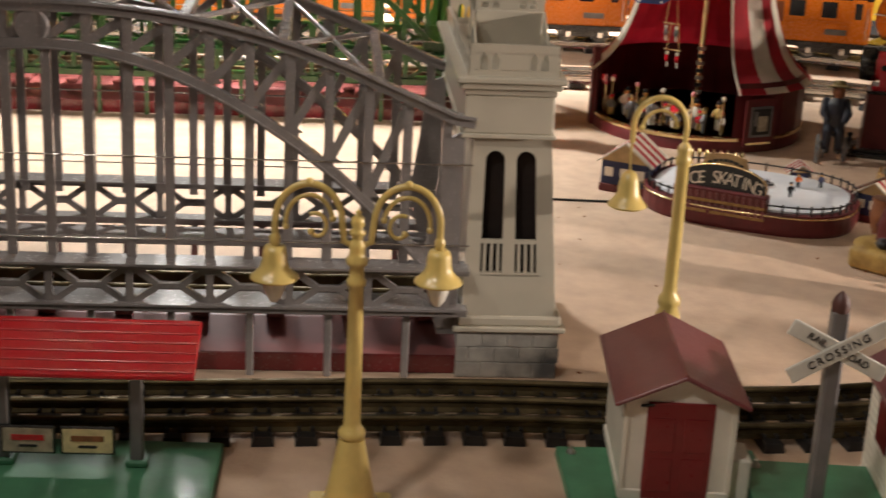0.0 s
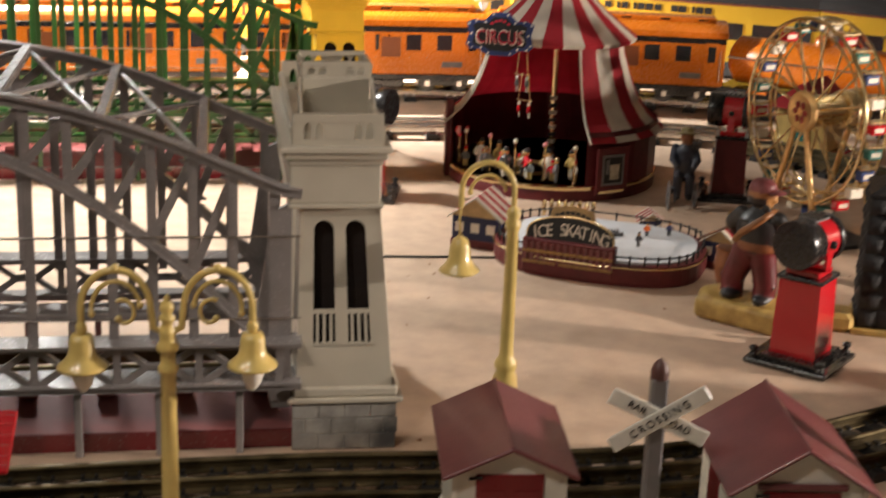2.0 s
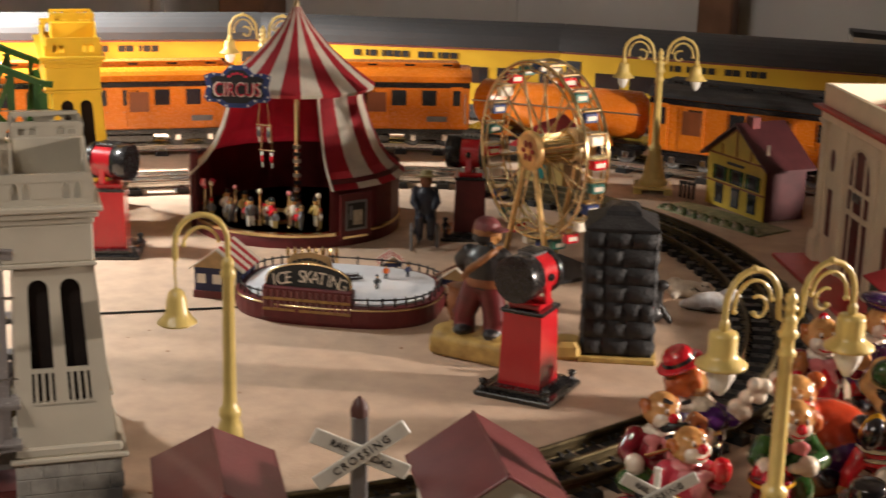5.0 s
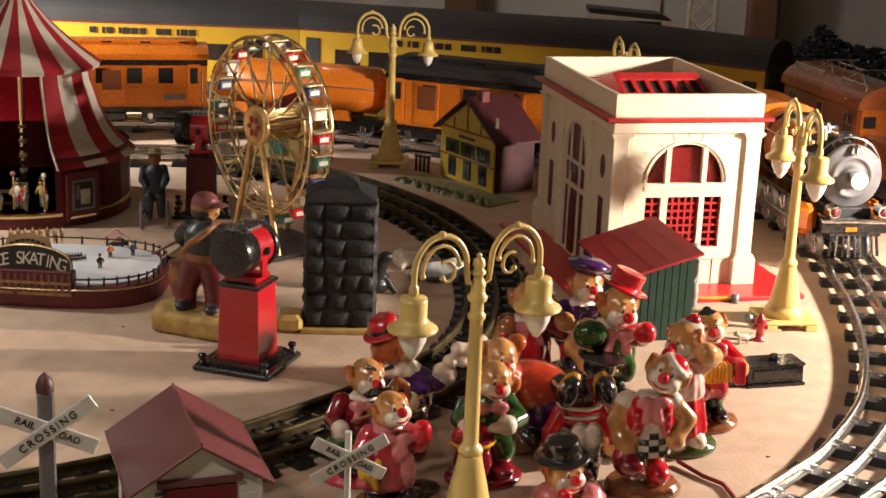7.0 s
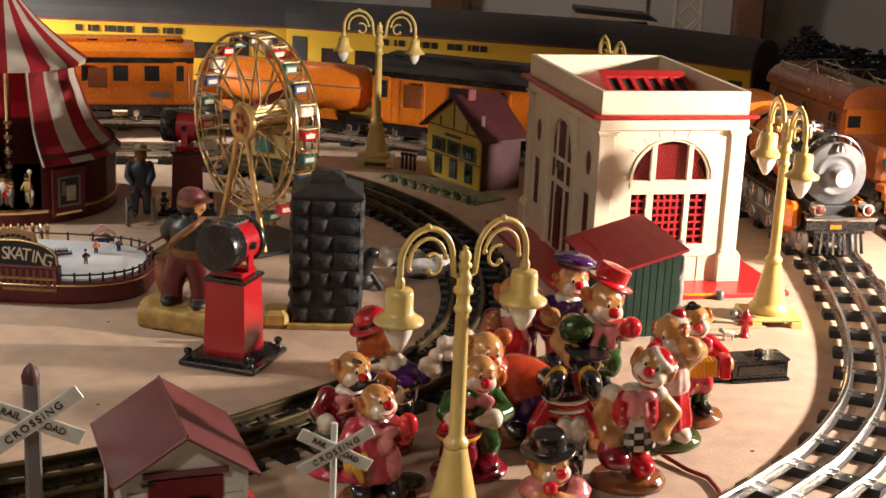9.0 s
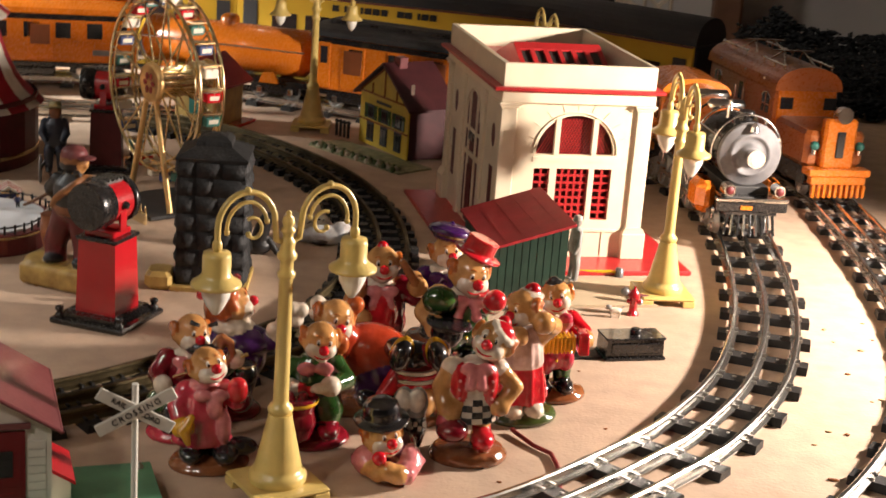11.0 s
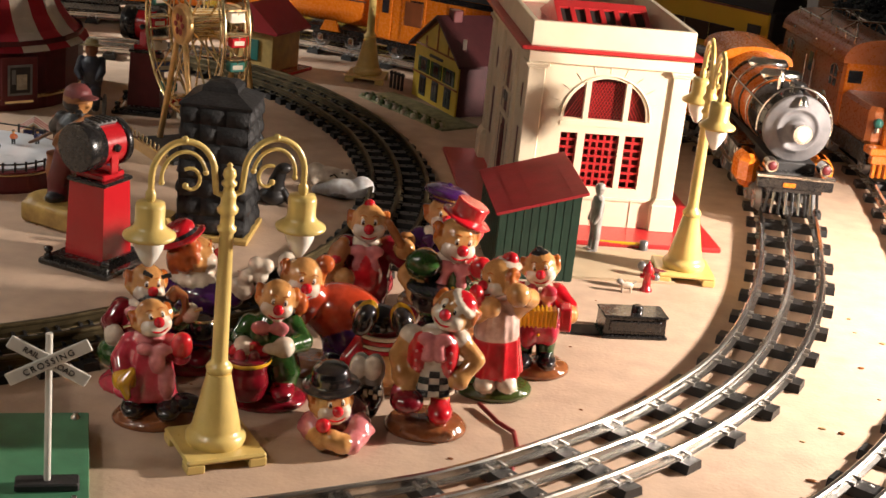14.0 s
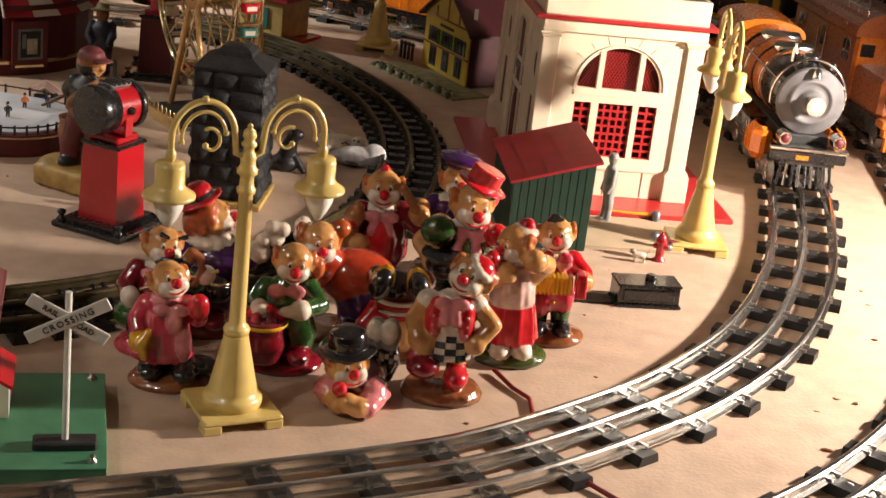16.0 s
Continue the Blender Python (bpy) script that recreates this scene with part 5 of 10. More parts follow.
def coach(line, a, b, body, roof, h, label, category, windows, door=True, frame_m=M_BLACK, group="", roof_h=0.016, high=False):
    L = b - a
    t = thing("railway_carriage", on_track(line, a, b), label, category, group)
    w = 0.074
    z0 = 0.024
    s = Shape()
    s.box(-L / 2, -w / 2, z0, L / 2, w / 2, z0 + h, body, 0.002)
    s.box(-L / 2 - 0.001, -w / 2 - 0.001, z0 + h * 0.40, L / 2 + 0.001, w / 2 + 0.001, z0 + h * 0.43, body)
    part("body", s, t)
    part("roof", roof_shape(L + 0.004, w, z0 + h, roof_h, roof), t)
    part("letter_board", Shape().box(-L / 2 - 0.0006, -w / 2 - 0.0012, z0 + h - 0.0085, L / 2 + 0.0006, w / 2 + 0.0012, z0 + h - 0.0012, M_BLACK, 0.0006), t, "black band under the roof")
    cl = part("clerestory", Shape().box(-L / 2 + 0.012, -w * 0.21, z0 + h + roof_h * 0.80, L / 2 - 0.012, w * 0.21, z0 + h + roof_h + 0.0050, roof, 0.0022), t)
    for k in range(6):
        x = -L / 2 + 0.03 + (L - 0.06) * k / 5
        part("vent", Shape().box(x - 0.007, -w * 0.214, z0 + h + roof_h + 0.0005, x + 0.007, w * 0.214, z0 + h + roof_h + 0.0030, M_BLACK, 0.0003), cl)
    for sy in (-1, 1):
        for x in (-L * 0.10, L * 0.30):
            pd = part("panel_door", Shape().box(x - 0.017, sy * w / 2 - 0.0016, z0 + 0.004, x + 0.017, sy * w / 2 + 0.0016, z0 + h - 0.010, body, 0.0006), t)
            part("door_panel", Shape().box(x - 0.013, sy * w / 2 - 0.0021, z0 + 0.024, x + 0.013, sy * w / 2 + 0.0021, z0 + h - 0.015, M_VANBROWN, 0.0004), pd, "brown recessed door panel")
        for k in range(14):
            x = -L / 2 + 0.010 + (L - 0.020) * k / 13
            part("rivet", Shape().ball((x, sy * (w / 2 + 0.0006), z0 + h * 0.36), 0.0009, M_NICKEL, 6), t)
        part("grab_rail", Shape().tube([(-L / 2 + 0.006, sy * (w / 2 + 0.003), z0 + 0.008), (-L / 2 + 0.006, sy * (w / 2 + 0.003), z0 + h * 0.75)], 0.0009, M_NICKEL, 6), t)
        for x in (-L * 0.36, L * 0.12):
            part("plate", Shape().box(x - 0.014, sy * w / 2 - 0.0014, z0 + h * 0.16, x + 0.014, sy * w / 2 + 0.0014, z0 + h * 0.27, M_LEAD, 0.0003), t, "small dark name plate")
    part("underframe", Shape().box(-L / 2 + 0.004, -w / 2 + 0.004, 0.016, L / 2 - 0.004, w / 2 - 0.004, z0, frame_m, 0.001).box(-L * 0.16, -0.030, 0.004, L * 0.16, 0.030, 0.016, frame_m, 0.002), t)
    for x in (-L / 2 + 0.055, L / 2 - 0.055):
        bogie(t, x)
    n = windows
    for sy in (-1, 1):
        for k in range(n):
            x = -L / 2 + 0.035 + (L - 0.07) * (k + 0.5) / n
            ww = min(0.020, (L - 0.07) / n * 0.62)
            fr = Shape().box(x - ww / 2 - 0.0016, sy * w / 2 - 0.0012, z0 + h * 0.46, x + ww / 2 + 0.0016, sy * w / 2 + 0.0012, z0 + h * 0.86, body, 0.0005)
            fo = part("window", fr, t)
            part("pane", Shape().box(x - ww / 2, sy * w / 2 - 0.0016, z0 + h * 0.50, x + ww / 2, sy * w / 2 + 0.0016, z0 + h * 0.82, M_GLASS), fo)
        if door:
            for x in (-L / 2 + 0.018, L / 2 - 0.018):
                part("door", Shape().box(x - 0.009, sy * w / 2 - 0.0014, z0 + 0.002, x + 0.009, sy * w / 2 + 0.0014, z0 + h * 0.9, body, 0.0006).box(x - 0.005, sy * w / 2 - 0.0018, z0 + h * 0.5, x + 0.005, sy * w / 2 + 0.0018, z0 + h * 0.82, M_GLASS), t)
    return t


def nearest(line, x, y):
    p = Vector((x, y))
    return 0.01 * min(range(len(line)), key=lambda i: (line[i] - p).length)


LM, LO = line_middle, line_outer
front = nearest(LM, 0.3945, 1.283)


M_FRONT = mat("matt_grey_casting", (0.115, 0.110, 0.113), 0.62, 0.0, vary=0.2, scale=90, bump=0.15, bump_scale=500)

M_BOILER = mat("burnt_orange_enamel", (0.42, 0.105, 0.014), 0.27, vary=0.12, scale=40, coat=0.5)


def steam_engine(a, b):
    """Orange and black express engine; x runs from its front to its cab."""
    L = b - a
    t = thing("steam_locomotive", on_track(LM, a, b), "orange and black tinplate steam locomotive with nickel trim, headlamp lit", "locomotive")
    x0, x1 = -L / 2, L / 2
    lie = pose(0, 0, 0.083, 0, 90, 0)
    R = 0.0315
    part("smokebox", Shape().lathe([(R - 0.003, x0 + 0.030), (R, x0 + 0.033), (R, x0 + 0.104)], M_BLACK, 32, lie), t, "black smokebox")
    f = Shape()
    f.lathe([(R + 0.0012, x0 + 0.0335), (R + 0.0012, x0 + 0.0290), (R - 0.0004, x0 + 0.0276), (R * 0.70, x0 + 0.0274), (R * 0.68, x0 + 0.0250), (R * 0.60, x0 + 0.0250), (R * 0.58, x0 + 0.0268), (R * 0.36, x0 + 0.0262), (R * 0.34, x0 + 0.0225), (R * 0.24, x0 + 0.0220)], M_FRONT, 40, lie)
    fr = part("boiler_front", f, t, "grey boiler front")
    part("headlamp", Shape().lathe([(0.0075, x0 + 0.024), (0.0082, x0 + 0.012), (0.0092, x0 + 0.008), (0.0092, x0 + 0.0075)], M_NICKEL, 20, lie), fr)
    part("lamp_glass", Shape().ball((x0 + 0.0085, 0, 0.083), (0.003, 0.0072, 0.0072), mat("lit_lens", (0.9, 0.85, 0.7), 0.1, glow=0.6), 14), fr, "lit headlamp lens")
    part("front_rail", Shape().tube([(x0 + 0.040, 0.0365 * math.cos(radians(a)), 0.083 + 0.0385 * math.sin(radians(a))) for a in range(-10, 191, 10)], 0.0013, M_NICKEL, 8), fr, "curved nickel handrail")
    for a in (0, 60, 120, 180):
        part("rail_post", Shape().tube([(x0 + 0.040, 0.031 * math.cos(radians(a)), 0.083 + 0.031 * math.sin(radians(a))), (x0 + 0.040, 0.0365 * math.cos(radians(a)), 0.083 + 0.0385 * math.sin(radians(a)))], [0.0010, 0.0022], M_NICKEL, 8), fr)
    part("bell", Shape().lathe([(0.0055, 0.108), (0.0040, 0.112), (0.0026, 0.1155), (0.0006, 0.117)], M_NICKEL, 14, pose(x0 + 0.024, 0, 0)), fr)
    bo = Shape()
    bo.lathe([(R, x0 + 0.103), (R + 0.001, x0 + 0.104), (R + 0.0015, x0 + 0.19), (R + 0.006, x1 - 0.075)], M_BOILER, 32, lie)
    boiler = part("boiler", bo, t, "orange boiler with dark and nickel bands")
    for k in range(5):
        part("band", Shape().lathe([(R + 0.0016 + 0.0008 * k, x0 + 0.104 + 0.029 * k), (R + 0.0022 + 0.0008 * k, x0 + 0.1045 + 0.029 * k), (R + 0.0022 + 0.0008 * k, x0 + 0.1060 + 0.029 * k), (R + 0.0016 + 0.0008 * k, x0 + 0.1065 + 0.029 * k)], M_BLACK if k % 2 else M_NICKEL, 32, lie), boiler)
    part("chimney", Shape().lathe([(0.0085, 0.108), (0.0075, 0.114), (0.0085, 0.122), (0.0075, 0.1235)], M_BLACK, 18, pose(x0 + 0.052, 0, 0)), t)
    for k, x in enumerate((0.118, 0.172)):
        part("dome", Shape().tube([(x0 + x, -0.019, 0.1135), (x0 + x, -0.017, 0.1150), (x0 + x, 0.017, 0.1150), (x0 + x, 0.019, 0.1135)], [0.0045, 0.0072, 0.0072, 0.0045], M_NICKEL, 14).box(x0 + x - 0.010, -0.017, 0.108, x0 + x + 0.010, 0.017, 0.1145, M_BLACK, 0.002), t, "bright nickel cylinder on a black saddle")
    part("whistle", Shape().lathe([(0.0032, 0.112), (0.0032, 0.124), (0.0016, 0.126), (0.0016, 0.130)], M_NICKEL, 12, pose(x0 + 0.070, 0.012, 0)), t)
    for y in (-0.031, 0.031):
        part("handrail", Shape().tube([(x0 + 0.035, y, 0.098), (x1 - 0.07, y * 1.1, 0.101)], 0.0012, M_NICKEL, 8), t)
    cab = Shape()
    cab.box(x1 - 0.075, -0.038, 0.050, x1, 0.038, 0.106, M_ORANGE, 0.002)
    for y in (-0.039, 0.036):
        for x in (x1 - 0.064, x1 - 0.034):
            cab.box(x, y, 0.074, x + 0.022, y + 0.003, 0.098, M_GLASS)
    cabo = part("cab", cab, t, "orange cab")
    part("cab_roof", roof_shape(0.088, 0.076, 0.106, 0.018, M_ORANGE, 0.002, 18), cabo, "orange curved cab roof", at=pose(x1 - 0.036, 0, 0))
    fr2 = Shape()
    fr2.box(x0 + 0.02, -0.022, 0.020, x1 - 0.01, 0.022, 0.052, M_BLACKM, 0.001)
    fr2.box(x0 + 0.085, -0.040, 0.046, x1 - 0.06, 0.040, 0.050, M_BLACK, 0.001)
    part("frame", fr2, t)
    for y in (-1, 1):
        part("steam_chest", Shape().box(x0 + 0.035, min(y * 0.026, y * 0.047), 0.018, x0 + 0.075, max(y * 0.026, y * 0.047), 0.052, M_ORANGE, 0.008), t, "orange cylinder block")
        part("side_rod", Shape().box(x0 + 0.10, y * 0.034 - 0.0012, 0.019, x1 - 0.085, y * 0.034 + 0.0012, 0.0235, M_NICKEL, 0.0006), t)
    wheels(t, WHEEL_L, (x0 + 0.125, x0 + 0.175, x0 + 0.225), 0.021)
    wheels(t, WHEEL_S, (x0 + 0.035, x0 + 0.066, x1 - 0.035), 0.0105)
    p = Shape()
    p.box(x0 + 0.002, -0.037, 0.030, x0 + 0.010, 0.037, 0.040, M_BLACK, 0.001)
    p.box(x0 + 0.008, -0.030, 0.040, x0 + 0.034, 0.030, 0.044, M_BLACK, 0.001)
    beam = part("buffer_beam", p, t)
    part("nickel_strip", Shape().box(x0 + 0.0, -0.038, 0.0405, x0 + 0.009, 0.038, 0.0445, M_NICKEL, 0.001), beam)
    part("number_plate", Shape().box(x0 + 0.0008, 0.0, 0.0325, x0 + 0.002, 0.012, 0.0365, M_ORANGE), beam)
    for y in (-0.026, 0.026):
        part("marker_lamp", Shape().lathe([(0.0062, x0 - 0.001), (0.0066, x0 + 0.004), (0.0066, x0 + 0.012)], M_NICKEL, 16, pose(0, y, 0.0525, 0, 90, 0)).ball((x0 - 0.001, y, 0.0525), (0.002, 0.0045, 0.0045), M_WINE, 10), beam, "nickel marker lamp with red glass")
    c = part("pilot", Shape().box(x0 + 0.004, -0.027, 0.0265, x0 + 0.012, 0.027, 0.0300, M_BLACK), t, "black slatted cowcatcher")
    for k in range(9):
        y = -0.026 + 0.0065 * k
        part("slat", Shape().tube([(x0 + 0.006, y * 0.9, 0.028), (x0 - 0.002 + 0.5 * abs(y) * 0.4, y, 0.006)], 0.0017, M_NICKEL if k % 2 else M_BLACK, 6), c)
    return t


steam_engine(front, front + 0.30)
d = front + 0.31


def tender(a, b):
    L = b - a
    t = thing("tender", on_track(LM, a, b), "orange tinplate oil tender with black roof deck", "tender")
    s = Shape()
    s.box(-L / 2, -0.037, 0.024, L / 2, 0.037, 0.080, M_ORANGE, 0.003)
    part("tank", s, t)
    part("coal_deck", roof_shape(L * 0.7, 0.062, 0.080, 0.016, M_BLACK), t)
    part("underframe", Shape().box(-L / 2 + 0.004, -0.033, 0.014, L / 2 - 0.004, 0.033, 0.024, M_BLACK, 0.001), t)
    for sy in (-1, 1):
        part("plate", Shape().box(-0.026, sy * 0.037 - 0.001, 0.052, 0.026, sy * 0.037 + 0.001, 0.062, M_LEAD, 0.0004), t, "dark lettered side plate")
    for x in (-L / 2 + 0.05, L / 2 - 0.05):
        bogie(t, x)
    return t


def tank_car(a, b):
    L = b - a
    t = thing("tank_wagon", on_track(LM, a, b), "orange tinplate tank wagon on black underframe", "wagon", "orange goods wagons")
    lie = pose(0, 0, 0.060, 0, 90, 0)
    part("tank", Shape().lathe([(0.004, -L / 2 + 0.006), (0.022, -L / 2 + 0.009), (0.032, -L / 2 + 0.018), (0.032, L / 2 - 0.018), (0.022, L / 2 - 0.009), (0.004, L / 2 - 0.006)], M_ORANGE, 28, lie), t)
    part("dome", Shape().lathe([(0.013, 0.088), (0.013, 0.099), (0.009, 0.103), (0.0006, 0.1045)], M_ORANGE, 18), t)
    for y in (-0.033, 0.033):
        part("handrail", Shape().tube([(-L / 2 + 0.01, y, 0.066), (L / 2 - 0.01, y, 0.066)], 0.0011, M_NICKEL, 8), t)
    part("underframe", Shape().box(-L / 2, -0.034, 0.018, L / 2, 0.034, 0.026, M_BLACK, 0.001), t)
    for x in (-L * 0.28, L * 0.28):
        for sy in (-1, 1):
            part("step_bracket", Shape().prism([(x - 0.014, 0.022), (x - 0.008, 0.036), (x + 0.008, 0.036), (x + 0.014, 0.022)], sy * 0.036 - 0.002, sy * 0.036 + 0.002, M_ORANGE), t)
    for x in (-L / 2 + 0.05, L / 2 - 0.05):
        bogie(t, x)
    return t


tender(d, d + 0.20)
d += 0.21
coach(LM, d, d + 0.30, M_ORANGE, M_BLACKM, 0.070, "orange tinplate goods van with dark roof", "carriage", 4, group="orange train carriages")
d += 0.31
tank_car(d, d + 0.26)
d += 0.27
for k in range(3):
    coach(LM, d, d + 0.32, M_ORANGE, M_ORANGE, 0.066, "orange tinplate passenger carriage with small windows", "carriage", 6, group="orange train carriages", roof_h=0.018)
    d += 0.33

# yellow streamliner on the outer track
NOSE = nearest(LO, 0.501, 1.502)      # front of the electric locomotive
e0 = NOSE + 0.372

M_DIAPH = mat("black_gangway", (0.016, 0.016, 0.018), 0.6, vary=0.2, scale=30)


def streamliner(a, b):
    L = b - a
    t = thing("streamlined_carriage", on_track(LO, a, b), "long yellow streamlined carriage with dark grey roof", "carriage", "yellow streamliner")
    z0, h, w = 0.026, 0.088, 0.082
    part("body", Shape().box(-L / 2, -w / 2, z0, L / 2, w / 2, z0 + h, M_UPYEL, 0.003), t)
    part("roof", roof_shape(L + 0.002, w, z0 + h, 0.036, M_UPGREY, 0.001, 14), t, "dark grey rounded roof")
    for sx in (-1, 1):
        end = Shape().box(min(sx * (L / 2 - 0.004), sx * (L / 2 + 0.003)), -w / 2 + 0.0015, 0.012, max(sx * (L / 2 - 0.004), sx * (L / 2 + 0.003)), w / 2 - 0.0015, z0 + h + 0.001, M_DIAPH, 0.002)
        part("gangway_end", end, t, "black gangway end")
    part("skirt", Shape().box(-L / 2, -w / 2 - 0.001, 0.008, L / 2, w / 2 + 0.001, z0 + 0.004, M_UPGREY, 0.002), t)
    for sy in (-1, 1):
        n = max(2, round(L / 0.066))
        for k in range(n):
            x = -L / 2 + 0.05 + (L - 0.10) * (k + 0.5) / n
            part("pane", Shape().box(x - 0.019, sy * w / 2 - 0.001, z0 + 0.036, x + 0.019, sy * w / 2 + 0.001, z0 + 0.060, M_GLASS, 0.0004), t)
        part("stripe", Shape().box(-L / 2 + 0.004, sy * w / 2 - 0.0008, z0 + 0.0850, L / 2 - 0.004, sy * w / 2 + 0.0008, z0 + 0.0872, M_ROOF), t)
        bars = Shape()
        for k, wd in enumerate((0.010, 0.010, 0.004, 0.011, 0.010, 0.0, 0.009, 0.010, 0.010, 0.004, 0.009, 0.004, 0.010)):
            if wd and L > 0.3:
                bars.box(-0.075 + 0.0122 * k, sy * w / 2 - 0.0012, z0 + 0.0705, -0.075 + 0.0122 * k + wd, sy * w / 2 + 0.0012, z0 + 0.0795, M_INK)
        if L > 0.3:
            part("lettering", bars, t, "row of dark bars along the side")
        part("door", Shape().box(L / 2 - 0.034, sy * w / 2 - 0.0013, z0 + 0.004, L / 2 - 0.012, sy * w / 2 + 0.0013, z0 + 0.075, M_UPGREY, 0.0005), t)
        part("door", Shape().box(-L / 2 + 0.012, sy * w / 2 - 0.0013, z0 + 0.004, -L / 2 + 0.032, sy * w / 2 + 0.0013, z0 + 0.070, M_UPGREY, 0.0005), t)
    for x in (-L / 2 + 0.07, L / 2 - 0.07):
        bogie(t, x)
    return t


u = e0
for size in (0.255, 0.46, 0.46, 0.46):
    streamliner(u, u + size)
    u += size + 0.008


def electric_engine():
    a = NOSE
    b = a + 0.335
    L = b - a
    t = thing("electric_locomotive", on_track(LO, a, b), "terracotta orange tinplate electric locomotive, sides darkened for shade, with nickel rails and cowcatcher", "locomotive")
    x0, x1 = -L / 2, L / 2
    w = 0.080
    body = Shape()
    body.box(x0 + 0.098, -w / 2, 0.034, x1 - 0.040, w / 2, 0.106, M_SHADEBROWN, 0.003)
    body.box(x0 + 0.014, -w / 2 + 0.003, 0.034, x0 + 0.100, w / 2 - 0.003, 0.076, M_SHADEBROWN, 0.005)
    body.box(x1 - 0.042, -w / 2 + 0.003, 0.034, x1 - 0.004, w / 2 - 0.003, 0.080, M_SHADEBROWN, 0.005)
    bo = part("body", body, t)
    part("roof", roof_shape(L - 0.132, w, 0.106, 0.028, M_SHADEBROWN, 0.003, 20), t, at=pose((x0 + 0.098 + x1 - 0.040) / 2, 0, 0))
    # lit front gets the brighter orange, shaded sides the darkened terracotta
    part("front_face", Shape().box(x0 + 0.0965, -w / 2 + 0.003, 0.040, x0 + 0.0985, w / 2 - 0.003, 0.112, M_ORANGE, 0.0006), bo, "cab front in brighter orange than the shaded sides")
    nose = part("nose", Shape().box(x0 + 0.004, -0.020, 0.034, x0 + 0.018, 0.020, 0.092, M_ORANGE, 0.003), t, "bright orange nose cabinet")
    part("door", Shape().box(x0 + 0.002, -0.005, 0.048, x0 + 0.005, 0.005, 0.078, M_GLASS, 0.0006), nose)
    for y in (-0.030, 0.026):
        part("pane", Shape().box(x0 + 0.0955, y - 0.008, 0.084, x0 + 0.0966, y + 0.008, 0.098, M_GLASS), bo)
    for sy in (-1, 1):
        for x in (x0 + 0.121, x1 - 0.070):
            arch_w = lambda r, z0: [(x - r, z0), (x + r, z0)] + [(x + r * math.cos(radians(a)), 0.0935 + 0.55 * r * math.sin(radians(a))) for a in range(0, 181, 20)]
            wo = part("window", Shape().prism(arch_w(0.0112, 0.0735), sy * w / 2 - 0.0010, sy * w / 2 + 0.0010, M_SHADEBROWN), bo, "arched window")
            part("pane", Shape().prism(arch_w(0.0096, 0.0755), sy * w / 2 - 0.0016, sy * w / 2 + 0.0016, M_GLASS), wo)
            part("glazing_bar", Shape().box(x - 0.0008, sy * w / 2 - 0.0021, 0.0755, x + 0.0008, sy * w / 2 + 0.0021, 0.0985, M_SHADEBROWN).box(x - 0.0096, sy * w / 2 - 0.0021, 0.0845, x + 0.0096, sy * w / 2 + 0.0021, 0.0860, M_SHADEBROWN), wo)
            part("window_hood", Shape().tube([(x - 0.0112, sy * (w / 2 + 0.0012), 0.0935)] + [(x + 0.0112 * math.cos(radians(a)), sy * (w / 2 + 0.0012), 0.0935 + 0.0062 * math.sin(radians(a))) for a in range(160, -1, -20)], 0.0009, M_NICKEL, 6), wo)
        x = (x0 + 0.121 + x1 - 0.070) / 2
        part("side_door", Shape().box(x - 0.009, sy * w / 2 - 0.0014, 0.042, x + 0.009, sy * w / 2 + 0.0014, 0.102, M_SHADEBROWN, 0.0006).box(x - 0.005, sy * w / 2 - 0.002, 0.076, x + 0.005, sy * w / 2 + 0.002, 0.098, M_GLASS), bo)
        for k in (-0.012, 0.012):
            part("grab_rail", Shape().tube([(x + k, sy * (w / 2 + 0.003), 0.044), (x + k, sy * (w / 2 + 0.003), 0.092)], 0.0010, M_NICKEL, 8), t)
        for xx in (x0 + 0.142, x1 - 0.098):
            part("porthole", Shape().lathe([(0.0085, -0.001), (0.0085, 0.001), (0.006, 0.002), (0.0006, 0.002)], M_NICKEL, 18, pose(xx, sy * w / 2, 0.056, -sy * 90, 0, 0)), bo)
        part("ladder", Shape().tube([(x0 + 0.12, sy * 0.041, 0.006), (x0 + 0.12, sy * 0.041, 0.034)], 0.001, M_NICKEL, 6).tube([(x0 + 0.132, sy * 0.041, 0.006), (x0 + 0.132, sy * 0.041, 0.034)], 0.001, M_NICKEL, 6).tube([(x0 + 0.12, sy * 0.041, 0.012), (x0 + 0.132, sy * 0.041, 0.012)], 0.001, M_NICKEL, 6).tube([(x0 + 0.12, sy * 0.041, 0.022), (x0 + 0.132, sy * 0.041, 0.022)], 0.001, M_NICKEL, 6), t)
        part("marker_lamp", Shape().ball((x0 + 0.010, sy * 0.028, 0.060), 0.0055, M_TEAL, 12).lathe([(0.003, 0.05), (0.003, 0.056)], M_NICKEL, 10, pose(x0 + 0.010, sy * 0.028, 0)), t, "green marker lamp")
        for xa, xb in ((x0 + 0.104, x0 + 0.160), (x0 + 0.210, x1 - 0.052)):
            rr = part("roof_rail", Shape().tube([(xa, sy * 0.030, 0.1335), (xb, sy * 0.030, 0.1335)], 0.0013, M_NICKEL, 8), t)
            for x in (xa, (xa + xb) / 2, xb):
                part("rail_post", Shape().tube([(x, sy * 0.030, 0.120), (x, sy * 0.030, 0.1335)], 0.0011, M_NICKEL, 6).ball((x, sy * 0.030, 0.1338), 0.0022, M_NICKEL, 8), rr)
        for x in (x0 + 0.130, x0 + 0.185, x1 - 0.075):
            part("roof_knob", Shape().ball((x, sy * 0.0415, 0.1140), 0.0022, M_NICKEL, 8), t)
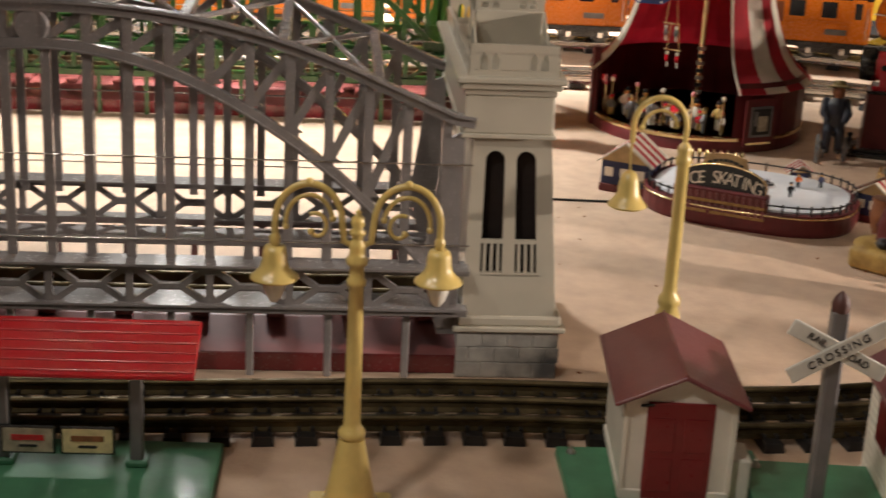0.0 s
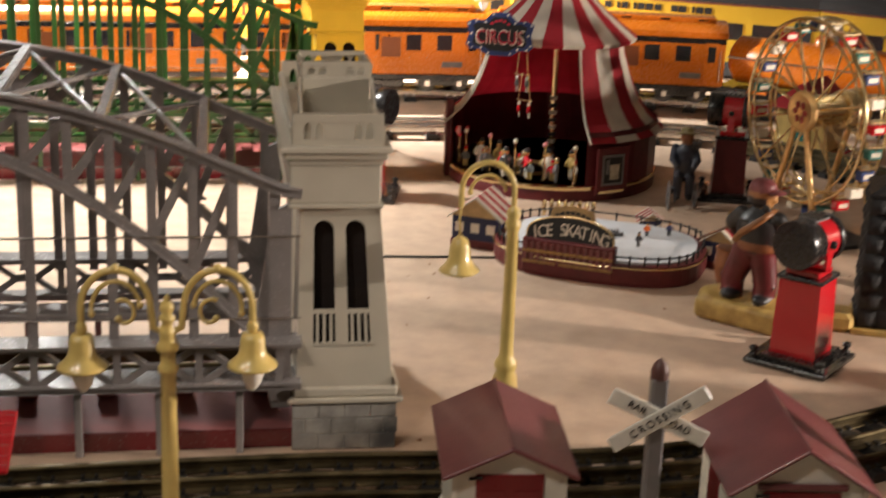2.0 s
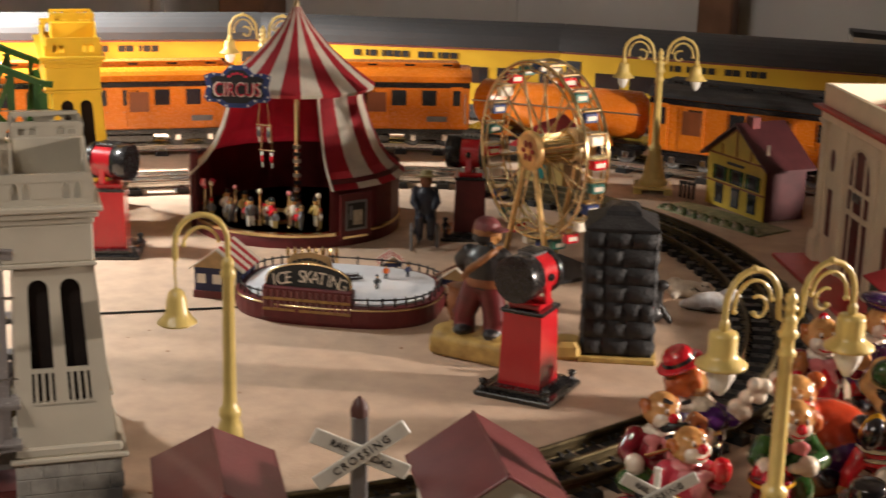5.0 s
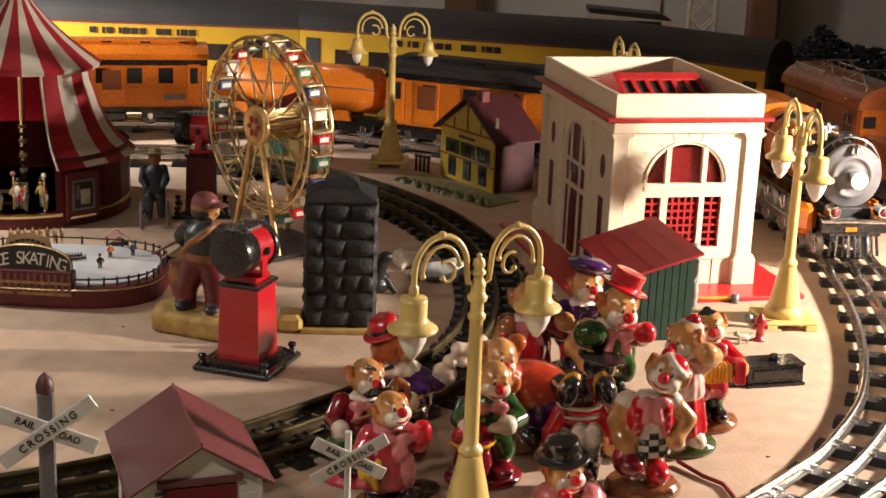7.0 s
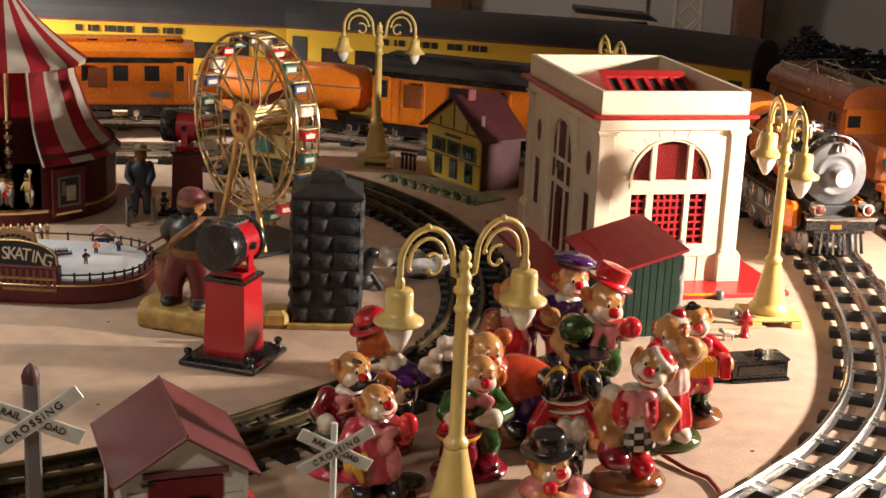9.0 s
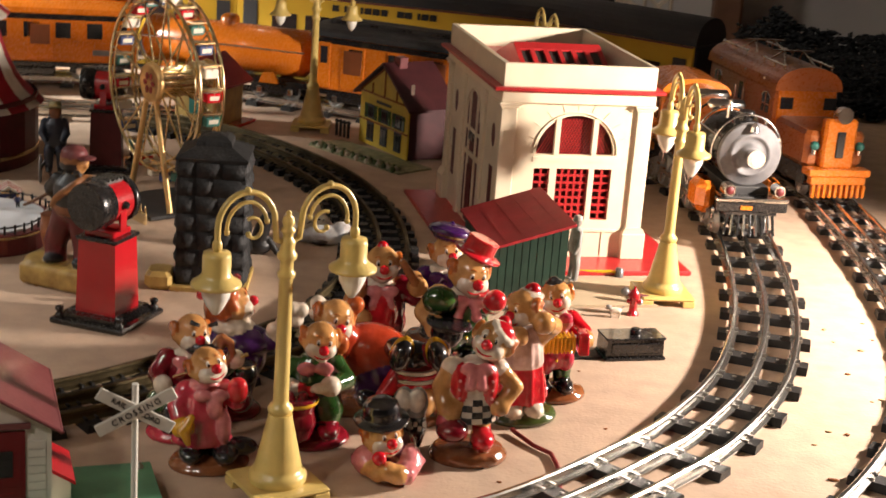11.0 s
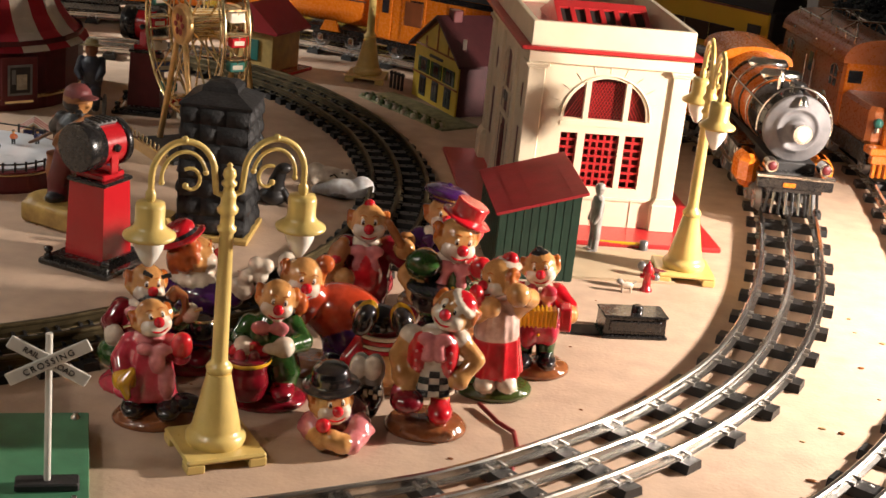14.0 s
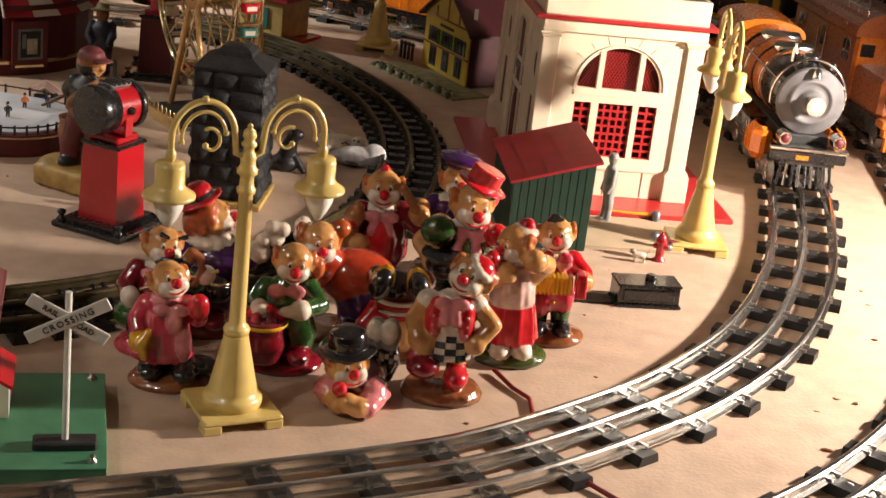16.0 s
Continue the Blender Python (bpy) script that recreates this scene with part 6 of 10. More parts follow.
    for x in (-0.02, 0.06):
        pan = Shape()
        pan.tube([(x - 0.022, -0.02, 0.130), (x, -0.012, 0.145), (x + 0.022, -0.02, 0.130)], 0.0011, M_NICKEL, 8)
        pan.tube([(x - 0.022, 0.02, 0.130), (x, 0.012, 0.145), (x + 0.022, 0.02, 0.130)], 0.0011, M_NICKEL, 8)
        pan.tube([(x, -0.026, 0.145), (x, 0.026, 0.145)], 0.0011, M_NICKEL, 8)
        part("pantograph", pan, t)
    part("headlamp", Shape().lathe([(0.0085, 0), (0.0095, 0.010), (0.0095, 0.012)], M_NICKEL, 18, pose(x0 + 0.012, 0, 0.097, 0, -90, 0)), t)
    part("underframe", Shape().box(x0 + 0.01, -0.036, 0.014, x1 - 0.01, 0.036, 0.034, M_BLACK, 0.001), t)
    part("apron", Shape().box(x0 - 0.006, -0.038, 0.028, x0 + 0.014, 0.038, 0.036, M_ORANGE, 0.001), t)
    p = part("pilot", Shape().box(x0 - 0.004, -0.034, 0.018, x0 + 0.006, 0.034, 0.028, M_ORANGE, 0.001), t, "orange slatted cowcatcher")
    for k in range(10):
        y = -0.031 + 0.0069 * k
        part("slat", Shape().box(x0 - 0.008, y - 0.0018, 0.004, x0 - 0.002, y + 0.0018, 0.019, M_ORANGE, 0.0006), p)
    wheels(t, WHEEL_L, (-0.04, 0.02, 0.08), 0.0195)
    wheels(t, WHEEL_S, (x0 + 0.03, x1 - 0.03), 0.0105)
    return t


electric_engine()


# ---- circus tent with its showmen ----
M_GILT2 = mat("dull_gilt_paint", (0.34, 0.20, 0.07), 0.5, 0.4, vary=0.3, scale=200)


def circus_tent():
    t = thing("circus_tent", pose(-0.505, 1.338, 0, 0, 0, -6) @ Matrix.Diagonal((1.04, 1.04, 1.02, 1)), "red and white striped circus tent open over a crowded stage", "tent")
    n = 24
    R1, Z1, ZT = 0.084, 0.157, 0.240
    upper = Shape()
    for i in range(n):
        a0, a1 = 2 * math.pi * i / n, 2 * math.pi * (i + 1) / n
        m = M_CANVASR if i % 2 else M_CANVASW
        rows = [(0.004, ZT), (0.010, 0.229), (0.018, 0.2175), (0.034, 0.199), (0.052, 0.182), (0.068, 0.169), (R1, Z1), (R1 - 0.002, Z1 - 0.004)]
        for (ra, za), (rb, zb) in zip(rows, rows[1:]):
            upper.add([(ra * math.cos(a0), ra * math.sin(a0), za), (rb * math.cos(a0), rb * math.sin(a0), zb), (rb * math.cos(a1), rb * math.sin(a1), zb), (ra * math.cos(a1), ra * math.sin(a1), za)], [(0, 1, 2, 3)], m)
    part("canopy", upper, t, "striped red and white upper canopy")
    part("finial", Shape().lathe([(0.005, ZT - 0.003), (0.003, ZT + 0.003), (0.0035, ZT + 0.006), (0.0005, ZT + 0.010)], M_GOLD, 12), t, "gold finial")
    lower = Shape()
    for i in range(n):
        a0, a1 = 2 * math.pi * i / n, 2 * math.pi * (i + 1) / n
        mid = math.degrees((a0 + a1) / 2) % 360
        if 222 < mid < 318:
            continue
        m = M_CANVASR if i % 2 else M_CANVASW
        if mid < 200 and mid > 20:
            m = M_CANVASR
        rows = [(0.068, 0.166), (0.072, 0.140), (0.081, 0.112), (0.090, 0.092), (0.100, 0.078), (0.118, 0.062)]
        for (ra, za), (rb, zb) in zip(rows, rows[1:]):
            lower.add([(ra * math.cos(a0), ra * math.sin(a0), za), (rb * math.cos(a0), rb * math.sin(a0), zb), (rb * math.cos(a1), rb * math.sin(a1), zb), (ra * math.cos(a1), ra * math.sin(a1), za)], [(0, 1, 2, 3)], m)
    part("side_canvas", lower, t, "flared lower canvas")
    w = Shape()
    for i in range(n):
        a0, a1 = 2 * math.pi * i / n, 2 * math.pi * (i + 1) / n
        mid = math.degrees((a0 + a1) / 2) % 360
        if 222 < mid < 318:
            continue
        for rr, m in ((0.112, M_WINE), (0.109, M_WINE)):
            w.add([(rr * math.cos(a0), rr * math.sin(a0), 0.0), (rr * math.cos(a1), rr * math.sin(a1), 0.0), (rr * math.cos(a1), rr * math.sin(a1), 0.072), (rr * math.cos(a0), rr * math.sin(a0), 0.072)], [(0, 1, 2, 3)], m)
    part("wall", w, t, "dark red side wall")
    for a in (225, 315):
        edge = [(rr * math.cos(radians(a)), rr * math.sin(radians(a)), zz) for rr, zz in ((0.0690, 0.166), (0.0730, 0.140), (0.0820, 0.112), (0.0910, 0.092), (0.1010, 0.078), (0.1190, 0.062))]
        part("piping", Shape().tube(edge, 0.0014, M_CANVASW, 6), t, "white piping of the opening")
    part("stage", Shape().lathe([(0.112, 0.0), (0.112, 0.012), (0.108, 0.016), (0.102, 0.016)], M_WINE, 32), t, "dark red round stage")
    part("stage_rim", Shape().lathe([(0.1128, 0.012), (0.1132, 0.014), (0.1128, 0.016)], M_GOLD, 32), t)
    for a in (219,):
        part("post", Shape().box(-0.006, -0.004, 0, 0.006, 0.004, 0.085, M_WINE, 0.001), t, at=pose(0.112 * math.cos(radians(a)), 0.112 * math.sin(radians(a)), 0, 0, 0, a + 90))
    pole = Shape().tube([(0, 0, 0.016), (0, 0, 0.165)], 0.0035, M_GOLD, 12)
    for k in range(9):
        pole.lathe([(0.0042, 0.020 + 0.008 * k), (0.0042, 0.024 + 0.008 * k)], M_BLACKM if k % 2 else M_CANVASW, 12)
    part("pole", pole, t, "gold centre pole with black and white bands")
    pst = part("poster_panel", Shape().box(-0.019, -0.0012, 0.008, 0.019, 0.0012, 0.058, M_WINE, 0.0006), t, "poster in a red frame", pose(0.117 * math.cos(radians(328)), 0.117 * math.sin(radians(328)), 0, 0, 0, 58))
    part("poster", Shape().box(-0.013, -0.0018, 0.018, 0.013, -0.0012, 0.050, M_LEAD).box(-0.0105, -0.0022, 0.0205, 0.0105, -0.0018, 0.0475, M_BLACKM).box(-0.004, -0.0026, 0.024, 0.007, -0.0022, 0.040, M_CARD).box(-0.009, -0.0026, 0.030, -0.005, -0.0022, 0.045, M_LEAD).box(-0.016, -0.002, 0.010, 0.014, -0.0013, 0.0125, M_GOLD), pst)
    sg = Shape()
    out = [(-0.034, -0.010), (-0.030, -0.014), (-0.020, -0.014), (-0.012, -0.019), (0.012, -0.019), (0.020, -0.014), (0.030, -0.014), (0.034, -0.010), (0.031, 0.0), (0.034, 0.010), (0.026, 0.013), (0.016, 0.012), (0.008, 0.020), (-0.008, 0.020), (-0.016, 0.012), (-0.026, 0.013), (-0.034, 0.010), (-0.031, 0.0)]
    sg.prism(out, -0.002, 0.002, M_BLUE)
    sign = part("sign_board", sg, t, "blue scalloped sign board with pink letters", pose(-0.016, -0.100, 0.1652, -8, 0, 22) @ Matrix.Diagonal((1.0, 1, 1.12, 1)))
    inner = [(x * 0.80, z * 0.78) for x, z in out]
    part("sign_panel", Shape().prism(inner, -0.0026, -0.0019, M_INK), sign, "dark inner panel")
    part("letters", words("CIRCUS", 0.0146, M_CWHITE, 0.0003, 1.0), sign, at=pose(0, -0.0029, -0.0030) @ Matrix.Diagonal((1, 1, 1.35, 1)))
    part("letters", words("CIRCUS", 0.0128, M_CPINK, 0.0003, 1.07), sign, at=pose(0, -0.0034, -0.0030) @ Matrix.Diagonal((1, 1, 1.32, 1)))
    for k in range(5):
        part("name_bar", Shape().box(-0.0016, -0.0032, -0.0010, 0.0016, -0.0026, 0.0010, M_CPINK), sign, at=pose(-0.0084 + 0.0042 * k, 0, 0.0125 - 0.0007 * (k - 2) ** 2, 0, 4 * (k - 2), 0))
    for k, (x, z) in enumerate(out):
        part("sign_bulb", Shape().ball((x * 0.92, -0.0024, z * 0.90), 0.0011, M_BULB, 6), sign)
    return t


circus_tent()
rng = random.Random(5)


def figurine(at, coat, trousers, hat, label, h=0.020):
    """A tiny cast figure as one mesh."""
    s = Shape()
    k = h / 0.020
    for x in (-0.0016, 0.0016):
        s.tube([(x * k, 0, 0), (x * k * 0.8, 0, 0.008 * k)], [0.0011 * k, 0.0015 * k], trousers, 8)
    s.lathe([(0.0028 * k, 0.0075 * k), (0.0031 * k, 0.010 * k), (0.0033 * k, 0.0132 * k), (0.0014 * k, 0.0150 * k)], coat, 10, squash=0.7)
    for x in (-1, 1):
        s.tube([(x * 0.0030 * k, 0, 0.0135 * k), (x * 0.0046 * k, -0.001 * k, 0.0105 * k), (x * 0.0034 * k, -0.0026 * k, 0.0085 * k)], 0.0010 * k, coat, 6)
    s.ball((0, 0, 0.0168 * k), 0.0021 * k, M_SKIN, 10)
    s.lathe([(0.0023 * k, 0.0178 * k), (0.0020 * k, 0.0186 * k), (0.0016 * k, 0.0200 * k), (0.0004, 0.0204 * k)], hat, 10)
    return solid("figurine", s, at, label, "figurine", "tiny cast figures")


tent_m = pose(-0.505, 1.338, 0, 0, 0, -6)
for k in range(5):
    t = thing("stage_post", tent_m @ pose(-0.066 + 0.033 * k, -0.088 + 0.010 * abs(k - 2) / 2, 0.016), "slim gilt post with a round lamp on the tent stage", "toy post", "stage posts")
    part("post", Shape().lathe([(0.0026, 0), (0.0012, 0.003), (0.0009, 0.034), (0.0016, 0.036)], M_GOLD, 10), t)
    part("globe", Shape().ball((0, 0, 0.0385), 0.0028, M_CPALE if k % 2 else M_CWHITE, 10), t)
s = Shape()
for k in range(9):
    s.ball((0.0042 * math.cos(k * 2.4) * (k % 3), 0.003 * math.sin(k * 1.7), 0.034 + 0.0032 * (k // 3)), 0.0032, (M_CPALE, M_CRED, M_CPINK)[k % 3], 8)
s.tube([(0, 0, 0), (0, 0, 0.034)], 0.0008, M_GOLD, 6)
solid("balloon_bunch", s, tent_m @ pose(-0.074, -0.078, 0.016), "bunch of pink and red balloons on a stick", "balloons")
t = thing("ring_curb", tent_m @ pose(-0.002, -0.052, 0.016), "gilt circus ring curb on the stage", "ring")
part("curb", Shape().lathe([(0.030, 0), (0.0305, 0.004), (0.0290, 0.0045), (0.0285, 0.0)], M_GILT2, 28), t)
for k in range(19):
    x, y = -0.064 + 0.0070 * k, -0.095 + 0.02 * ((k * 7) % 4) / 3 + 0.014 * abs(k - 9) / 9
    figurine(tent_m @ pose(x, y, 0.016, 0, 0, rng.uniform(-60, 60)), (M_LEAD, M_GOLDBASE, M_CWHITE, M_CRED)[k % 4], (M_GOLDBASE, M_LEAD, M_CWHITE)[k % 3], (M_CRED, M_GOLD, M_CBLACK)[k % 3], "tiny cast circus figure on the tent stage", 0.022 + 0.005 * (k % 3))
for k, z in ((0, 0.118), (1, 0.090)):
    t = thing("trapeze", tent_m @ pose(-0.018 + 0.004 * k, -0.045, z), "gilt trapeze with hanging performers under the tent roof", "trapeze")
    s = Shape()
    for x in (-0.007, 0.007):
        s.tube([(x, 0, 0.0), (x * 0.6, 0, 0.030)], 0.0006, M_GOLD, 6)
    s.tube([(-0.010, 0, 0.0), (0.010, 0, 0.0)], 0.0009, M_GOLD, 6)
    part("swing", s, t)
    b = Shape()
    for x in (-0.006, 0.006):
        b.ball((x, 0, -0.004), (0.002, 0.002, 0.0024), M_CWHITE, 8)
        b.ball((x, 0, -0.0095), (0.0026, 0.0022, 0.0045), M_CRED if k else M_LEAD, 8)
        b.tube([(x, 0, -0.012), (x + 0.001, 0, -0.019)], 0.0011, M_CWHITE, 6)
    part("performers", b, t)


# ---- ice rink ----
def ice_rink():
    t = thing("ice_rink", pose(-0.353, 1.060, 0, 0, 0, 6), "toy ice rink with dark red base, white ice and lettered sign", "toy rink")
    a, b = 0.097, 0.071
    n = 40
    ring = lambda k, s=1.0: (s * a * math.copysign(abs(math.cos(k)) ** 0.72, math.cos(k)), s * b * math.copysign(abs(math.sin(k)) ** 0.72, math.sin(k)))
    pts = [ring(2 * math.pi * i / n) for i in range(n)]
    base = Shape()
    rows = [(0.985, 0.0), (1.0, 0.003), (1.0, 0.017), (0.985, 0.0195)]
    v = [(s * x, s * y, z) for s, z in rows for x, y in pts]
    f = [(k * n + i, k * n + (i + 1) % n, (k + 1) * n + (i + 1) % n, (k + 1) * n + i) for k in range(3) for i in range(n)] + [tuple(range(3 * n, 4 * n))]
    base.add(v, f, M_WINE)
    part("base", base, t, "dark red oval base")
    ice = Shape()
    ice.add([(0.90 * x, 0.90 * y, 0.0212) for x, y in pts], [tuple(range(n))], M_ICE)
    ice.add([(0.90 * x, 0.90 * y, z) for z in (0.0195, 0.0212) for x, y in pts], [(i, (i + 1) % n, n + (i + 1) % n, n + i) for i in range(n)], M_ICE)
    part("ice", ice, t, "white ice sheet")
    trim = Shape()
    trim.tube([(1.004 * x, 1.004 * y, 0.0175) for x, y in pts], 0.0011, M_GOLD, 6, True)
    part("trim", trim, t)
    fence = part("fence", Shape().tube([(0.96 * x, 0.96 * y, 0.0265) for x, y in pts], 0.0008, M_BLACKM, 6, True), t, "little dark picket rail round the ice")
    for i in range(0, n):
        x, y = pts[i]
        part("picket", Shape().box(0.96 * x - 0.0008, 0.96 * y - 0.0008, 0.019, 0.96 * x + 0.0008, 0.96 * y + 0.0008, 0.0285, M_BLACKM), fence)
    # the sign stands along the front edge
    sg = Shape()
    out = [(-0.038, 0.0), (0.038, 0.0), (0.038, 0.006)] + [(0.038 * math.cos(radians(180 * i / 16)), 0.007 + 0.013 * math.sin(radians(180 * i / 16))) for i in range(1, 16)] + [(-0.038, 0.006)]
    sg.prism(out, -0.003, 0.003, M_INK)
    board = part("sign", sg, t, "black arched sign with white letters", pose(-0.015, -0.0625, 0.0305, -12, 0, -2) @ Matrix.Diagonal((1.04, 1, 1.22, 1)))
    text = "ICE SKATING"
    for k, ch in enumerate(text):
        if ch != " ":
            u = (k - (len(text) - 1) / 2) / 5.0
            part("letter", words(ch, 0.0130 if k else 0.0138, M_CWHITE, 0.0005), board, at=pose(0.0305 * u, -0.0036, 0.0100 - 0.0042 * u * u, 0, 13 * u, 0))
    for k in range(7):
        part("name_bar", Shape().box(-0.0019, -0.0026, -0.0011, 0.0019, -0.0019, 0.0011, M_INK), board, at=pose(-0.0135 + 0.0045 * k, 0, 0.0232 - 0.0003 * (k - 3) ** 2, 0, 4 * (k - 3), 0))
    part("sign_rim", Shape().tube([(x, -0.0032, z) for x, z in out], 0.0009, M_GOLD, 6, True), board)
    part("top_plaque", Shape().prism([(-0.020, 0.018), (0.020, 0.018), (0.017, 0.026), (0, 0.0285), (-0.017, 0.026)], -0.002, 0.002, M_WOODL), board)
    st = Shape()
    st.box(-0.042, -0.006, 0.0, 0.042, 0.006, 0.030, M_WINE, 0.001)
    seat = part("grandstand", st, t, "stepped dark red grandstand", pose(-0.015, -0.0635, 0.004, 0, 0, -2))
    for k in range(2):
        part("gilt_rail", Shape().box(-0.041, -0.0072, 0.008 + 0.010 * k, 0.041, -0.0058, 0.0105 + 0.010 * k, M_GILT2), seat)
        for i in range(14):
            part("baluster", Shape().box(-0.040 + 0.006 * i, -0.0075, 0.0105 + 0.010 * k, -0.0375 + 0.006 * i, -0.006, 0.017 + 0.010 * k, M_ROOF), seat)
    return t


ice_rink()


def kiosk(at, w, d, h, label):
    t = thing("kiosk", at, label, "toy kiosk", "striped rink kiosks")
    part("body", Shape().box(-w / 2, -d / 2, 0, w / 2, d / 2, h, M_NAVY, 0.001), t)
    part("plinth", Shape().box(-w / 2 - 0.001, -d / 2 - 0.001, 0, w / 2 + 0.001, d / 2 + 0.001, h * 0.25, M_WINE, 0.0006), t)
    n = 7
    for sg in (-1, 1):
        for k in range(n):
            y0 = -d / 2 - 0.003 + (d + 0.006) * k / n
            y1 = y0 + (d + 0.006) / n
            x1 = sg * (w / 2 + 0.004)
            s = Shape()
            s.add([(0, y0, h + w * 0.42), (x1, y0, h - 0.001), (x1, y1, h - 0.001), (0, y1, h + w * 0.42), (0, y0, h + w * 0.42 - 0.0015), (x1, y0, h - 0.0025), (x1, y1, h - 0.0025), (0, y1, h + w * 0.42 - 0.0015)], [(0, 1, 2, 3), (7, 6, 5, 4), (0, 4, 5, 1), (1, 5, 6, 2), (2, 6, 7, 3), (3, 7, 4, 0)], M_CANVASR if k % 2 else M_CANVASW)
            part("roof_stripe", s, t)
    part("gable", Shape().prism([(-w / 2, h), (w / 2, h), (0, h + w * 0.40)], -d / 2, d / 2, M_WOODL), t)
    for k in range(3):
        x = -w / 2 + w * (k + 0.5) / 3
        part("pane", Shape().box(x - w * 0.09, -d / 2 - 0.0012, h * 0.5, x + w * 0.09, -d / 2, h * 0.8, M_CWHITE), t)
    return t


kiosk(pose(-0.470, 1.058, 0, 0, 0, 4), 0.046, 0.046, 0.030, "navy rink kiosk with red and white striped roof")
kiosk(pose(-0.335, 1.158, 0, 0, 0, 25), 0.019, 0.021, 0.019, "small navy kiosk with striped awning behind the ice")
kiosk(pose(-0.245, 1.105, 0, 0, 0, -10), 0.032, 0.036, 0.026, "navy rink kiosk beside the organ grinder")
for x, y, m in ((-0.315, 1.052, M_CBLACK), (-0.318, 1.088, M_CORNG), (-0.300, 1.100, M_NAVY)):
    figurine(pose(x, y, 0.0212, 0, 0, 40), m, M_CBLACK, M_CBLACK, "tiny skater on the ice", 0.014)
for x, y in ((-0.345, 1.070), (-0.352, 1.078)):
    s = Shape().tube([(-0.010, 0, 0), (0.010, 0.002, 0)], 0.0012, M_CBLACK, 6)
    for k in range(7):
        s.tube([(-0.008 + 0.0026 * k, -0.003, 0.0008), (-0.006 + 0.0026 * k, 0.004, 0.002)], 0.0007, M_CBLACK, 5)
    solid("fallen_twig", s, pose(x, y, 0.0226, 0, 0, 30), "dark twig lying on the ice", "twig")
s = Shape()
for k in range(8):
    s.lathe([(0.0022, 0.0), (0.0018, 0.010), (0.0024, 0.020), (0.0005, 0.024)], M_GOLD, 8, pose(0.007 * k - 0.024, 0.003 * (k % 2), 0.0))
s.box(-0.03, -0.004, 0.0, 0.03, 0.008, 0.002, M_WINE, 0.0005)
solid("railing", s, pose(-0.42, 1.16, 0, 0, 0, 20), "gilt pinnacled railing before the circus stage", "railing")


# ---- ferris wheel ----
M_GILT = mat("gilt_brass", (0.80, 0.54, 0.24), 0.36, 0.85, vary=0.15, scale=120)
M_RUSTY = mat("rust_orange_paint", (0.34, 0.05, 0.03), 0.5, vary=0.2)

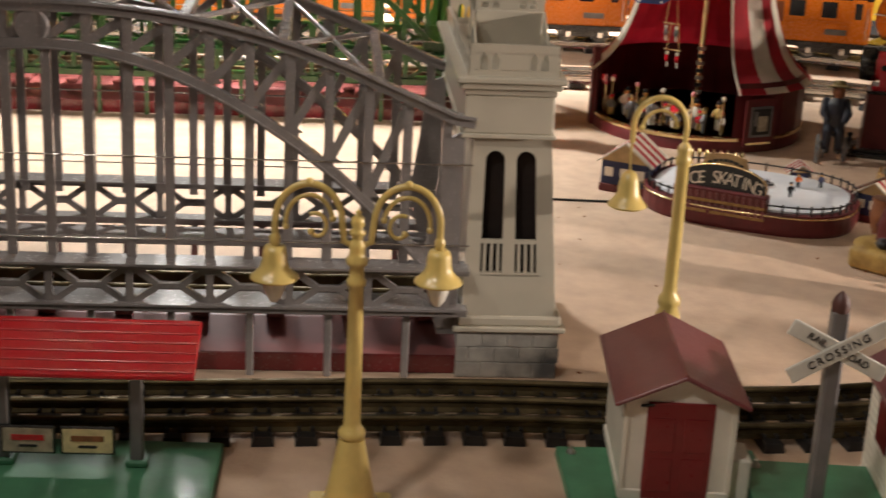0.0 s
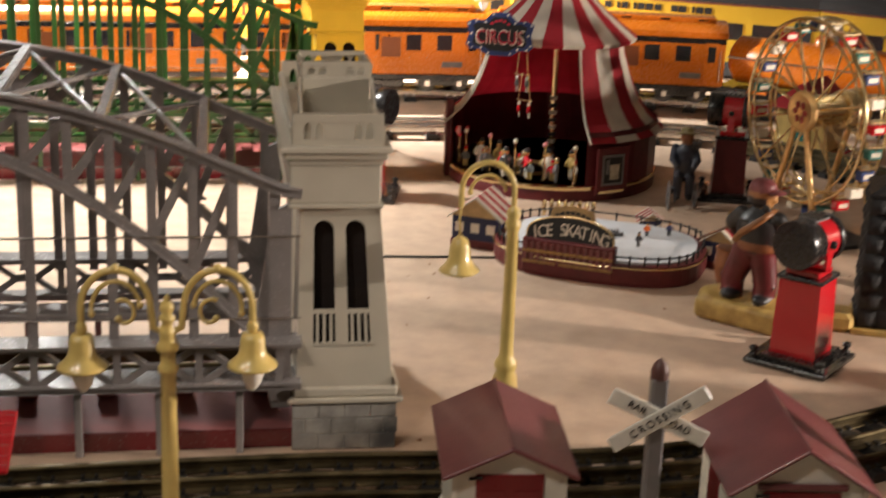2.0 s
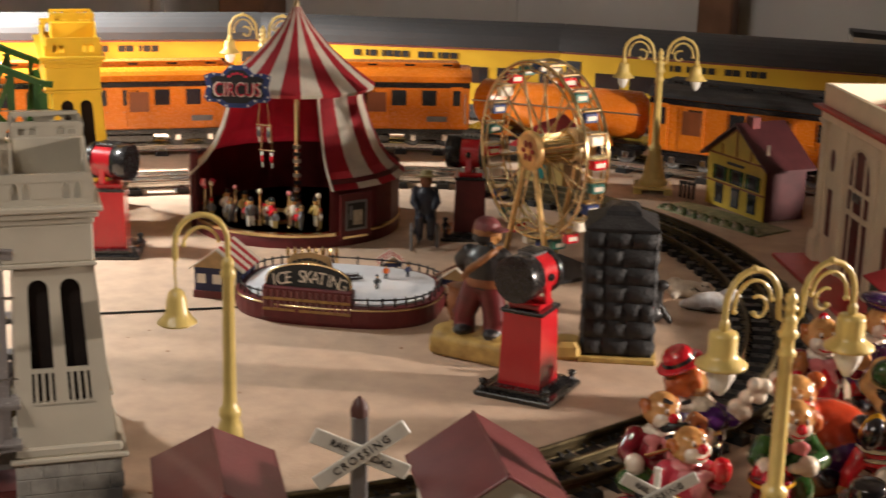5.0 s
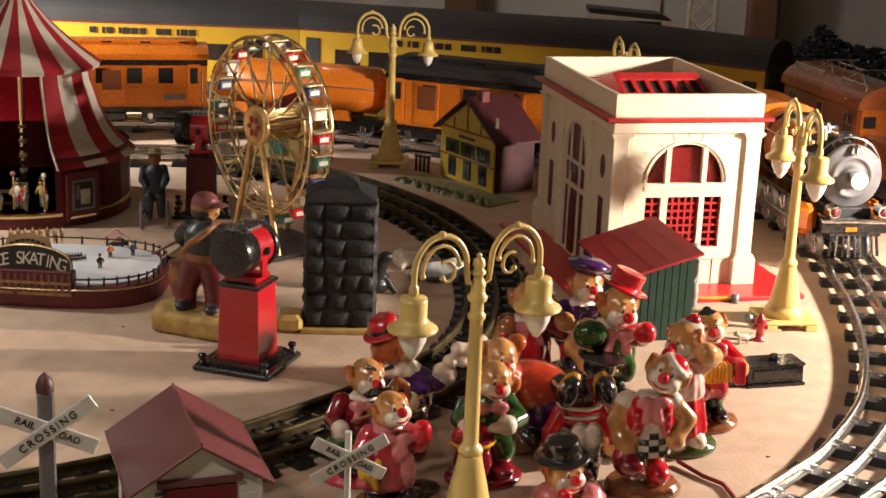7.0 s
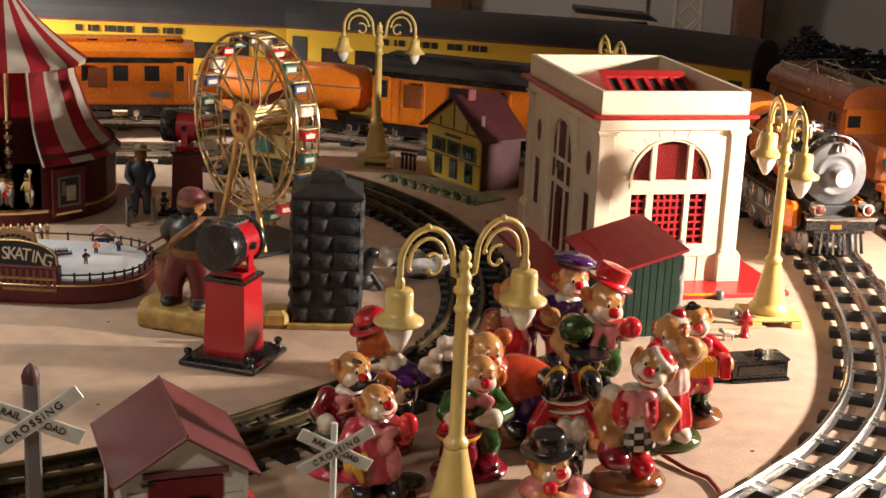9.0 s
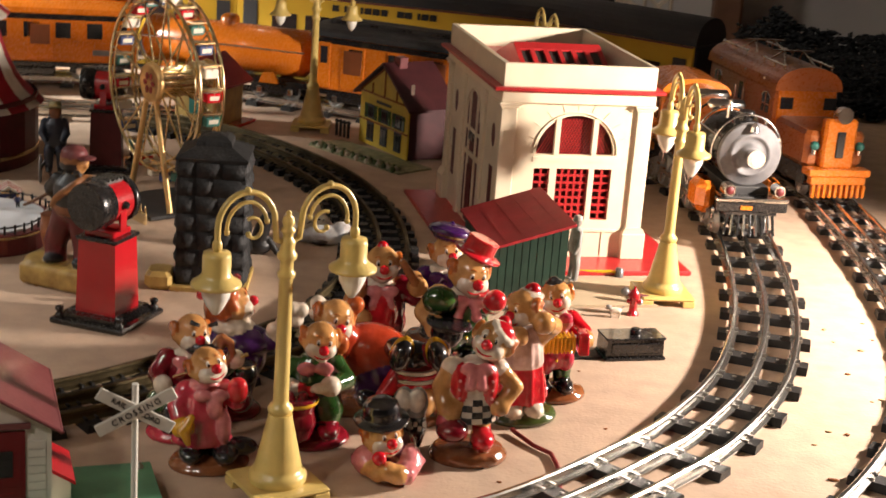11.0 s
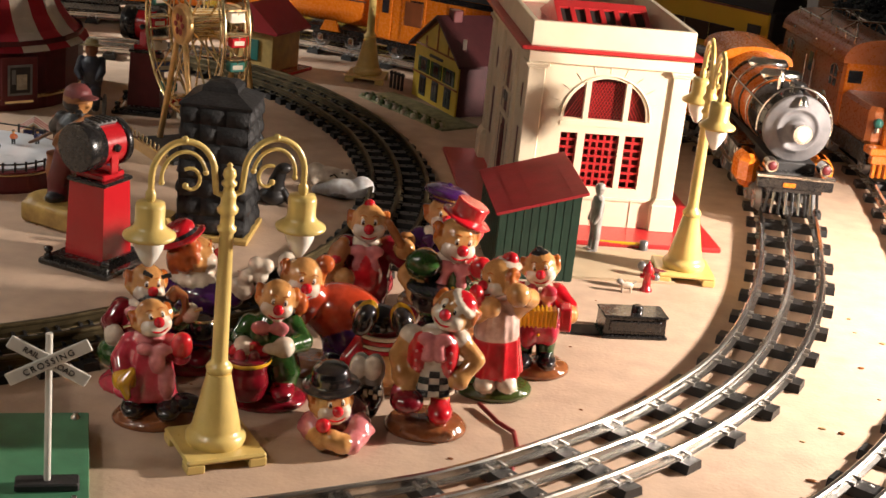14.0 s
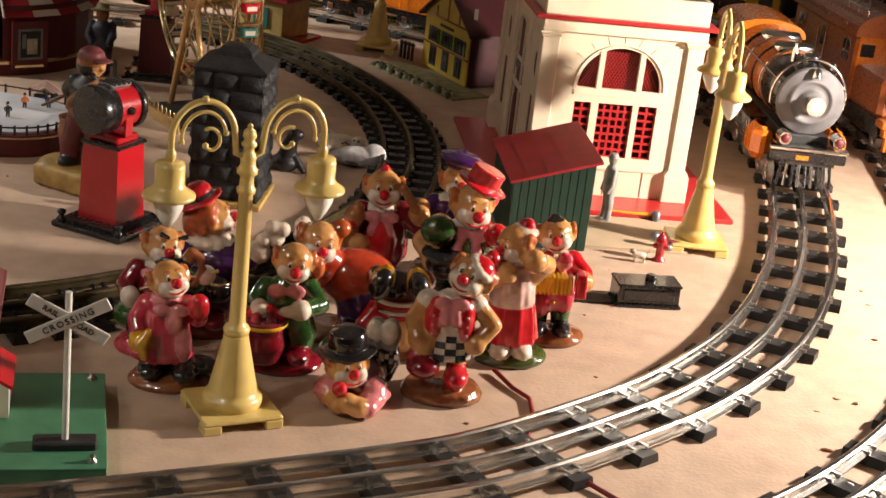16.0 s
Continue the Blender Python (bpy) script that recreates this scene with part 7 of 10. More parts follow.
def ferris_wheel():
    turn = -41.5
    t = thing("ferris_wheel", pose(-0.201, 1.230, 0, 0, 0, turn), "gilt toy ferris wheel with coloured square gondolas", "ferris wheel")
    zc, R, hw = 0.1285, 0.0885, 0.0128
    n = 12
    for y in (-hw, hw):
        rim = Shape()
        rim.tube([(R * math.cos(2 * math.pi * i / 48), y, zc + R * math.sin(2 * math.pi * i / 48)) for i in range(48)], 0.0019, M_GOLD, 8, True)
        rim.tube([(0.9 * R * math.cos(2 * math.pi * i / 48), y, zc + 0.9 * R * math.sin(2 * math.pi * i / 48)) for i in range(48)], 0.0010, M_GOLD, 6, True)
        ro = part("rim", rim, t)
        for k in range(n):
            a = 2 * math.pi * (k + 0.5) / n
            part("spoke", Shape().tube([(0.012 * math.cos(a), y * 0.75, zc + 0.012 * math.sin(a)), (R * math.cos(a), y, zc + R * math.sin(a))], 0.0011, M_GOLD, 6), ro)
            a2 = 2 * math.pi * (k + 1.5) / n
            part("spoke", Shape().tube([(0.9 * R * math.cos(a), y, zc + 0.9 * R * math.sin(a)), (R * math.cos(a2), y, zc + R * math.sin(a2))], 0.0006, M_GOLD, 5), ro)
    hub = Shape()
    lie = pose(0, 0, zc, 90, 0, 0)
    hub.lathe([(0.0140, -0.028), (0.0140, 0.014)], M_GOLD, 28, lie)
    for k in range(20):
        a = 2 * math.pi * k / 20
        hub.tube([(0.0145 * math.cos(a), -0.011, zc + 0.0145 * math.sin(a)), (0.0145 * math.cos(a), 0.027, zc + 0.0145 * math.sin(a))], 0.0011, M_GOLD, 6)
    ho = part("hub", hub, t, "ribbed gold drum")
    for y in (-0.0145, 0.050):
        part("hub_disc", Shape().lathe([(0.0195, -0.003), (0.0205, 0.0), (0.0195, 0.003), (0.0165, 0.0035), (0.0155, 0.0030), (0.0006, 0.0030)], M_GILT, 28, pose(0, y, zc, 90 if y < 0 else -90, 0, 0)), ho, "gilt disc with red petals")
        for k in range(6):
            a = k * math.pi / 3
            part("petal", Shape().ball((0.0075 * math.cos(a), y + math.copysign(0.0036, y), zc + 0.0075 * math.sin(a)), (0.0040, 0.0010, 0.0028) if k % 3 == 0 else (0.0032, 0.0010, 0.0038), M_RUSTY, 8), ho)
    part("rear_drum", Shape().lathe([(0.0006, -0.029), (0.0175, -0.029), (0.0190, -0.030), (0.0190, -0.047), (0.0175, -0.048), (0.0006, -0.048)], M_GOLD, 32, lie), ho, "smooth gold drum")
    cols = (M_CRED, M_TEAL, M_BLUE, M_CWHITE)
    n = 24
    for k in range(n):
        a = 2 * math.pi * k / n + 0.1
        x, z = R * math.cos(a), zc + R * math.sin(a)
        g = part("gondola", Shape().box(x - 0.0048, -hw * 0.60, z - 0.0122, x + 0.0048, hw * 0.60, z - 0.0030, cols[-k % 4], 0.001), t, "small square gondola")
        for sx in (-1, 1):
            part("hanger", Shape().tube([(x + sx * 0.0046, 0, z - 0.0050), (x + sx * 0.0040, 0, z)], 0.0006, M_GOLD, 5), g)
        part("canopy", Shape().box(x - 0.0056, -hw * 0.74, z - 0.0012, x + 0.0056, hw * 0.74, z + 0.0004, M_GOLD, 0.0003), g)
        part("axle", Shape().tube([(x, -hw, z), (x, hw, z)], 0.0008, M_GOLD, 6), g)
        part("panel", Shape().box(x + 0.0048, -hw * 0.40, z - 0.0098, x + 0.0052, hw * 0.40, z - 0.0056, M_CWHITE).box(x - 0.0052, -hw * 0.40, z - 0.0098, x - 0.0048, hw * 0.40, z - 0.0056, M_CWHITE), g)
    for y in (-0.0150, 0.0520):
        for x in (-0.040, 0.040):
            part("leg", Shape().tube([(x, y, 0.004), (x * 0.10, y, zc)], [0.0034, 0.0028], M_GILT, 8), t)
    part("base", Shape().box(-0.046, -0.040, 0, 0.046, 0.057, 0.004, M_BLACKM, 0.001), t, "dark base")
    bx = part("fence", Shape().box(-0.055, -0.052, 0.0, 0.055, -0.0485, 0.012, M_GOLD, 0.001), t, "gilt fence")
    for k in range(12):
        part("fence_post", Shape().lathe([(0.0016, 0.012), (0.0012, 0.017), (0.0004, 0.019)], M_GOLD, 8, pose(-0.052 + 0.0095 * k, -0.050, 0)), bx)
    return t


ferris_wheel()


# ---- black stone stack ----
def stone_stack():
    t = thing("stone_stack", pose(-0.083, 1.008, 0, 0, 0, 10), "black toy stack of rounded stone blocks with pyramid cap", "stone stack")
    part("base", Shape().box(-0.033, -0.028, 0, 0.033, 0.040, 0.005, M_GOLDBASE, 0.001), t, "ochre base")
    part("core", Shape().box(-0.0265, -0.020, 0.005, 0.0265, 0.033, 0.115, M_COAL), t)
    rr = random.Random(3)
    for row in range(7):
        z0 = 0.005 + 0.0157 * row
        for side in range(4):
            L, off = (0.058, -0.0215) if side in (0, 2) else (0.058, -0.0280)
            x, k = -L / 2, 0
            while x < L / 2 - 0.004:
                w = min(rr.uniform(0.014, 0.023), L / 2 - x)
                if L / 2 - x - w < 0.008:
                    w = L / 2 - x
                s = Shape()
                nx, nz = 4, 4
                v = []
                for j in range(nz + 1):
                    for i in range(nx + 1):
                        u, q = i / nx, j / nz
                        bulge = (math.sin(math.pi * u) * math.sin(math.pi * q)) ** 0.5 * rr.uniform(0.0036, 0.0050) if 0 < i < nx and 0 < j < nz else 0.0
                        v.append((x + w * u, -bulge * (1.25 - 0.55 * q), z0 + 0.0157 * q))
                s.add(v, [(j * (nx + 1) + i, j * (nx + 1) + i + 1, (j + 1) * (nx + 1) + i + 1, (j + 1) * (nx + 1) + i) for j in range(nz) for i in range(nx)], M_COAL, True)
                c = {0: pose(0, -0.0215, 0), 1: pose(0.028, 0.0065, 0, 0, 0, 90), 2: pose(0, 0.0345, 0, 0, 0, 180), 3: pose(-0.028, 0.0065, 0, 0, 0, -90)}[side]
                part("stone", s, t, at=c)
                x += w
    cap = Shape()
    rings = ((0.0300, 0.114), (0.0305, 0.1165), (0.0290, 0.1175), (0.0150, 0.1245), (0.0145, 0.1285), (0.0105, 0.1320), (0.0040, 0.1335))
    v = [(sx * q, 0.0065 + sy * q, z) for q, z in rings for sx, sy in ((-1, -1), (1, -1), (1, 1), (-1, 1))]
    n = len(rings) - 1
    f = [(3, 2, 1, 0), tuple(range(4 * n, 4 * n + 4))] + [(4 * k + i, 4 * k + (i + 1) % 4, 4 * k + 4 + (i + 1) % 4, 4 * k + 4 + i) for k in range(n) for i in range(4)]
    cap.add(v, f, M_COAL)
    part("cap", cap, t)
    return t


stone_stack()


# ---- red searchlights on black feet ----
def searchlight(x, y, turn, face, box=M_RED, size=1.0, label="red enamelled toy searchlight on a tall red box with black foot"):
    t = thing("searchlight", pose(x, y, 0, 0, 0, turn) @ Matrix.Scale(size, 4), label, "searchlight", "red searchlights")
    ft = Shape()
    ft.box(-0.033, -0.033, 0.0, 0.033, 0.033, 0.0045, M_BLACK, 0.0012)
    ft.prism([(-0.027, 0.0045), (-0.021, 0.0085), (0.021, 0.0085), (0.027, 0.0045)], -0.027, 0.027, M_BLACK)
    part("foot", ft, t, "black foot plate")
    for sx in (-1, 1):
        for sy in (-1, 1):
            part("terminal", Shape().lathe([(0.0036, 0.0045), (0.0036, 0.007), (0.0022, 0.008), (0.0022, 0.010), (0.0034, 0.0105), (0.0034, 0.013), (0.001, 0.014)], M_BLACK, 12, pose(sx * 0.027, sy * 0.027, 0)), t)
    b = Shape()
    v = [(-0.0180, -0.0180, 0.0085), (0.0180, -0.0180, 0.0085), (0.0180, 0.0180, 0.0085), (-0.0180, 0.0180, 0.0085), (-0.0164, -0.0164, 0.0680), (0.0164, -0.0164, 0.0680), (0.0164, 0.0164, 0.0680), (-0.0164, 0.0164, 0.0680)]
    b.add(v, [(3, 2, 1, 0), (4, 5, 6, 7), (0, 1, 5, 4), (1, 2, 6, 5), (2, 3, 7, 6), (3, 0, 4, 7)], box)
    part("box", b, t, "glossy tapered box")
    c = Shape()
    c.box(-0.0184, -0.0184, 0.0680, 0.0184, 0.0184, 0.0712, M_BLACK, 0.001)
    part("collar", c, t, "black collar")
    c = Shape().box(-0.0135, -0.0135, 0.0712, 0.0135, 0.0135, 0.0760, M_RED, 0.001)
    part("cap", c, t)
    yoke = Shape()
    for sy in (-1, 1):
        yoke.box(-0.004, sy * 0.0150 - 0.0012, 0.0760, 0.004, sy * 0.0150 + 0.0012, 0.1035, M_RED, 0.0006)
    yoke.box(-0.004, -0.0162, 0.0760, 0.004, 0.0162, 0.0778, M_RED, 0.0004)
    hd = pose(0, 0, 0.0975, 0, 0, face)
    part("yoke", yoke, t, "red yoke", pose(0, 0, 0, 0, 0, face))
    drum = Shape()
    lie = hd @ pose(0, 0, 0, 0, 90, 0)
    drum.lathe([(0.0172, -0.016), (0.0172, 0.014)], M_RED, 32, lie)
    dr = part("drum", drum, t, "red drum")
    part("rim", Shape().lathe([(0.0184, -0.0265), (0.0190, -0.025), (0.0190, -0.0100), (0.0178, -0.0095)], M_BLACK, 32, lie), dr)
    part("lens", Shape().lathe([(0.0182, -0.0235), (0.0120, -0.0250), (0.0006, -0.0258)], M_BLACK, 32, lie), dr, "black lens disc")
    part("rim", Shape().lathe([(0.0182, 0.0115), (0.0190, 0.012), (0.0190, 0.0165), (0.0150, 0.0200), (0.0006, 0.0215)], M_BLACK, 32, lie), dr)
    vent = Shape().box(-0.012, -0.0075, 0.0160, 0.010, 0.0075, 0.0195, M_LEAD, 0.001, at=hd)
    for k in range(4):
        vent.box(-0.010 + 0.005 * k, -0.0080, 0.0182, -0.0075 + 0.005 * k, 0.0080, 0.0202, M_BLACK, at=hd)
    part("vent", vent, dr, "grey slotted vent")
    part("knob", Shape().lathe([(0.003, 0), (0.003, 0.003), (0.001, 0.004)], M_BLACK, 12, hd @ pose(0, -0.0165, 0, 90, 0, 0)), dr)
    return t


searchlight(-0.136, 0.895, -11, 81)
searchlight(-0.640, 1.150, 20, 160)
searchlight(-0.306, 1.352, 16, -12, M_WINE, 0.97, "toy searchlight with red drum on a dark wine-red box")


# ---- cast figures behind: organ grinder and cyclist ----
def statue(name, at, build, label, category="statue", group=""):
    s = Clay(0.0009, 0.0009, M_CASTPAINT)
    build(s)
    return solid(name, s, at, label, category, group)


M_SLATEB = mat("slate_blue_paint", (0.018, 0.024, 0.042), 0.5, vary=0.3, scale=90)


def organ_grinder(s):
    """Man in a red peaked cap, seen from behind, with a shoulder strap and a tray."""
    s.box(-0.034, -0.018, 0.0, 0.026, 0.020, 0.016, M_GOLDBASE, 0.004)
    s.ball((-0.024, 0.0, 0.015), (0.013, 0.016, 0.005), M_GOLDBASE, 12)
    s.ball((0.012, 0.004, 0.0155), (0.015, 0.015, 0.005), M_GOLDBASE, 12)
    for x in (-0.012, 0.006):
        s.tube([(x * 1.25, 0.0, 0.017), (x * 1.3, 0.001, 0.030), (x * 0.9, 0.001, 0.042), (x * 0.55, 0, 0.054)], [0.0072, 0.0078, 0.0086, 0.0092], M_WINE, 14)
        s.ball((x * 1.25 + 0.001, -0.003, 0.0195), (0.0062, 0.0095, 0.0042), M_CBLACK, 12)
        s.tube([(x * 1.3 - 0.0075, -0.002, 0.0300), (x * 1.3 + 0.0075, -0.002, 0.0285)], 0.0011, M_MAROON, 6)
    s.ball((-0.001, 0.001, 0.053), (0.0140, 0.0105, 0.0085), M_WINE, 16)
    s.lathe([(0.0125, 0.052), (0.0142, 0.057), (0.0150, 0.066), (0.0142, 0.074), (0.0090, 0.080), (0.0050, 0.083)], M_BLACKM, 22, squash=0.76)
    s.lathe([(0.0141, 0.0535), (0.0146, 0.0550), (0.0146, 0.0575), (0.0142, 0.0590)], M_CBROWN, 22, squash=0.78)
    s.tube([(-0.0135, -0.006, 0.058), (-0.008, -0.0105, 0.065), (0.000, -0.0122, 0.0715), (0.007, -0.0090, 0.0780), (0.0095, -0.001, 0.0812), (0.009, 0.006, 0.079)], 0.0021, M_STRAP, 8)
    s.tube([(-0.0125, 0, 0.0755), (-0.0195, 0.002, 0.0680), (-0.0215, 0.011, 0.0600)], [0.0056, 0.0052, 0.0042], M_BLACKM, 12)
    s.tube([(0.0125, 0, 0.0760), (0.0195, 0.003, 0.0680), (0.0200, 0.013, 0.0610)], [0.0056, 0.0052, 0.0042], M_BLACKM, 12)
    s.ball((-0.0218, 0.014, 0.0585), 0.0042, M_SKIN, 12)
    s.ball((0.0205, 0.016, 0.0590), 0.0042, M_SKIN, 12)
    s.lathe([(0.0046, 0.080), (0.0042, 0.086)], M_SKIN, 12)
    s.ball((0.0015, 0.001, 0.0900), (0.0080, 0.0078, 0.0085), M_SKIN, 16)
    s.ball((0.0095, -0.0005, 0.0885), (0.0018, 0.0016, 0.0020), M_SKIN, 8)
    s.ball((0.0060, -0.0055, 0.0835), (0.0030, 0.0024, 0.0024), M_CBLACK, 8)
    s.ball((-0.0012, -0.0012, 0.0890), (0.0082, 0.0080, 0.0065), M_CBLACK, 16)
    s.lathe([(0.0090, 0.0920), (0.0094, 0.0950), (0.0082, 0.0990), (0.0050, 0.1018), (0.0006, 0.1027)], M_ROOF, 20)
    s.lathe([(0.0092, 0.0905), (0.0095, 0.0918), (0.0094, 0.0938), (0.0090, 0.0945)], M_STRAP, 20)
    s.ball((0.0105, -0.0010, 0.0945), (0.0062, 0.0068, 0.0013), M_ROOF, 14)
    s.lathe([(0.006, 0.017), (0.0080, 0.024), (0.0098, 0.033), (0.0085, 0.041), (0.0095, 0.045), (0.0006, 0.046)], M_CBROWN, 16, pose(-0.026, 0.014, 0))
    s.box(-0.017, -0.004, -0.0010, 0.017, 0.004, 0.0010, M_POST, 0.0004, at=pose(-0.028, 0.004, 0.060, 0, -32, 0))


M_STRAP = mat("tan_strap", (0.30, 0.13, 0.045), 0.45, vary=0.2, scale=120)
statue("figure_statue", pose(-0.190, 0.962, 0, 0, 0, -14) @ Matrix.Diagonal((1.26, 1.2, 1.2, 1)), organ_grinder, "painted cast figure in red cap and dark coat on ochre base")
solid("ochre_block", Shape().box(-0.012, -0.012, 0, 0.012, 0.016, 0.016, M_GOLDBASE, 0.004), pose(-0.122, 0.985, 0, 0, 0, 10), "ochre plaster block between statue and stone stack", "block")




def cyclist(s):
    # three-wheeled cart with a bent rider in a straw hat
    for x, y, r in ((-0.016, -0.016, 0.015), (0.014, 0.000, 0.013), (-0.006, 0.016, 0.013)):
        s.tube([(x, y + r * math.cos(2 * math.pi * i / 18), r + 0.001 + r * math.sin(2 * math.pi * i / 18)) for i in range(18)], 0.0015, M_LEAD, 6, True)
        for k in range(4):
            a = math.pi * k / 4
            s.tube([(x, y - r * math.cos(a), r + 0.001 - r * math.sin(a)), (x, y + r * math.cos(a), r + 0.001 + r * math.sin(a))], 0.0005, M_LEAD, 5)
    s.tube([(-0.016, -0.016, 0.016), (-0.004, -0.004, 0.034), (0.010, 0.008, 0.020)], 0.0020, M_BLACKM, 8)
    for x in (-0.007, 0.006):
        s.tube([(x * 0.6, 0.002, 0.042), (x, -0.012, 0.036), (x, -0.010, 0.016)], [0.0068, 0.0056, 0.0042], M_SLATEB, 12)
        s.ball((x, -0.013, 0.014), (0.004, 0.007, 0.003), M_BLACKM, 10)
        s.tube([(x * 1.6, -0.002, 0.066), (x * 2.0, -0.014, 0.056), (x * 1.4, -0.020, 0.050)], [0.0050, 0.0044, 0.0034], M_SLATEB, 10)
    s.lathe([(0.0105, 0.038), (0.0125, 0.046), (0.0128, 0.058), (0.0100, 0.068), (0.0050, 0.074)], M_SLATEB, 14, pose(0, 0.004, 0, 10, 0, 0), squash=0.8)
    s.ball((0, -0.008, 0.079), (0.0070, 0.0072, 0.0082), M_CBROWN, 12)
    s.lathe([(0.0130, 0.0), (0.0128, 0.0012), (0.0072, 0.0024), (0.0066, 0.0075), (0.0006, 0.0085)], M_STRAW, 16, pose(0, -0.008, 0.083, -14, 0, 0))


M_STRAW = mat("dull_straw", (0.26, 0.22, 0.09), 0.6, vary=0.2, scale=200)
statue("cycling_statue", pose(-0.338, 1.286, 0, 0, 0, 20) @ Matrix.Scale(0.95, 4), cyclist, "slate-blue cast figure in straw hat riding a small wheeled cart")


# ---- yellow house on its printed yard, and the red-roofed hut ----
def yellow_house():
    t = thing("yellow_house", pose(-0.071, 1.604, 0, 0, 0, -48.5), "lithographed yellow tin house with dark maroon gabled roof", "toy house")
    w, d, e, r = 0.112, 0.060, 0.068, 0.108
    # shade put into the colour: side walls dark maroon, only the front yellow
    part("body", Shape().prism([(0, 0.003), (0, e), (w / 2, r - 0.004), (w, e), (w, 0.003)], 0.002, d, M_MAROON), t, "side walls, maroon in place of yellow for their shade")
    part("front_wall", Shape().prism([(0, 0.003), (0, e), (w / 2, r - 0.004), (w, e), (w, 0.003)], 0, 0.002, M_YHOUSE), t, "yellow printed front")
    rf = Shape()
    for sg in (-1, 1):
        a, b = Vector((w / 2, 0, r)), Vector((w / 2 + sg * (w / 2 + 0.010), 0, e - 0.006))
        rf.add([(p[0], y, p[2]) for y in (-0.006, d + 0.006) for p in ((a.x, 0, a.z), (b.x, 0, b.z), (b.x, 0, b.z + 0.003), (a.x, 0, a.z + 0.003))], [(0, 1, 2, 3), (7, 6, 5, 4), (0, 4, 5, 1), (1, 5, 6, 2), (2, 6, 7, 3), (3, 7, 4, 0)], M_MAROON)
    part("roof", rf, t, "dark maroon roof")
    part("chimney", Shape().box(w / 2 - 0.004, 0.012, r - 0.004, w / 2 + 0.010, 0.024, r + 0.010, M_ROOF, 0.001), t)
    for zi, z in enumerate((0.008, 0.036)):
        for k in range(3):
            x = 0.018 + 0.032 * k
            hgt = 0.024 if zi == 0 else 0.018
            wo = part("window", Shape().box(x, -0.001, z, x + 0.016, 0.001, z + hgt, M_BLACKM, 0.0004), t)
            part("pane", Shape().box(x + 0.002, -0.0016, z + 0.003, x + 0.0075, -0.0009, z + hgt - 0.003, M_GLASS), wo)
            part("pane", Shape().box(x + 0.0085, -0.0016, z + 0.003, x + 0.014, -0.0009, z + hgt - 0.003, M_GLASS), wo)
            if zi:
                part("shutter", Shape().box(x - 0.006, -0.0012, z, x - 0.001, 0.0008, z + hgt, M_CGREEN), wo)
                part("shutter", Shape().box(x + 0.017, -0.0012, z, x + 0.022, 0.0008, z + hgt, M_CGREEN), wo)
    part("floor_band", Shape().box(-0.001, -0.0016, 0.0325, w + 0.001, 0.0, 0.0345, M_CBROWN), t)
    part("sign_bars", Shape().box(w / 2 - 0.016, -0.0018, 0.0585, w / 2 + 0.016, 0.0, 0.0615, M_BLACKM), t, "dark unreadable name bars")
    tm = Shape()
    for a, b in (((0.0, e), (w / 2, r - 0.004)), ((w, e), (w / 2, r - 0.004)), ((w / 2, e), (w / 2, r - 0.006)), ((w * 0.25, e), (w * 0.25, e + 0.013)), ((w * 0.75, e), (w * 0.75, e + 0.013)), ((0, e), (w, e))):
        tm.bar(a, b, 0.0022, 0.0024, M_CBROWN)
    part("timber_framing", tm, t)
    return t


yellow_house()
s = Shape()
for i in range(26):
    for k in range(3):
        s.ball((0.006 * i, 0.004 * k + 0.002 * math.sin(i * 1.7), 0.003), (0.0038, 0.003, 0.0025 + 0.0012 * ((i * 5 + k * 3) % 3)), (M_YARD, M_GRASS, M_CARD)[(i + k) % 3], 6)
s.box(-0.004, -0.003, 0, 0.160, 0.050, 0.0022, M_YARD)
solid("printed_yard", s, pose(-0.120, 1.560, 0, 0, 0, -38), "pale printed garden yard with low hedge before the yellow house", "toy yard")
t = thing("barrier", pose(0.004, 1.535, 0, 0, 0, 0), "upright red and white striped crossing barrier", "crossing barrier")
part("post", Shape().box(-0.006, -0.005, 0, 0.006, 0.005, 0.022, M_LEAD, 0.001), t)
b = Shape()
for k in range(6):
    b.box(-0.002, -0.0015, 0.020 + 0.012 * k, 0.002, 0.0015, 0.032 + 0.012 * k, M_CWHITE if k % 2 else M_ROOF)
part("pole", b, t, "striped pole")
s = Shape()
for k in range(4):
    s.box(-0.012 + 0.0065 * k, -0.001, 0, -0.009 + 0.0065 * k, 0.001, 0.022, M_BLACKM)
s.box(-0.013, -0.0014, 0.018, 0.012, 0.0014, 0.0205, M_BLACKM)
solid("picket_fence", s, pose(-0.096, 1.625, 0, 0, 0, -30), "short black picket fence beside the yellow house", "fence")


def red_hut():
    t = thing("station_hut", pose(-0.272, 1.628, 0, 0, 0, -12) @ Matrix.Scale(1.05, 4), "small ochre hut with red roof and green window", "toy hut")
    part("body", Shape().box(-0.03, -0.03, 0.004, 0.03, 0.03, 0.055, M_GOLDBASE, 0.001), t)
    part("roof", Shape().prism([(-0.040, 0.053), (0, 0.084), (0.040, 0.053), (0.038, 0.050)], -0.038, 0.038, M_SHEDR), t)
    part("window", Shape().box(-0.010, -0.0315, 0.016, 0.010, -0.0298, 0.040, M_TEAL), t)
    part("base", Shape().box(-0.040, -0.040, 0, 0.044, 0.040, 0.004, M_RED, 0.0006), t)
    return t


red_hut()


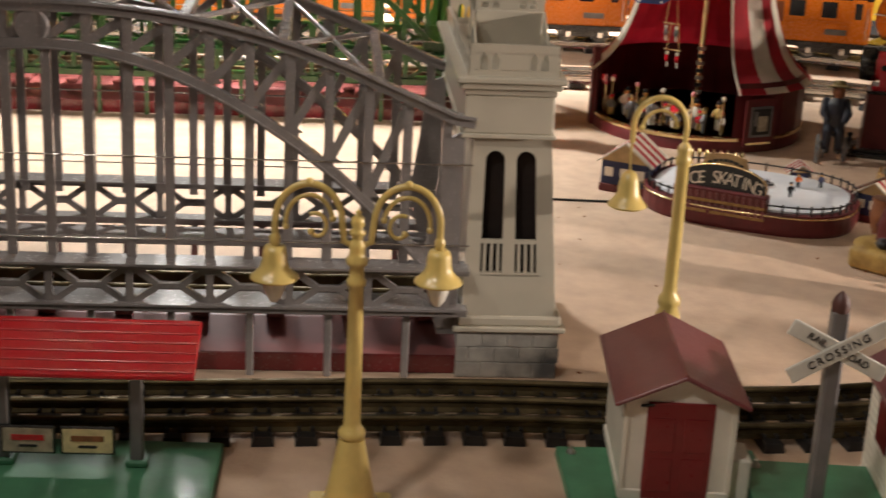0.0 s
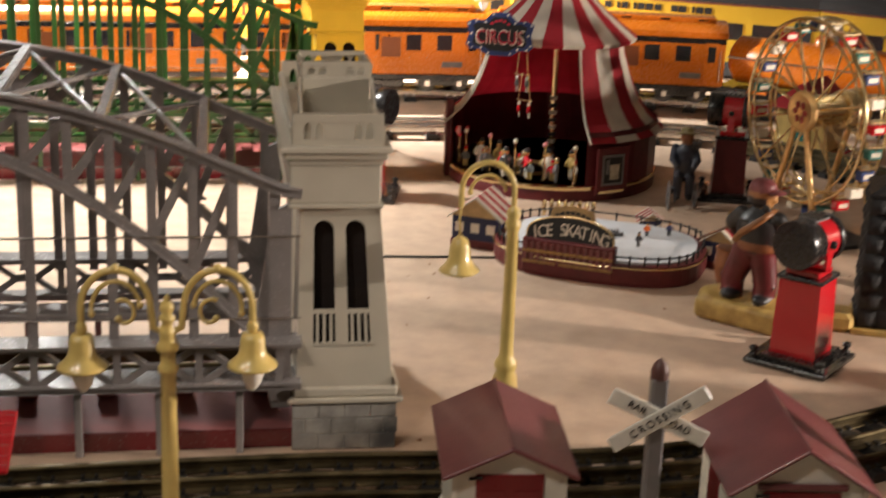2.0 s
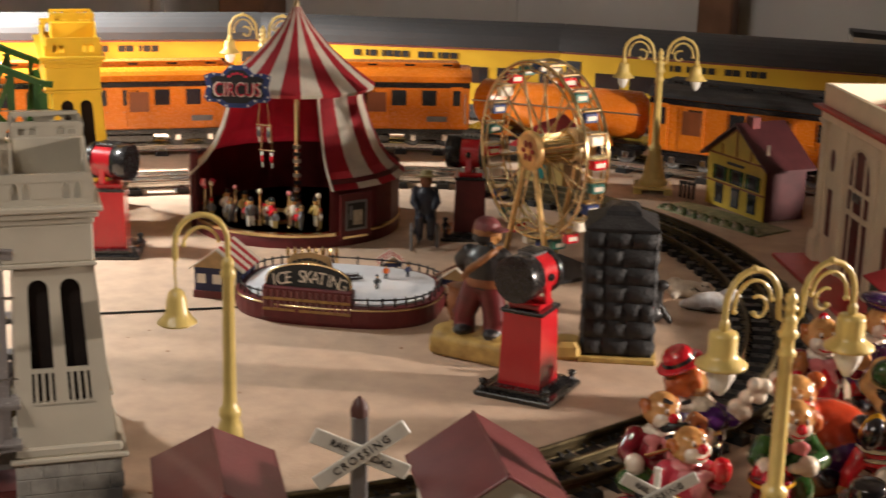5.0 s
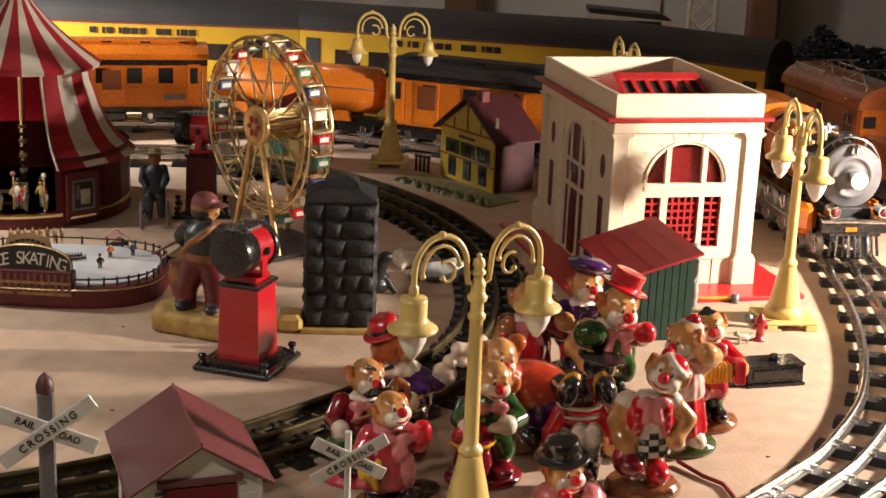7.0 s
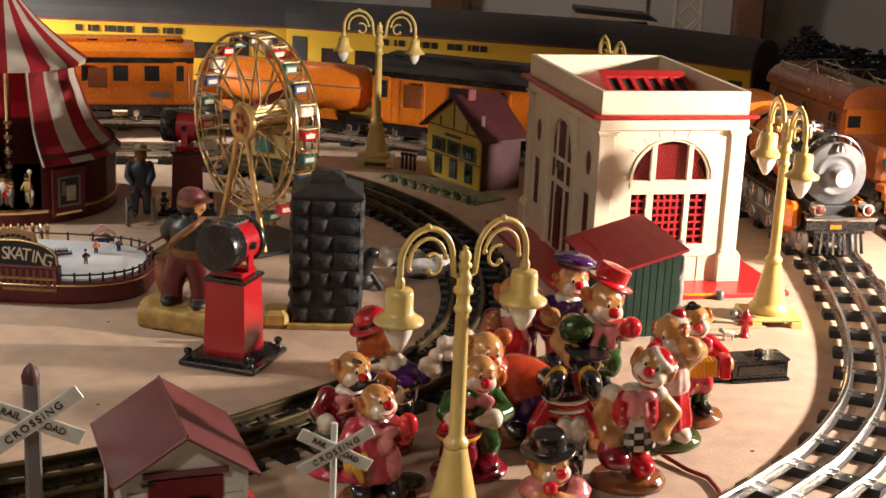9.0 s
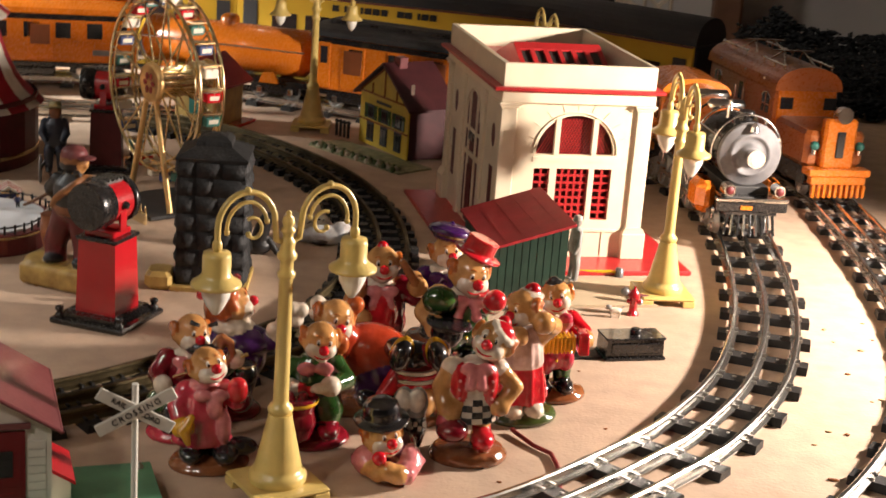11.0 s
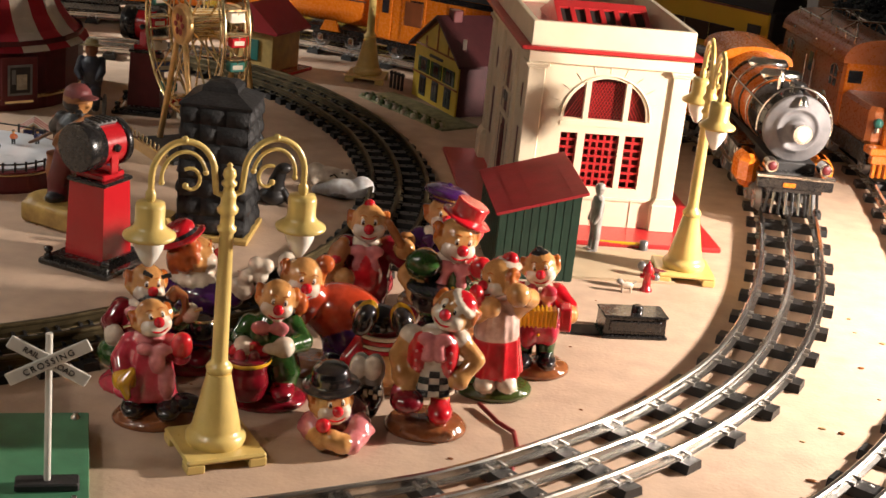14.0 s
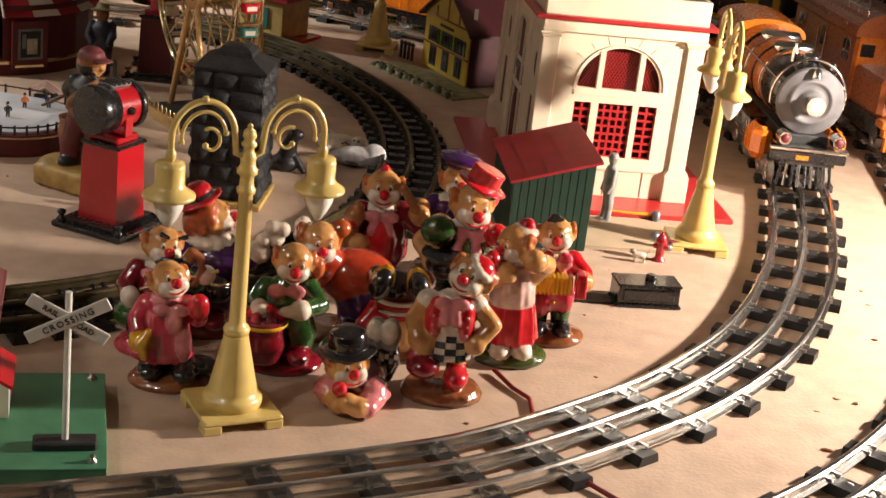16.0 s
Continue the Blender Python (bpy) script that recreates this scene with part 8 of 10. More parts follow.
# ---- small things round the white building ----
def controller():
    t = thing("controller", pose(0.264, 0.928, 0, 0, 0, 22), "black push-button controller box on the table", "controller")
    b = Shape()
    b.box(0, 0, 0, 0.052, 0.027, 0.0025, M_BLACK, 0.0008)
    b.prism([(0.0015, 0.0025), (0.0020, 0.0165), (0.0500, 0.0165), (0.0505, 0.0025)], 0.003, 0.026, M_BLACK)
    b.box(0.0005, 0.0015, 0.0165, 0.0515, 0.0265, 0.0185, M_BLACK, 0.0008)
    b.box(0.006, 0.0014, 0.0055, 0.046, 0.0032, 0.0140, M_BLACK, 0.0006)
    part("box", b, t)
    part("button", Shape().lathe([(0.0045, 0.0185), (0.0045, 0.0225), (0.003, 0.0235)], M_BLACK, 14, pose(0.029, 0.0135, 0)), t)
    part("plate", Shape().box(-0.026, 0.006, 0.0, 0.0, 0.024, 0.0016, M_BLACKM, 0.0004), t, "dark metal connection plate")
    return t


controller()


def hydrant():
    t = thing("fire_hydrant", pose(0.283, 1.053, 0), "red cast toy fire hydrant", "hydrant")
    part("barrel", Shape().lathe([(0.0052, 0), (0.0052, 0.0018), (0.0036, 0.0026), (0.0034, 0.015), (0.0048, 0.0155), (0.0048, 0.0175), (0.0040, 0.020), (0.0026, 0.023), (0.0011, 0.024), (0.0011, 0.026)], M_RED, 16), t)
    part("nozzle", Shape().tube([(-0.0062, 0, 0.0125), (0.0062, 0, 0.0125)], 0.0021, M_RED, 10), t)
    return t


hydrant()


def dog(s):
    s.ball((0, 0, 0.0065), (0.0058, 0.0026, 0.0030), M_CWHITE, 10)
    s.ball((0.0062, 0, 0.0095), (0.0028, 0.0022, 0.0024), M_CGREY, 10)
    s.ball((0.0086, 0, 0.0088), (0.0016, 0.0012, 0.0012), M_CWHITE, 8)
    s.tube([(-0.005, 0, 0.008), (-0.008, 0, 0.011)], 0.0007, M_CGREY, 6)
    for x in (-0.0038, 0.0036):
        for y in (-0.0014, 0.0014):
            s.tube([(x, y, 0.0), (x, y, 0.006)], 0.0009, M_CWHITE, 6)


statue("dog_statue", pose(0.268, 1.040, 0, 0, 0, 195), dog, "tiny cast white and grey dog beside the hydrant")


M_PALELEAD = mat("pale_lead", (0.36, 0.35, 0.33), 0.42, 0.3, vary=0.2, scale=140)


def lead_man(s):
    for x in (-0.0042, 0.0042):
        s.tube([(x, 0, 0.002), (x * 0.9, 0.001, 0.016), (x * 0.6, 0, 0.030)], [0.0030, 0.0034, 0.0042], M_PALELEAD, 10)
        s.ball((x, -0.0025, 0.0018), (0.003, 0.0052, 0.0018), M_PALELEAD, 8)
    s.lathe([(0.0068, 0.026), (0.0076, 0.034), (0.0080, 0.045), (0.0060, 0.051), (0.0022, 0.0535)], M_PALELEAD, 14, squash=0.72)
    s.tube([(-0.0075, 0, 0.048), (-0.0105, 0.001, 0.038), (-0.0098, -0.002, 0.028)], 0.0023, M_PALELEAD, 8)
    s.tube([(0.0075, 0, 0.048), (0.0100, -0.002, 0.038), (0.0080, -0.005, 0.030)], 0.0023, M_PALELEAD, 8)
    s.ball((0, 0, 0.0572), (0.0040, 0.0042, 0.0048), M_PALELEAD, 12)
    s.lathe([(0.0052, 0.0590), (0.0044, 0.0605), (0.0040, 0.0632), (0.0005, 0.0640)], M_PALELEAD, 12)
    s.box(-0.0135, 0.001, 0.030, -0.0075, 0.009, 0.042, M_PALELEAD, 0.001)


statue("lead_man_statue", pose(0.2255, 1.130, 0, 0, 0, -60), lead_man, "unpainted grey cast man carrying a case")
slab("pavement", 0, 0, 0, 0.115, 0.075, 0.0024, M_PAVE, "printed tan paving card beside the shed", "paving").matrix_world = pose(0.196, 1.042, 0, 0, 0, 19)
solid("gas_pipe", Shape().tube([(0, 0, 0.004), (0.02, 0.006, 0.004), (0.040, 0.010, 0.005)], 0.0016, M_CYEL, 8).lathe([(0.004, 0.0), (0.004, 0.008), (0.002, 0.009)], M_LEAD, 12, pose(0.042, 0.010, 0.0)), pose(0.226, 1.150, 0.0), "short yellow pipe with dark cap by the wall", "pipe")
solid("tap_fitting", Shape().tube([(-0.012, 0, 0.010), (0.0, 0, 0.008), (0.008, 0.004, 0.006)], 0.003, M_WINE, 8).ball((-0.013, 0, 0.011), 0.0042, M_LEAD, 10).ball((0.0, -0.004, 0.004), 0.004, M_LEAD, 10), pose(0.288, 1.082, 0), "small dark red wire terminal fitting by the lamp", "terminal")
# wires
solid("red_wire", Shape().tube([(0.205, 0.765, 0.003), (0.222, 0.745, 0.002), (0.235, 0.735, 0.002), (0.241, 0.715, 0.002), (0.243, 0.694, 0.0025), (0.246, 0.670, 0.003)], 0.0016, M_WIRE, 8).tube([(0.285, 0.640, 0.003), (0.310, 0.625, 0.002), (0.345, 0.620, 0.002), (0.38, 0.600, 0.0018)], 0.0016, M_WIRE, 8), Matrix(), "thin red lamp wire running under the track", "wire")
solid("black_wire", Shape().tube([(-0.62, 0.915, 0.0012), (-0.531, 0.964, 0.0012), (-0.428, 1.021, 0.0012)], 0.0011, M_WIREB, 6), Matrix(), "thin dark wire lying across the table", "wire")
# cast animals lying beside the track
def white_bear(s):
    s.ball((0, 0, 0.008), (0.021, 0.011, 0.009), M_CWHITE)
    s.ball((-0.012, 0, 0.010), (0.010, 0.010, 0.010), M_CWHITE)
    s.ball((0.019, -0.001, 0.010), (0.0080, 0.0070, 0.0068), M_CWHITE)
    s.ball((0.026, -0.002, 0.0085), (0.0040, 0.0036, 0.0034), M_CWHITE)
    for x, y in ((0.012, -0.012), (-0.012, -0.011), (0.005, 0.010)):
        s.tube([(x * 0.7, y * 0.5, 0.006), (x, y, 0.003)], [0.0050, 0.0035], M_CWHITE)
    for x, z in ((0.0205, 0.0135), (0.016, 0.0140)):
        s.fine.ball((x, -0.0068, z), (0.0012, 0.0008, 0.0010), M_CBLACK, 8)
    s.fine.tube([(0.004, -0.0108, 0.010), (0.008, -0.0105, 0.0125), (0.012, -0.0100, 0.009)], 0.0006, M_CBLACK, 6)


def grey_whale(s):
    s.ball((0, 0, 0.008), (0.024, 0.013, 0.0105), M_ICE)
    s.ball((0.016, 0, 0.011), (0.012, 0.0115, 0.0115), M_ICE)
    s.tube([(-0.018, 0, 0.007), (-0.030, 0.002, 0.005)], [0.0075, 0.0040], M_ICE)
    s.ball((-0.006, -0.010, 0.004), (0.008, 0.005, 0.003), M_LEAD)


def dark_seal(s):
    s.ball((0, 0, 0.008), (0.013, 0.012, 0.009), M_BLACKM)
    s.tube([(0.0, 0, 0.008), (0.002, -0.002, 0.022), (0.005, -0.004, 0.033)], [0.0095, 0.0075, 0.0058], M_BLACKM)
    s.ball((0.008, -0.006, 0.036), (0.0070, 0.0055, 0.0052), M_BLACKM)
    s.tube([(0.008, -0.004, 0.014), (0.016, -0.009, 0.003)], [0.0040, 0.0028], M_BLACKM)
    s.tube([(-0.008, 0.002, 0.008), (-0.020, 0.006, 0.003)], [0.0060, 0.0030], M_BLACKM)


statue("bear_statue", pose(-0.046, 1.200, 0, 0, 0, 10) @ Matrix.Scale(0.95, 4), white_bear, "white cast bear lying beside the dark track", "animal figure", "cast animals")
statue("whale_statue", pose(-0.016, 1.165, 0, 0, 0, 16) @ Matrix.Scale(0.95, 4), grey_whale, "pale blue-grey cast whale beside the dark track", "animal figure", "cast animals")
statue("seal_statue", pose(-0.068, 1.110, 0, 0, 0, 20), dark_seal, "dark grey cast seal sitting up behind the stone stack", "animal figure", "cast animals")


# ---- bench shelter with billboards ----
M_CYEL2 = mat("yellowed_card", (0.66, 0.56, 0.30), 0.6, vary=0.2, scale=160)


def shelter():
    t = thing("platform_shelter", pose(-0.465, 0.356, 0, 0, 0, 31), "red ribbed canopy on grey posts with small billboards beneath", "toy shelter")
    part("plate", Shape().box(-0.26, -0.050, 0, 0.026, 0.029, 0.006, M_PLATE, 0.001), t, "green base plate")
    for x in (-0.019, -0.092, -0.165, -0.238):
        part("post", Shape().box(x - 0.0035, -0.0035, 0.006, x + 0.0035, 0.0035, 0.069, M_POSTG, 0.0008).box(x - 0.006, -0.006, 0.006, x + 0.006, 0.006, 0.010, M_PLATE, 0.001), t)
    rf = Shape()
    tilt = pose(0, 0.002, 0.070, 24, 0, 0)
    rf.box(-0.260, -0.018, 0.0, 0.0145, 0.026, 0.003, M_RED, 0.0010, at=tilt)
    rfo = part("canopy", rf, t, "glossy red ribbed canopy")
    for k in range(6):
        part("rib", Shape().tube([(-0.259, -0.014 + 0.0072 * k, 0.0032), (0.0135, -0.014 + 0.0072 * k, 0.0032)], 0.0007, M_RED, 6, at=tilt), rfo)
    for k in range(3):
        x0 = -0.060 - 0.0325 * k
        bb = part("billboard", Shape().box(x0, -0.0065, 0.014, x0 + 0.030, -0.0050, 0.031, M_BLACK, 0.0006), t, "small framed billboard")
        part("poster", Shape().box(x0 + 0.0015, -0.0072, 0.0155, x0 + 0.0285, -0.0066, 0.0295, M_CARD if k % 2 else M_CYEL2), bb)
        part("printed_bars", Shape().box(x0 + 0.006, -0.0076, 0.0225, x0 + 0.024, -0.0071, 0.0258, M_CBROWN if k % 2 == 0 else M_CRED).box(x0 + 0.010, -0.0076, 0.0185, x0 + 0.020, -0.0071, 0.0200, M_BLACKM), bb)
    return t


shelter()


# ---- far wall: posts, boards and the boat-shaped sink ----
for k, (x, w) in enumerate(((-1.368, 0.115), (-0.25, 0.075), (0.41, 0.06))):
    solid("wall_post", Shape().box(x, 3.05, -0.9, x + w, 3.2, 2.0, M_POST, 0.006), Matrix(), "rusty brown wall post", "post", kind="structure")
for k in range(7):
    x = -3.4 + 0.9 * k
    solid("wall_batten", Shape().box(x, 3.185, -0.9, x + 0.02, 3.2, 2.0, M_WALLG), Matrix(), "narrow grey batten on the wall", "batten", kind="structure")


def signal_mast():
    t = thing("lattice_mast", pose(0.287, 2.64, 0), "pale lattice mast behind the trains", "mast")
    for x in (-0.025, 0.025):
        for y in (-0.025, 0.025):
            part("upright", Shape().tube([(x, y, 0), (x * 0.8, y * 0.8, 0.5)], 0.0036, M_CWHITE, 6), t)
    for k in range(9):
        z = 0.05 * k
        for y in (-0.025, 0.025):
            part("lattice_bar", Shape().tube([(-0.025, y, z), (0.025, y, z + 0.05)], 0.0022, M_CWHITE, 6).tube([(0.025, y, z), (-0.025, y, z + 0.05)], 0.0022, M_CWHITE, 6), t)
    return t


signal_mast()


def white_tram():
    t = thing("white_tram", pose(0.175, 2.55, 0.026, 0, 0, 8), "white streamlined toy tram with dark stripes, far behind the trains", "toy tram")
    b = Shape()
    out = [(-0.10, 0.0), (0.07, 0.0), (0.095, 0.03), (0.085, 0.055), (0.05, 0.075), (-0.10, 0.085)]
    b.prism(out, -0.035, 0.035, M_CWHITE)
    part("body", b, t)
    for k in range(3):
        part("stripe", Shape().box(-0.10, -0.0362, 0.030 + 0.010 * k, 0.080, -0.0352, 0.033 + 0.010 * k, M_BLACKM), t)
    part("window_band", Shape().box(-0.09, -0.0364, 0.062, 0.03, -0.0352, 0.074, M_GLASS), t)
    part("roof", Shape().prism([(-0.10, 0.085), (-0.10, 0.094), (0.03, 0.086), (0.05, 0.0765), (0.048, 0.0752)], -0.030, 0.030, M_BLACKM), t, "dark tram roof")
    part("stand", Shape().box(-0.10, -0.03, -0.026, 0.07, 0.03, 0.0, M_BLACKM, 0.002), t, "black stand")
    return t


white_tram()
# shade put into the flock colour; clumps also spread forward to darken bare table
M_FLOCK = mat("shade_black_flock", (0.010, 0.011, 0.013), 0.85, vary=0.4, scale=60)
s = Shape()
rr = random.Random(11)
for k in range(26000):
    x = rr.uniform(0.0, 1.5)
    y = rr.uniform(-0.38, 0.12)
    h = 0.056 + 0.012 * math.sin(x * 5.0 + y * 9) ** 2 + 0.008 * math.sin(x * 17.0) ** 2 + (0.030 * max(0.0, math.sin(x * 23.0)) ** 6 if y > -0.05 else 0.0)
    h *= min(1.0, 0.45 + (y + 0.38) * 2.2)
    z = h * (1 - rr.random() ** 1.6 * 0.9)
    r = rr.uniform(0.005, 0.010)
    a, b = rr.uniform(0, 6.28), rr.uniform(-0.4, 0.9)
    d = Vector((math.cos(a) * math.cos(b), math.sin(a) * math.cos(b), math.sin(b))) * r
    c = Vector((x, y, z))
    u = Vector((-d.y, d.x, 0.3 * r)) * 0.7
    w = d.cross(u) * (0.6 / r)
    s.add([tuple(c + d), tuple(c - d), tuple(c + u), tuple(c - u), tuple(c + w), tuple(c - w)], [(0, 2, 4), (2, 1, 4), (1, 3, 4), (3, 0, 4), (2, 0, 5), (1, 2, 5), (3, 1, 5), (0, 3, 5)], M_FLOCK)
solid("dark_bushes", s, pose(0.43, 2.45, 0), "toy bushes coloured near black to stand for deep shade", "bushes", kind="stuff")

s = Shape()
rr = random.Random(21)
for k in range(70):
    x, y = rr.uniform(0.40, 0.75), rr.uniform(0.55, 1.15)
    r = rr.uniform(0.0008, 0.0022)
    s.ball((x, y, r * 0.3), (r * rr.uniform(1, 2.2), r, r * 0.5), M_WOODL if k % 3 else M_CBROWN, 6)
for k in range(60):
    x, y = rr.uniform(-0.5, 0.3), rr.uniform(0.55, 1.2)
    r = rr.uniform(0.0005, 0.0012)
    s.ball((x, y, r * 0.3), (r * rr.uniform(1, 2.2), r, r * 0.5), M_CBROWN, 6)
solid("crumbs", s, Matrix(), "scattered tiny brown flakes on the table top", "crumbs", kind="stuff")


# ---- glazed clown figurines ----
M_CRUST = mat("glazed_rust", (0.42, 0.045, 0.015), 0.22, vary=0.4, scale=120, coat=0.8)
M_CLUB = mat("glazed_club", (0.42, 0.16, 0.05), 0.2, vary=0.3, scale=140, coat=0.8)
M_CPALE2 = mat("glazed_blush_white", (0.72, 0.50, 0.44), 0.18, vary=0.08, coat=0.8)
M_CWINE = mat("glazed_mauve", (0.16, 0.045, 0.075), 0.18, vary=0.2, coat=0.8)
M_CHAIR = mat("glazed_hair", (0.46, 0.125, 0.022), 0.18, vary=0.25, scale=160, coat=0.8)


def clown_head(s, c, r, turn, hat=None, hat_m=None, tip=0.0, at=None, roll=0.0, hair=M_CHAIR):
    """Round bald head with white muzzle, nose, ears, eyes and side tufts; faces -y turned by degrees."""
    r *= 0.88
    r = r * 0.96
    m = Matrix.Translation(c) @ pose(0, 0, 0, 0, roll, 0) @ pose(0, 0, 0, tip, 0, turn)
    if at:
        m = at @ m
    s.ball((0, 0, r * 0.06), (r * 0.93, r * 0.95, r * 1.02), M_SKIN, 18, m)
    s.ball((0, -r * 0.14, -r * 0.28), (r * 0.98, r * 0.84, r * 0.66), M_SKIN, 16, m)
    s.ball((0, -r * 0.42, -r * 0.46), (r * 0.84, r * 0.66, r * 0.46), M_CWHITE, 16, m)
    for x in (-1, 1):
        s.ball((x * r * 0.40, -r * 0.64, -r * 0.28), (r * 0.46, r * 0.44, r * 0.40), M_CWHITE, 14, m)
        s.ball((x * r * 0.33, -r * 0.70, r * 0.30), (r * 0.23, r * 0.20, r * 0.30), M_CWHITE if hat == "band" else M_SKIN, 10, m)
        s.ball((x * r * 0.99, r * 0.00, -r * 0.10), (r * 0.20, r * 0.22, r * 0.34), M_SKIN, 10, m)
        s.ball((x * r * 0.86, r * 0.30, r * 0.06), (r * 0.26, r * 0.36, r * 0.42), hair, 10, m)
        for k in range(5):
            a = 0.4 + 0.8 * k
            s.ball((x * r * 1.00, r * (0.26 + 0.28 * math.cos(a)), r * (0.12 + 0.34 * math.sin(a))), r * 0.21, hair, 8, m)
    s.ball((0, -r * 0.80, -r * 0.70), (r * 0.36, r * 0.26, r * 0.20), M_CWHITE, 10, m)
    f = s.fine
    f.ball((0, -r * 1.12, -r * 0.06), r * 0.30, M_CRED, 18, m)
    f.tube([(-r * 0.52, -r * 0.99, -r * 0.42), (-r * 0.26, -r * 1.05, -r * 0.58), (0, -r * 1.02, -r * 0.63), (r * 0.26, -r * 1.05, -r * 0.58), (r * 0.52, -r * 0.99, -r * 0.42)], [r * 0.03, r * 0.06, r * 0.07, r * 0.06, r * 0.03], M_CRED, 8, at=m)
    for x in (-1, 1):
        f.ball((x * r * 0.32, -r * 0.865, r * 0.26), (r * 0.145, r * 0.06, r * 0.21), M_CWHITE, 14, m)
        f.ball((x * r * 0.31, -r * 0.895, r * 0.22), (r * 0.10, r * 0.055, r * 0.145), M_CBLACK, 12, m)
        f.ball((x * r * 0.28, -r * 0.945, r * 0.28), (r * 0.030, r * 0.012, r * 0.035), M_CWHITE, 8, m)
        f.tube([(x * r * 0.16, -r * 0.83, r * 0.56), (x * r * 0.32, -r * 0.79, r * 0.65), (x * r * 0.50, -r * 0.72, r * 0.56)], r * 0.030, hair, 6, at=m)
    if hat == "bowler":
        s.lathe([(r * 1.15, r * 0.62), (r * 1.18, r * 0.70), (r * 0.80, r * 0.74), (r * 0.78, r * 1.10), (r * 0.66, r * 1.34), (r * 0.05, r * 1.42)], hat_m, 18, m @ pose(0, 0, 0, 8, 6, 0))
    elif hat == "cone":
        s.lathe([(r * 0.52, r * 0.92), (r * 0.50, r * 1.00), (r * 0.30, r * 1.02), (r * 0.26, r * 1.24), (r * 0.05, r * 1.34)], hat_m, 14, m)
    elif hat == "band":
        tilt = m @ pose(0, 0, 0, 0, 26, 0)
        s.tube([(r * 0.66 * math.cos(k * 0.63), r * 0.66 * math.sin(k * 0.63), r * 0.70) for k in range(10)], r * 0.19, M_CWHITE, closed=True, at=tilt)
        s.lathe([(r * 0.62, r * 0.70), (r * 0.56, r * 1.00), (r * 0.30, r * 1.18), (r * 0.05, r * 1.22)], hat_m, 16, tilt)
    elif hat == "pom":
        s.ball((0, 0, r * 1.12), (r * 0.30, r * 0.30, r * 0.24), hat_m, 10, m)


def limb(s, pts, r0, r1, m, hand=None, at=None):
    n = len(pts)
    r0, r1 = r0 * 1.15, r1 * 1.12
    s.tube(pts, [r0 + (r1 - r0) * i / (n - 1) for i in range(n)], m, 12, at=at)
    s.ball(pts[0], r0, m, 12, at)
    if hand:
        s.ball(pts[-1], r1 * 1.25, hand, 12, at)
        for k in (-1, 0, 1):
            p = Vector(pts[-1]) + Vector((0.0022 * k, -0.002, -0.0022))
            s.ball(tuple(p), r1 * 0.55, hand, 8, at)


def mound(s, m, wide=1.0, x=0.0):
    s.lathe([(0.0235 * wide, 0), (0.0240 * wide, 0.003), (0.0205 * wide, 0.0062), (0.011, 0.0078), (0.0006, 0.008)], m, 24, pose(x, 0, 0), squash=0.80)
    for k in range(7):
        a = k * 0.9
        s.ball((x + 0.017 * wide * math.cos(a), 0.013 * math.sin(a), 0.0045), (0.0055, 0.0042, 0.0028), m, 8)


def clown_body(s, coat, legs, h=0.085, wide=1.0, base=M_CBROWN, shoes=M_CCRIM, bow=M_CPALE, belly=None, top=0.060, lean=0.0):
    """Base mound, shoes, legs, trunk, ruff and bow tie; feet toward -y, the trunk leaning by lean at the neck."""
    mound(s, base)
    k = top / 0.060
    for x in (-1, 1):
        s.ball((x * 0.0080, -0.006, 0.0098), (0.0062, 0.0115, 0.0048), shoes, 12)
        s.tube([(x * 0.0070, 0.001, 0.009), (x * 0.0072 + lean * 0.2, 0.001, 0.022 * k), (x * 0.0055 + lean * 0.4, 0, 0.034 * k)], [0.0056, 0.0070, 0.0084], legs, 12)
    at = pose(lean * 0.35, 0, 0, 0, math.degrees(math.atan2(lean * 0.65, top)), 0)
    s.lathe([(0.0118 * wide, 0.022 * k), (0.0146 * wide, 0.030 * k), (0.0152 * wide, 0.040 * k), (0.0128 * wide, 0.051 * k), (0.0080, top)], coat, 20, at, squash=0.88)
    for j in range(5):
        a = 0.5 + j * 1.25
        s.ball((0.0128 * wide * math.cos(a), 0.0108 * wide * math.sin(a), (0.027 + 0.002 * (j % 3)) * k), (0.0055, 0.0050, 0.0085), coat, 10, at)
    if belly:
        s.ball((0, -0.0072, 0.042 * k), (0.0085, 0.0085, 0.0125), belly, 14, at)
    s.lathe([(0.0082, top - 0.004), (0.0098, top - 0.001), (0.0082, top + 0.001)], M_CWHITE, 14, at)
    for x in (-1, 1):
        s.ball((x * 0.0054, -0.0118, top - 0.004), (0.0058, 0.0028, 0.0040), bow, 10, at)
        s.tube([(x * 0.0035, -0.0118, top - 0.005), (x * 0.0060, -0.0138, top - 0.013)], [0.0020, 0.0028], bow, 8, at=at)
    for j in range(0 if coat is M_CWHITE else 3):
        s.fine.ball((0.0008, -0.0137 * wide, (0.030 + 0.006 * j) * k), 0.0011, M_CYEL, 8, at)


def clown(x, y, turn, label, build, scale=1.07, lean=0.0):
    s = Clay()
    build(s)
    ob = solid("clown_statue", s, pose(x, y, 0, 0, 0, turn) @ Matrix(((scale, 0, lean, 0), (0, scale, 0, 0), (0, 0, scale, 0), (0, 0, 0, 1))), label, "figurine", "glazed clown figurines")
    return ob


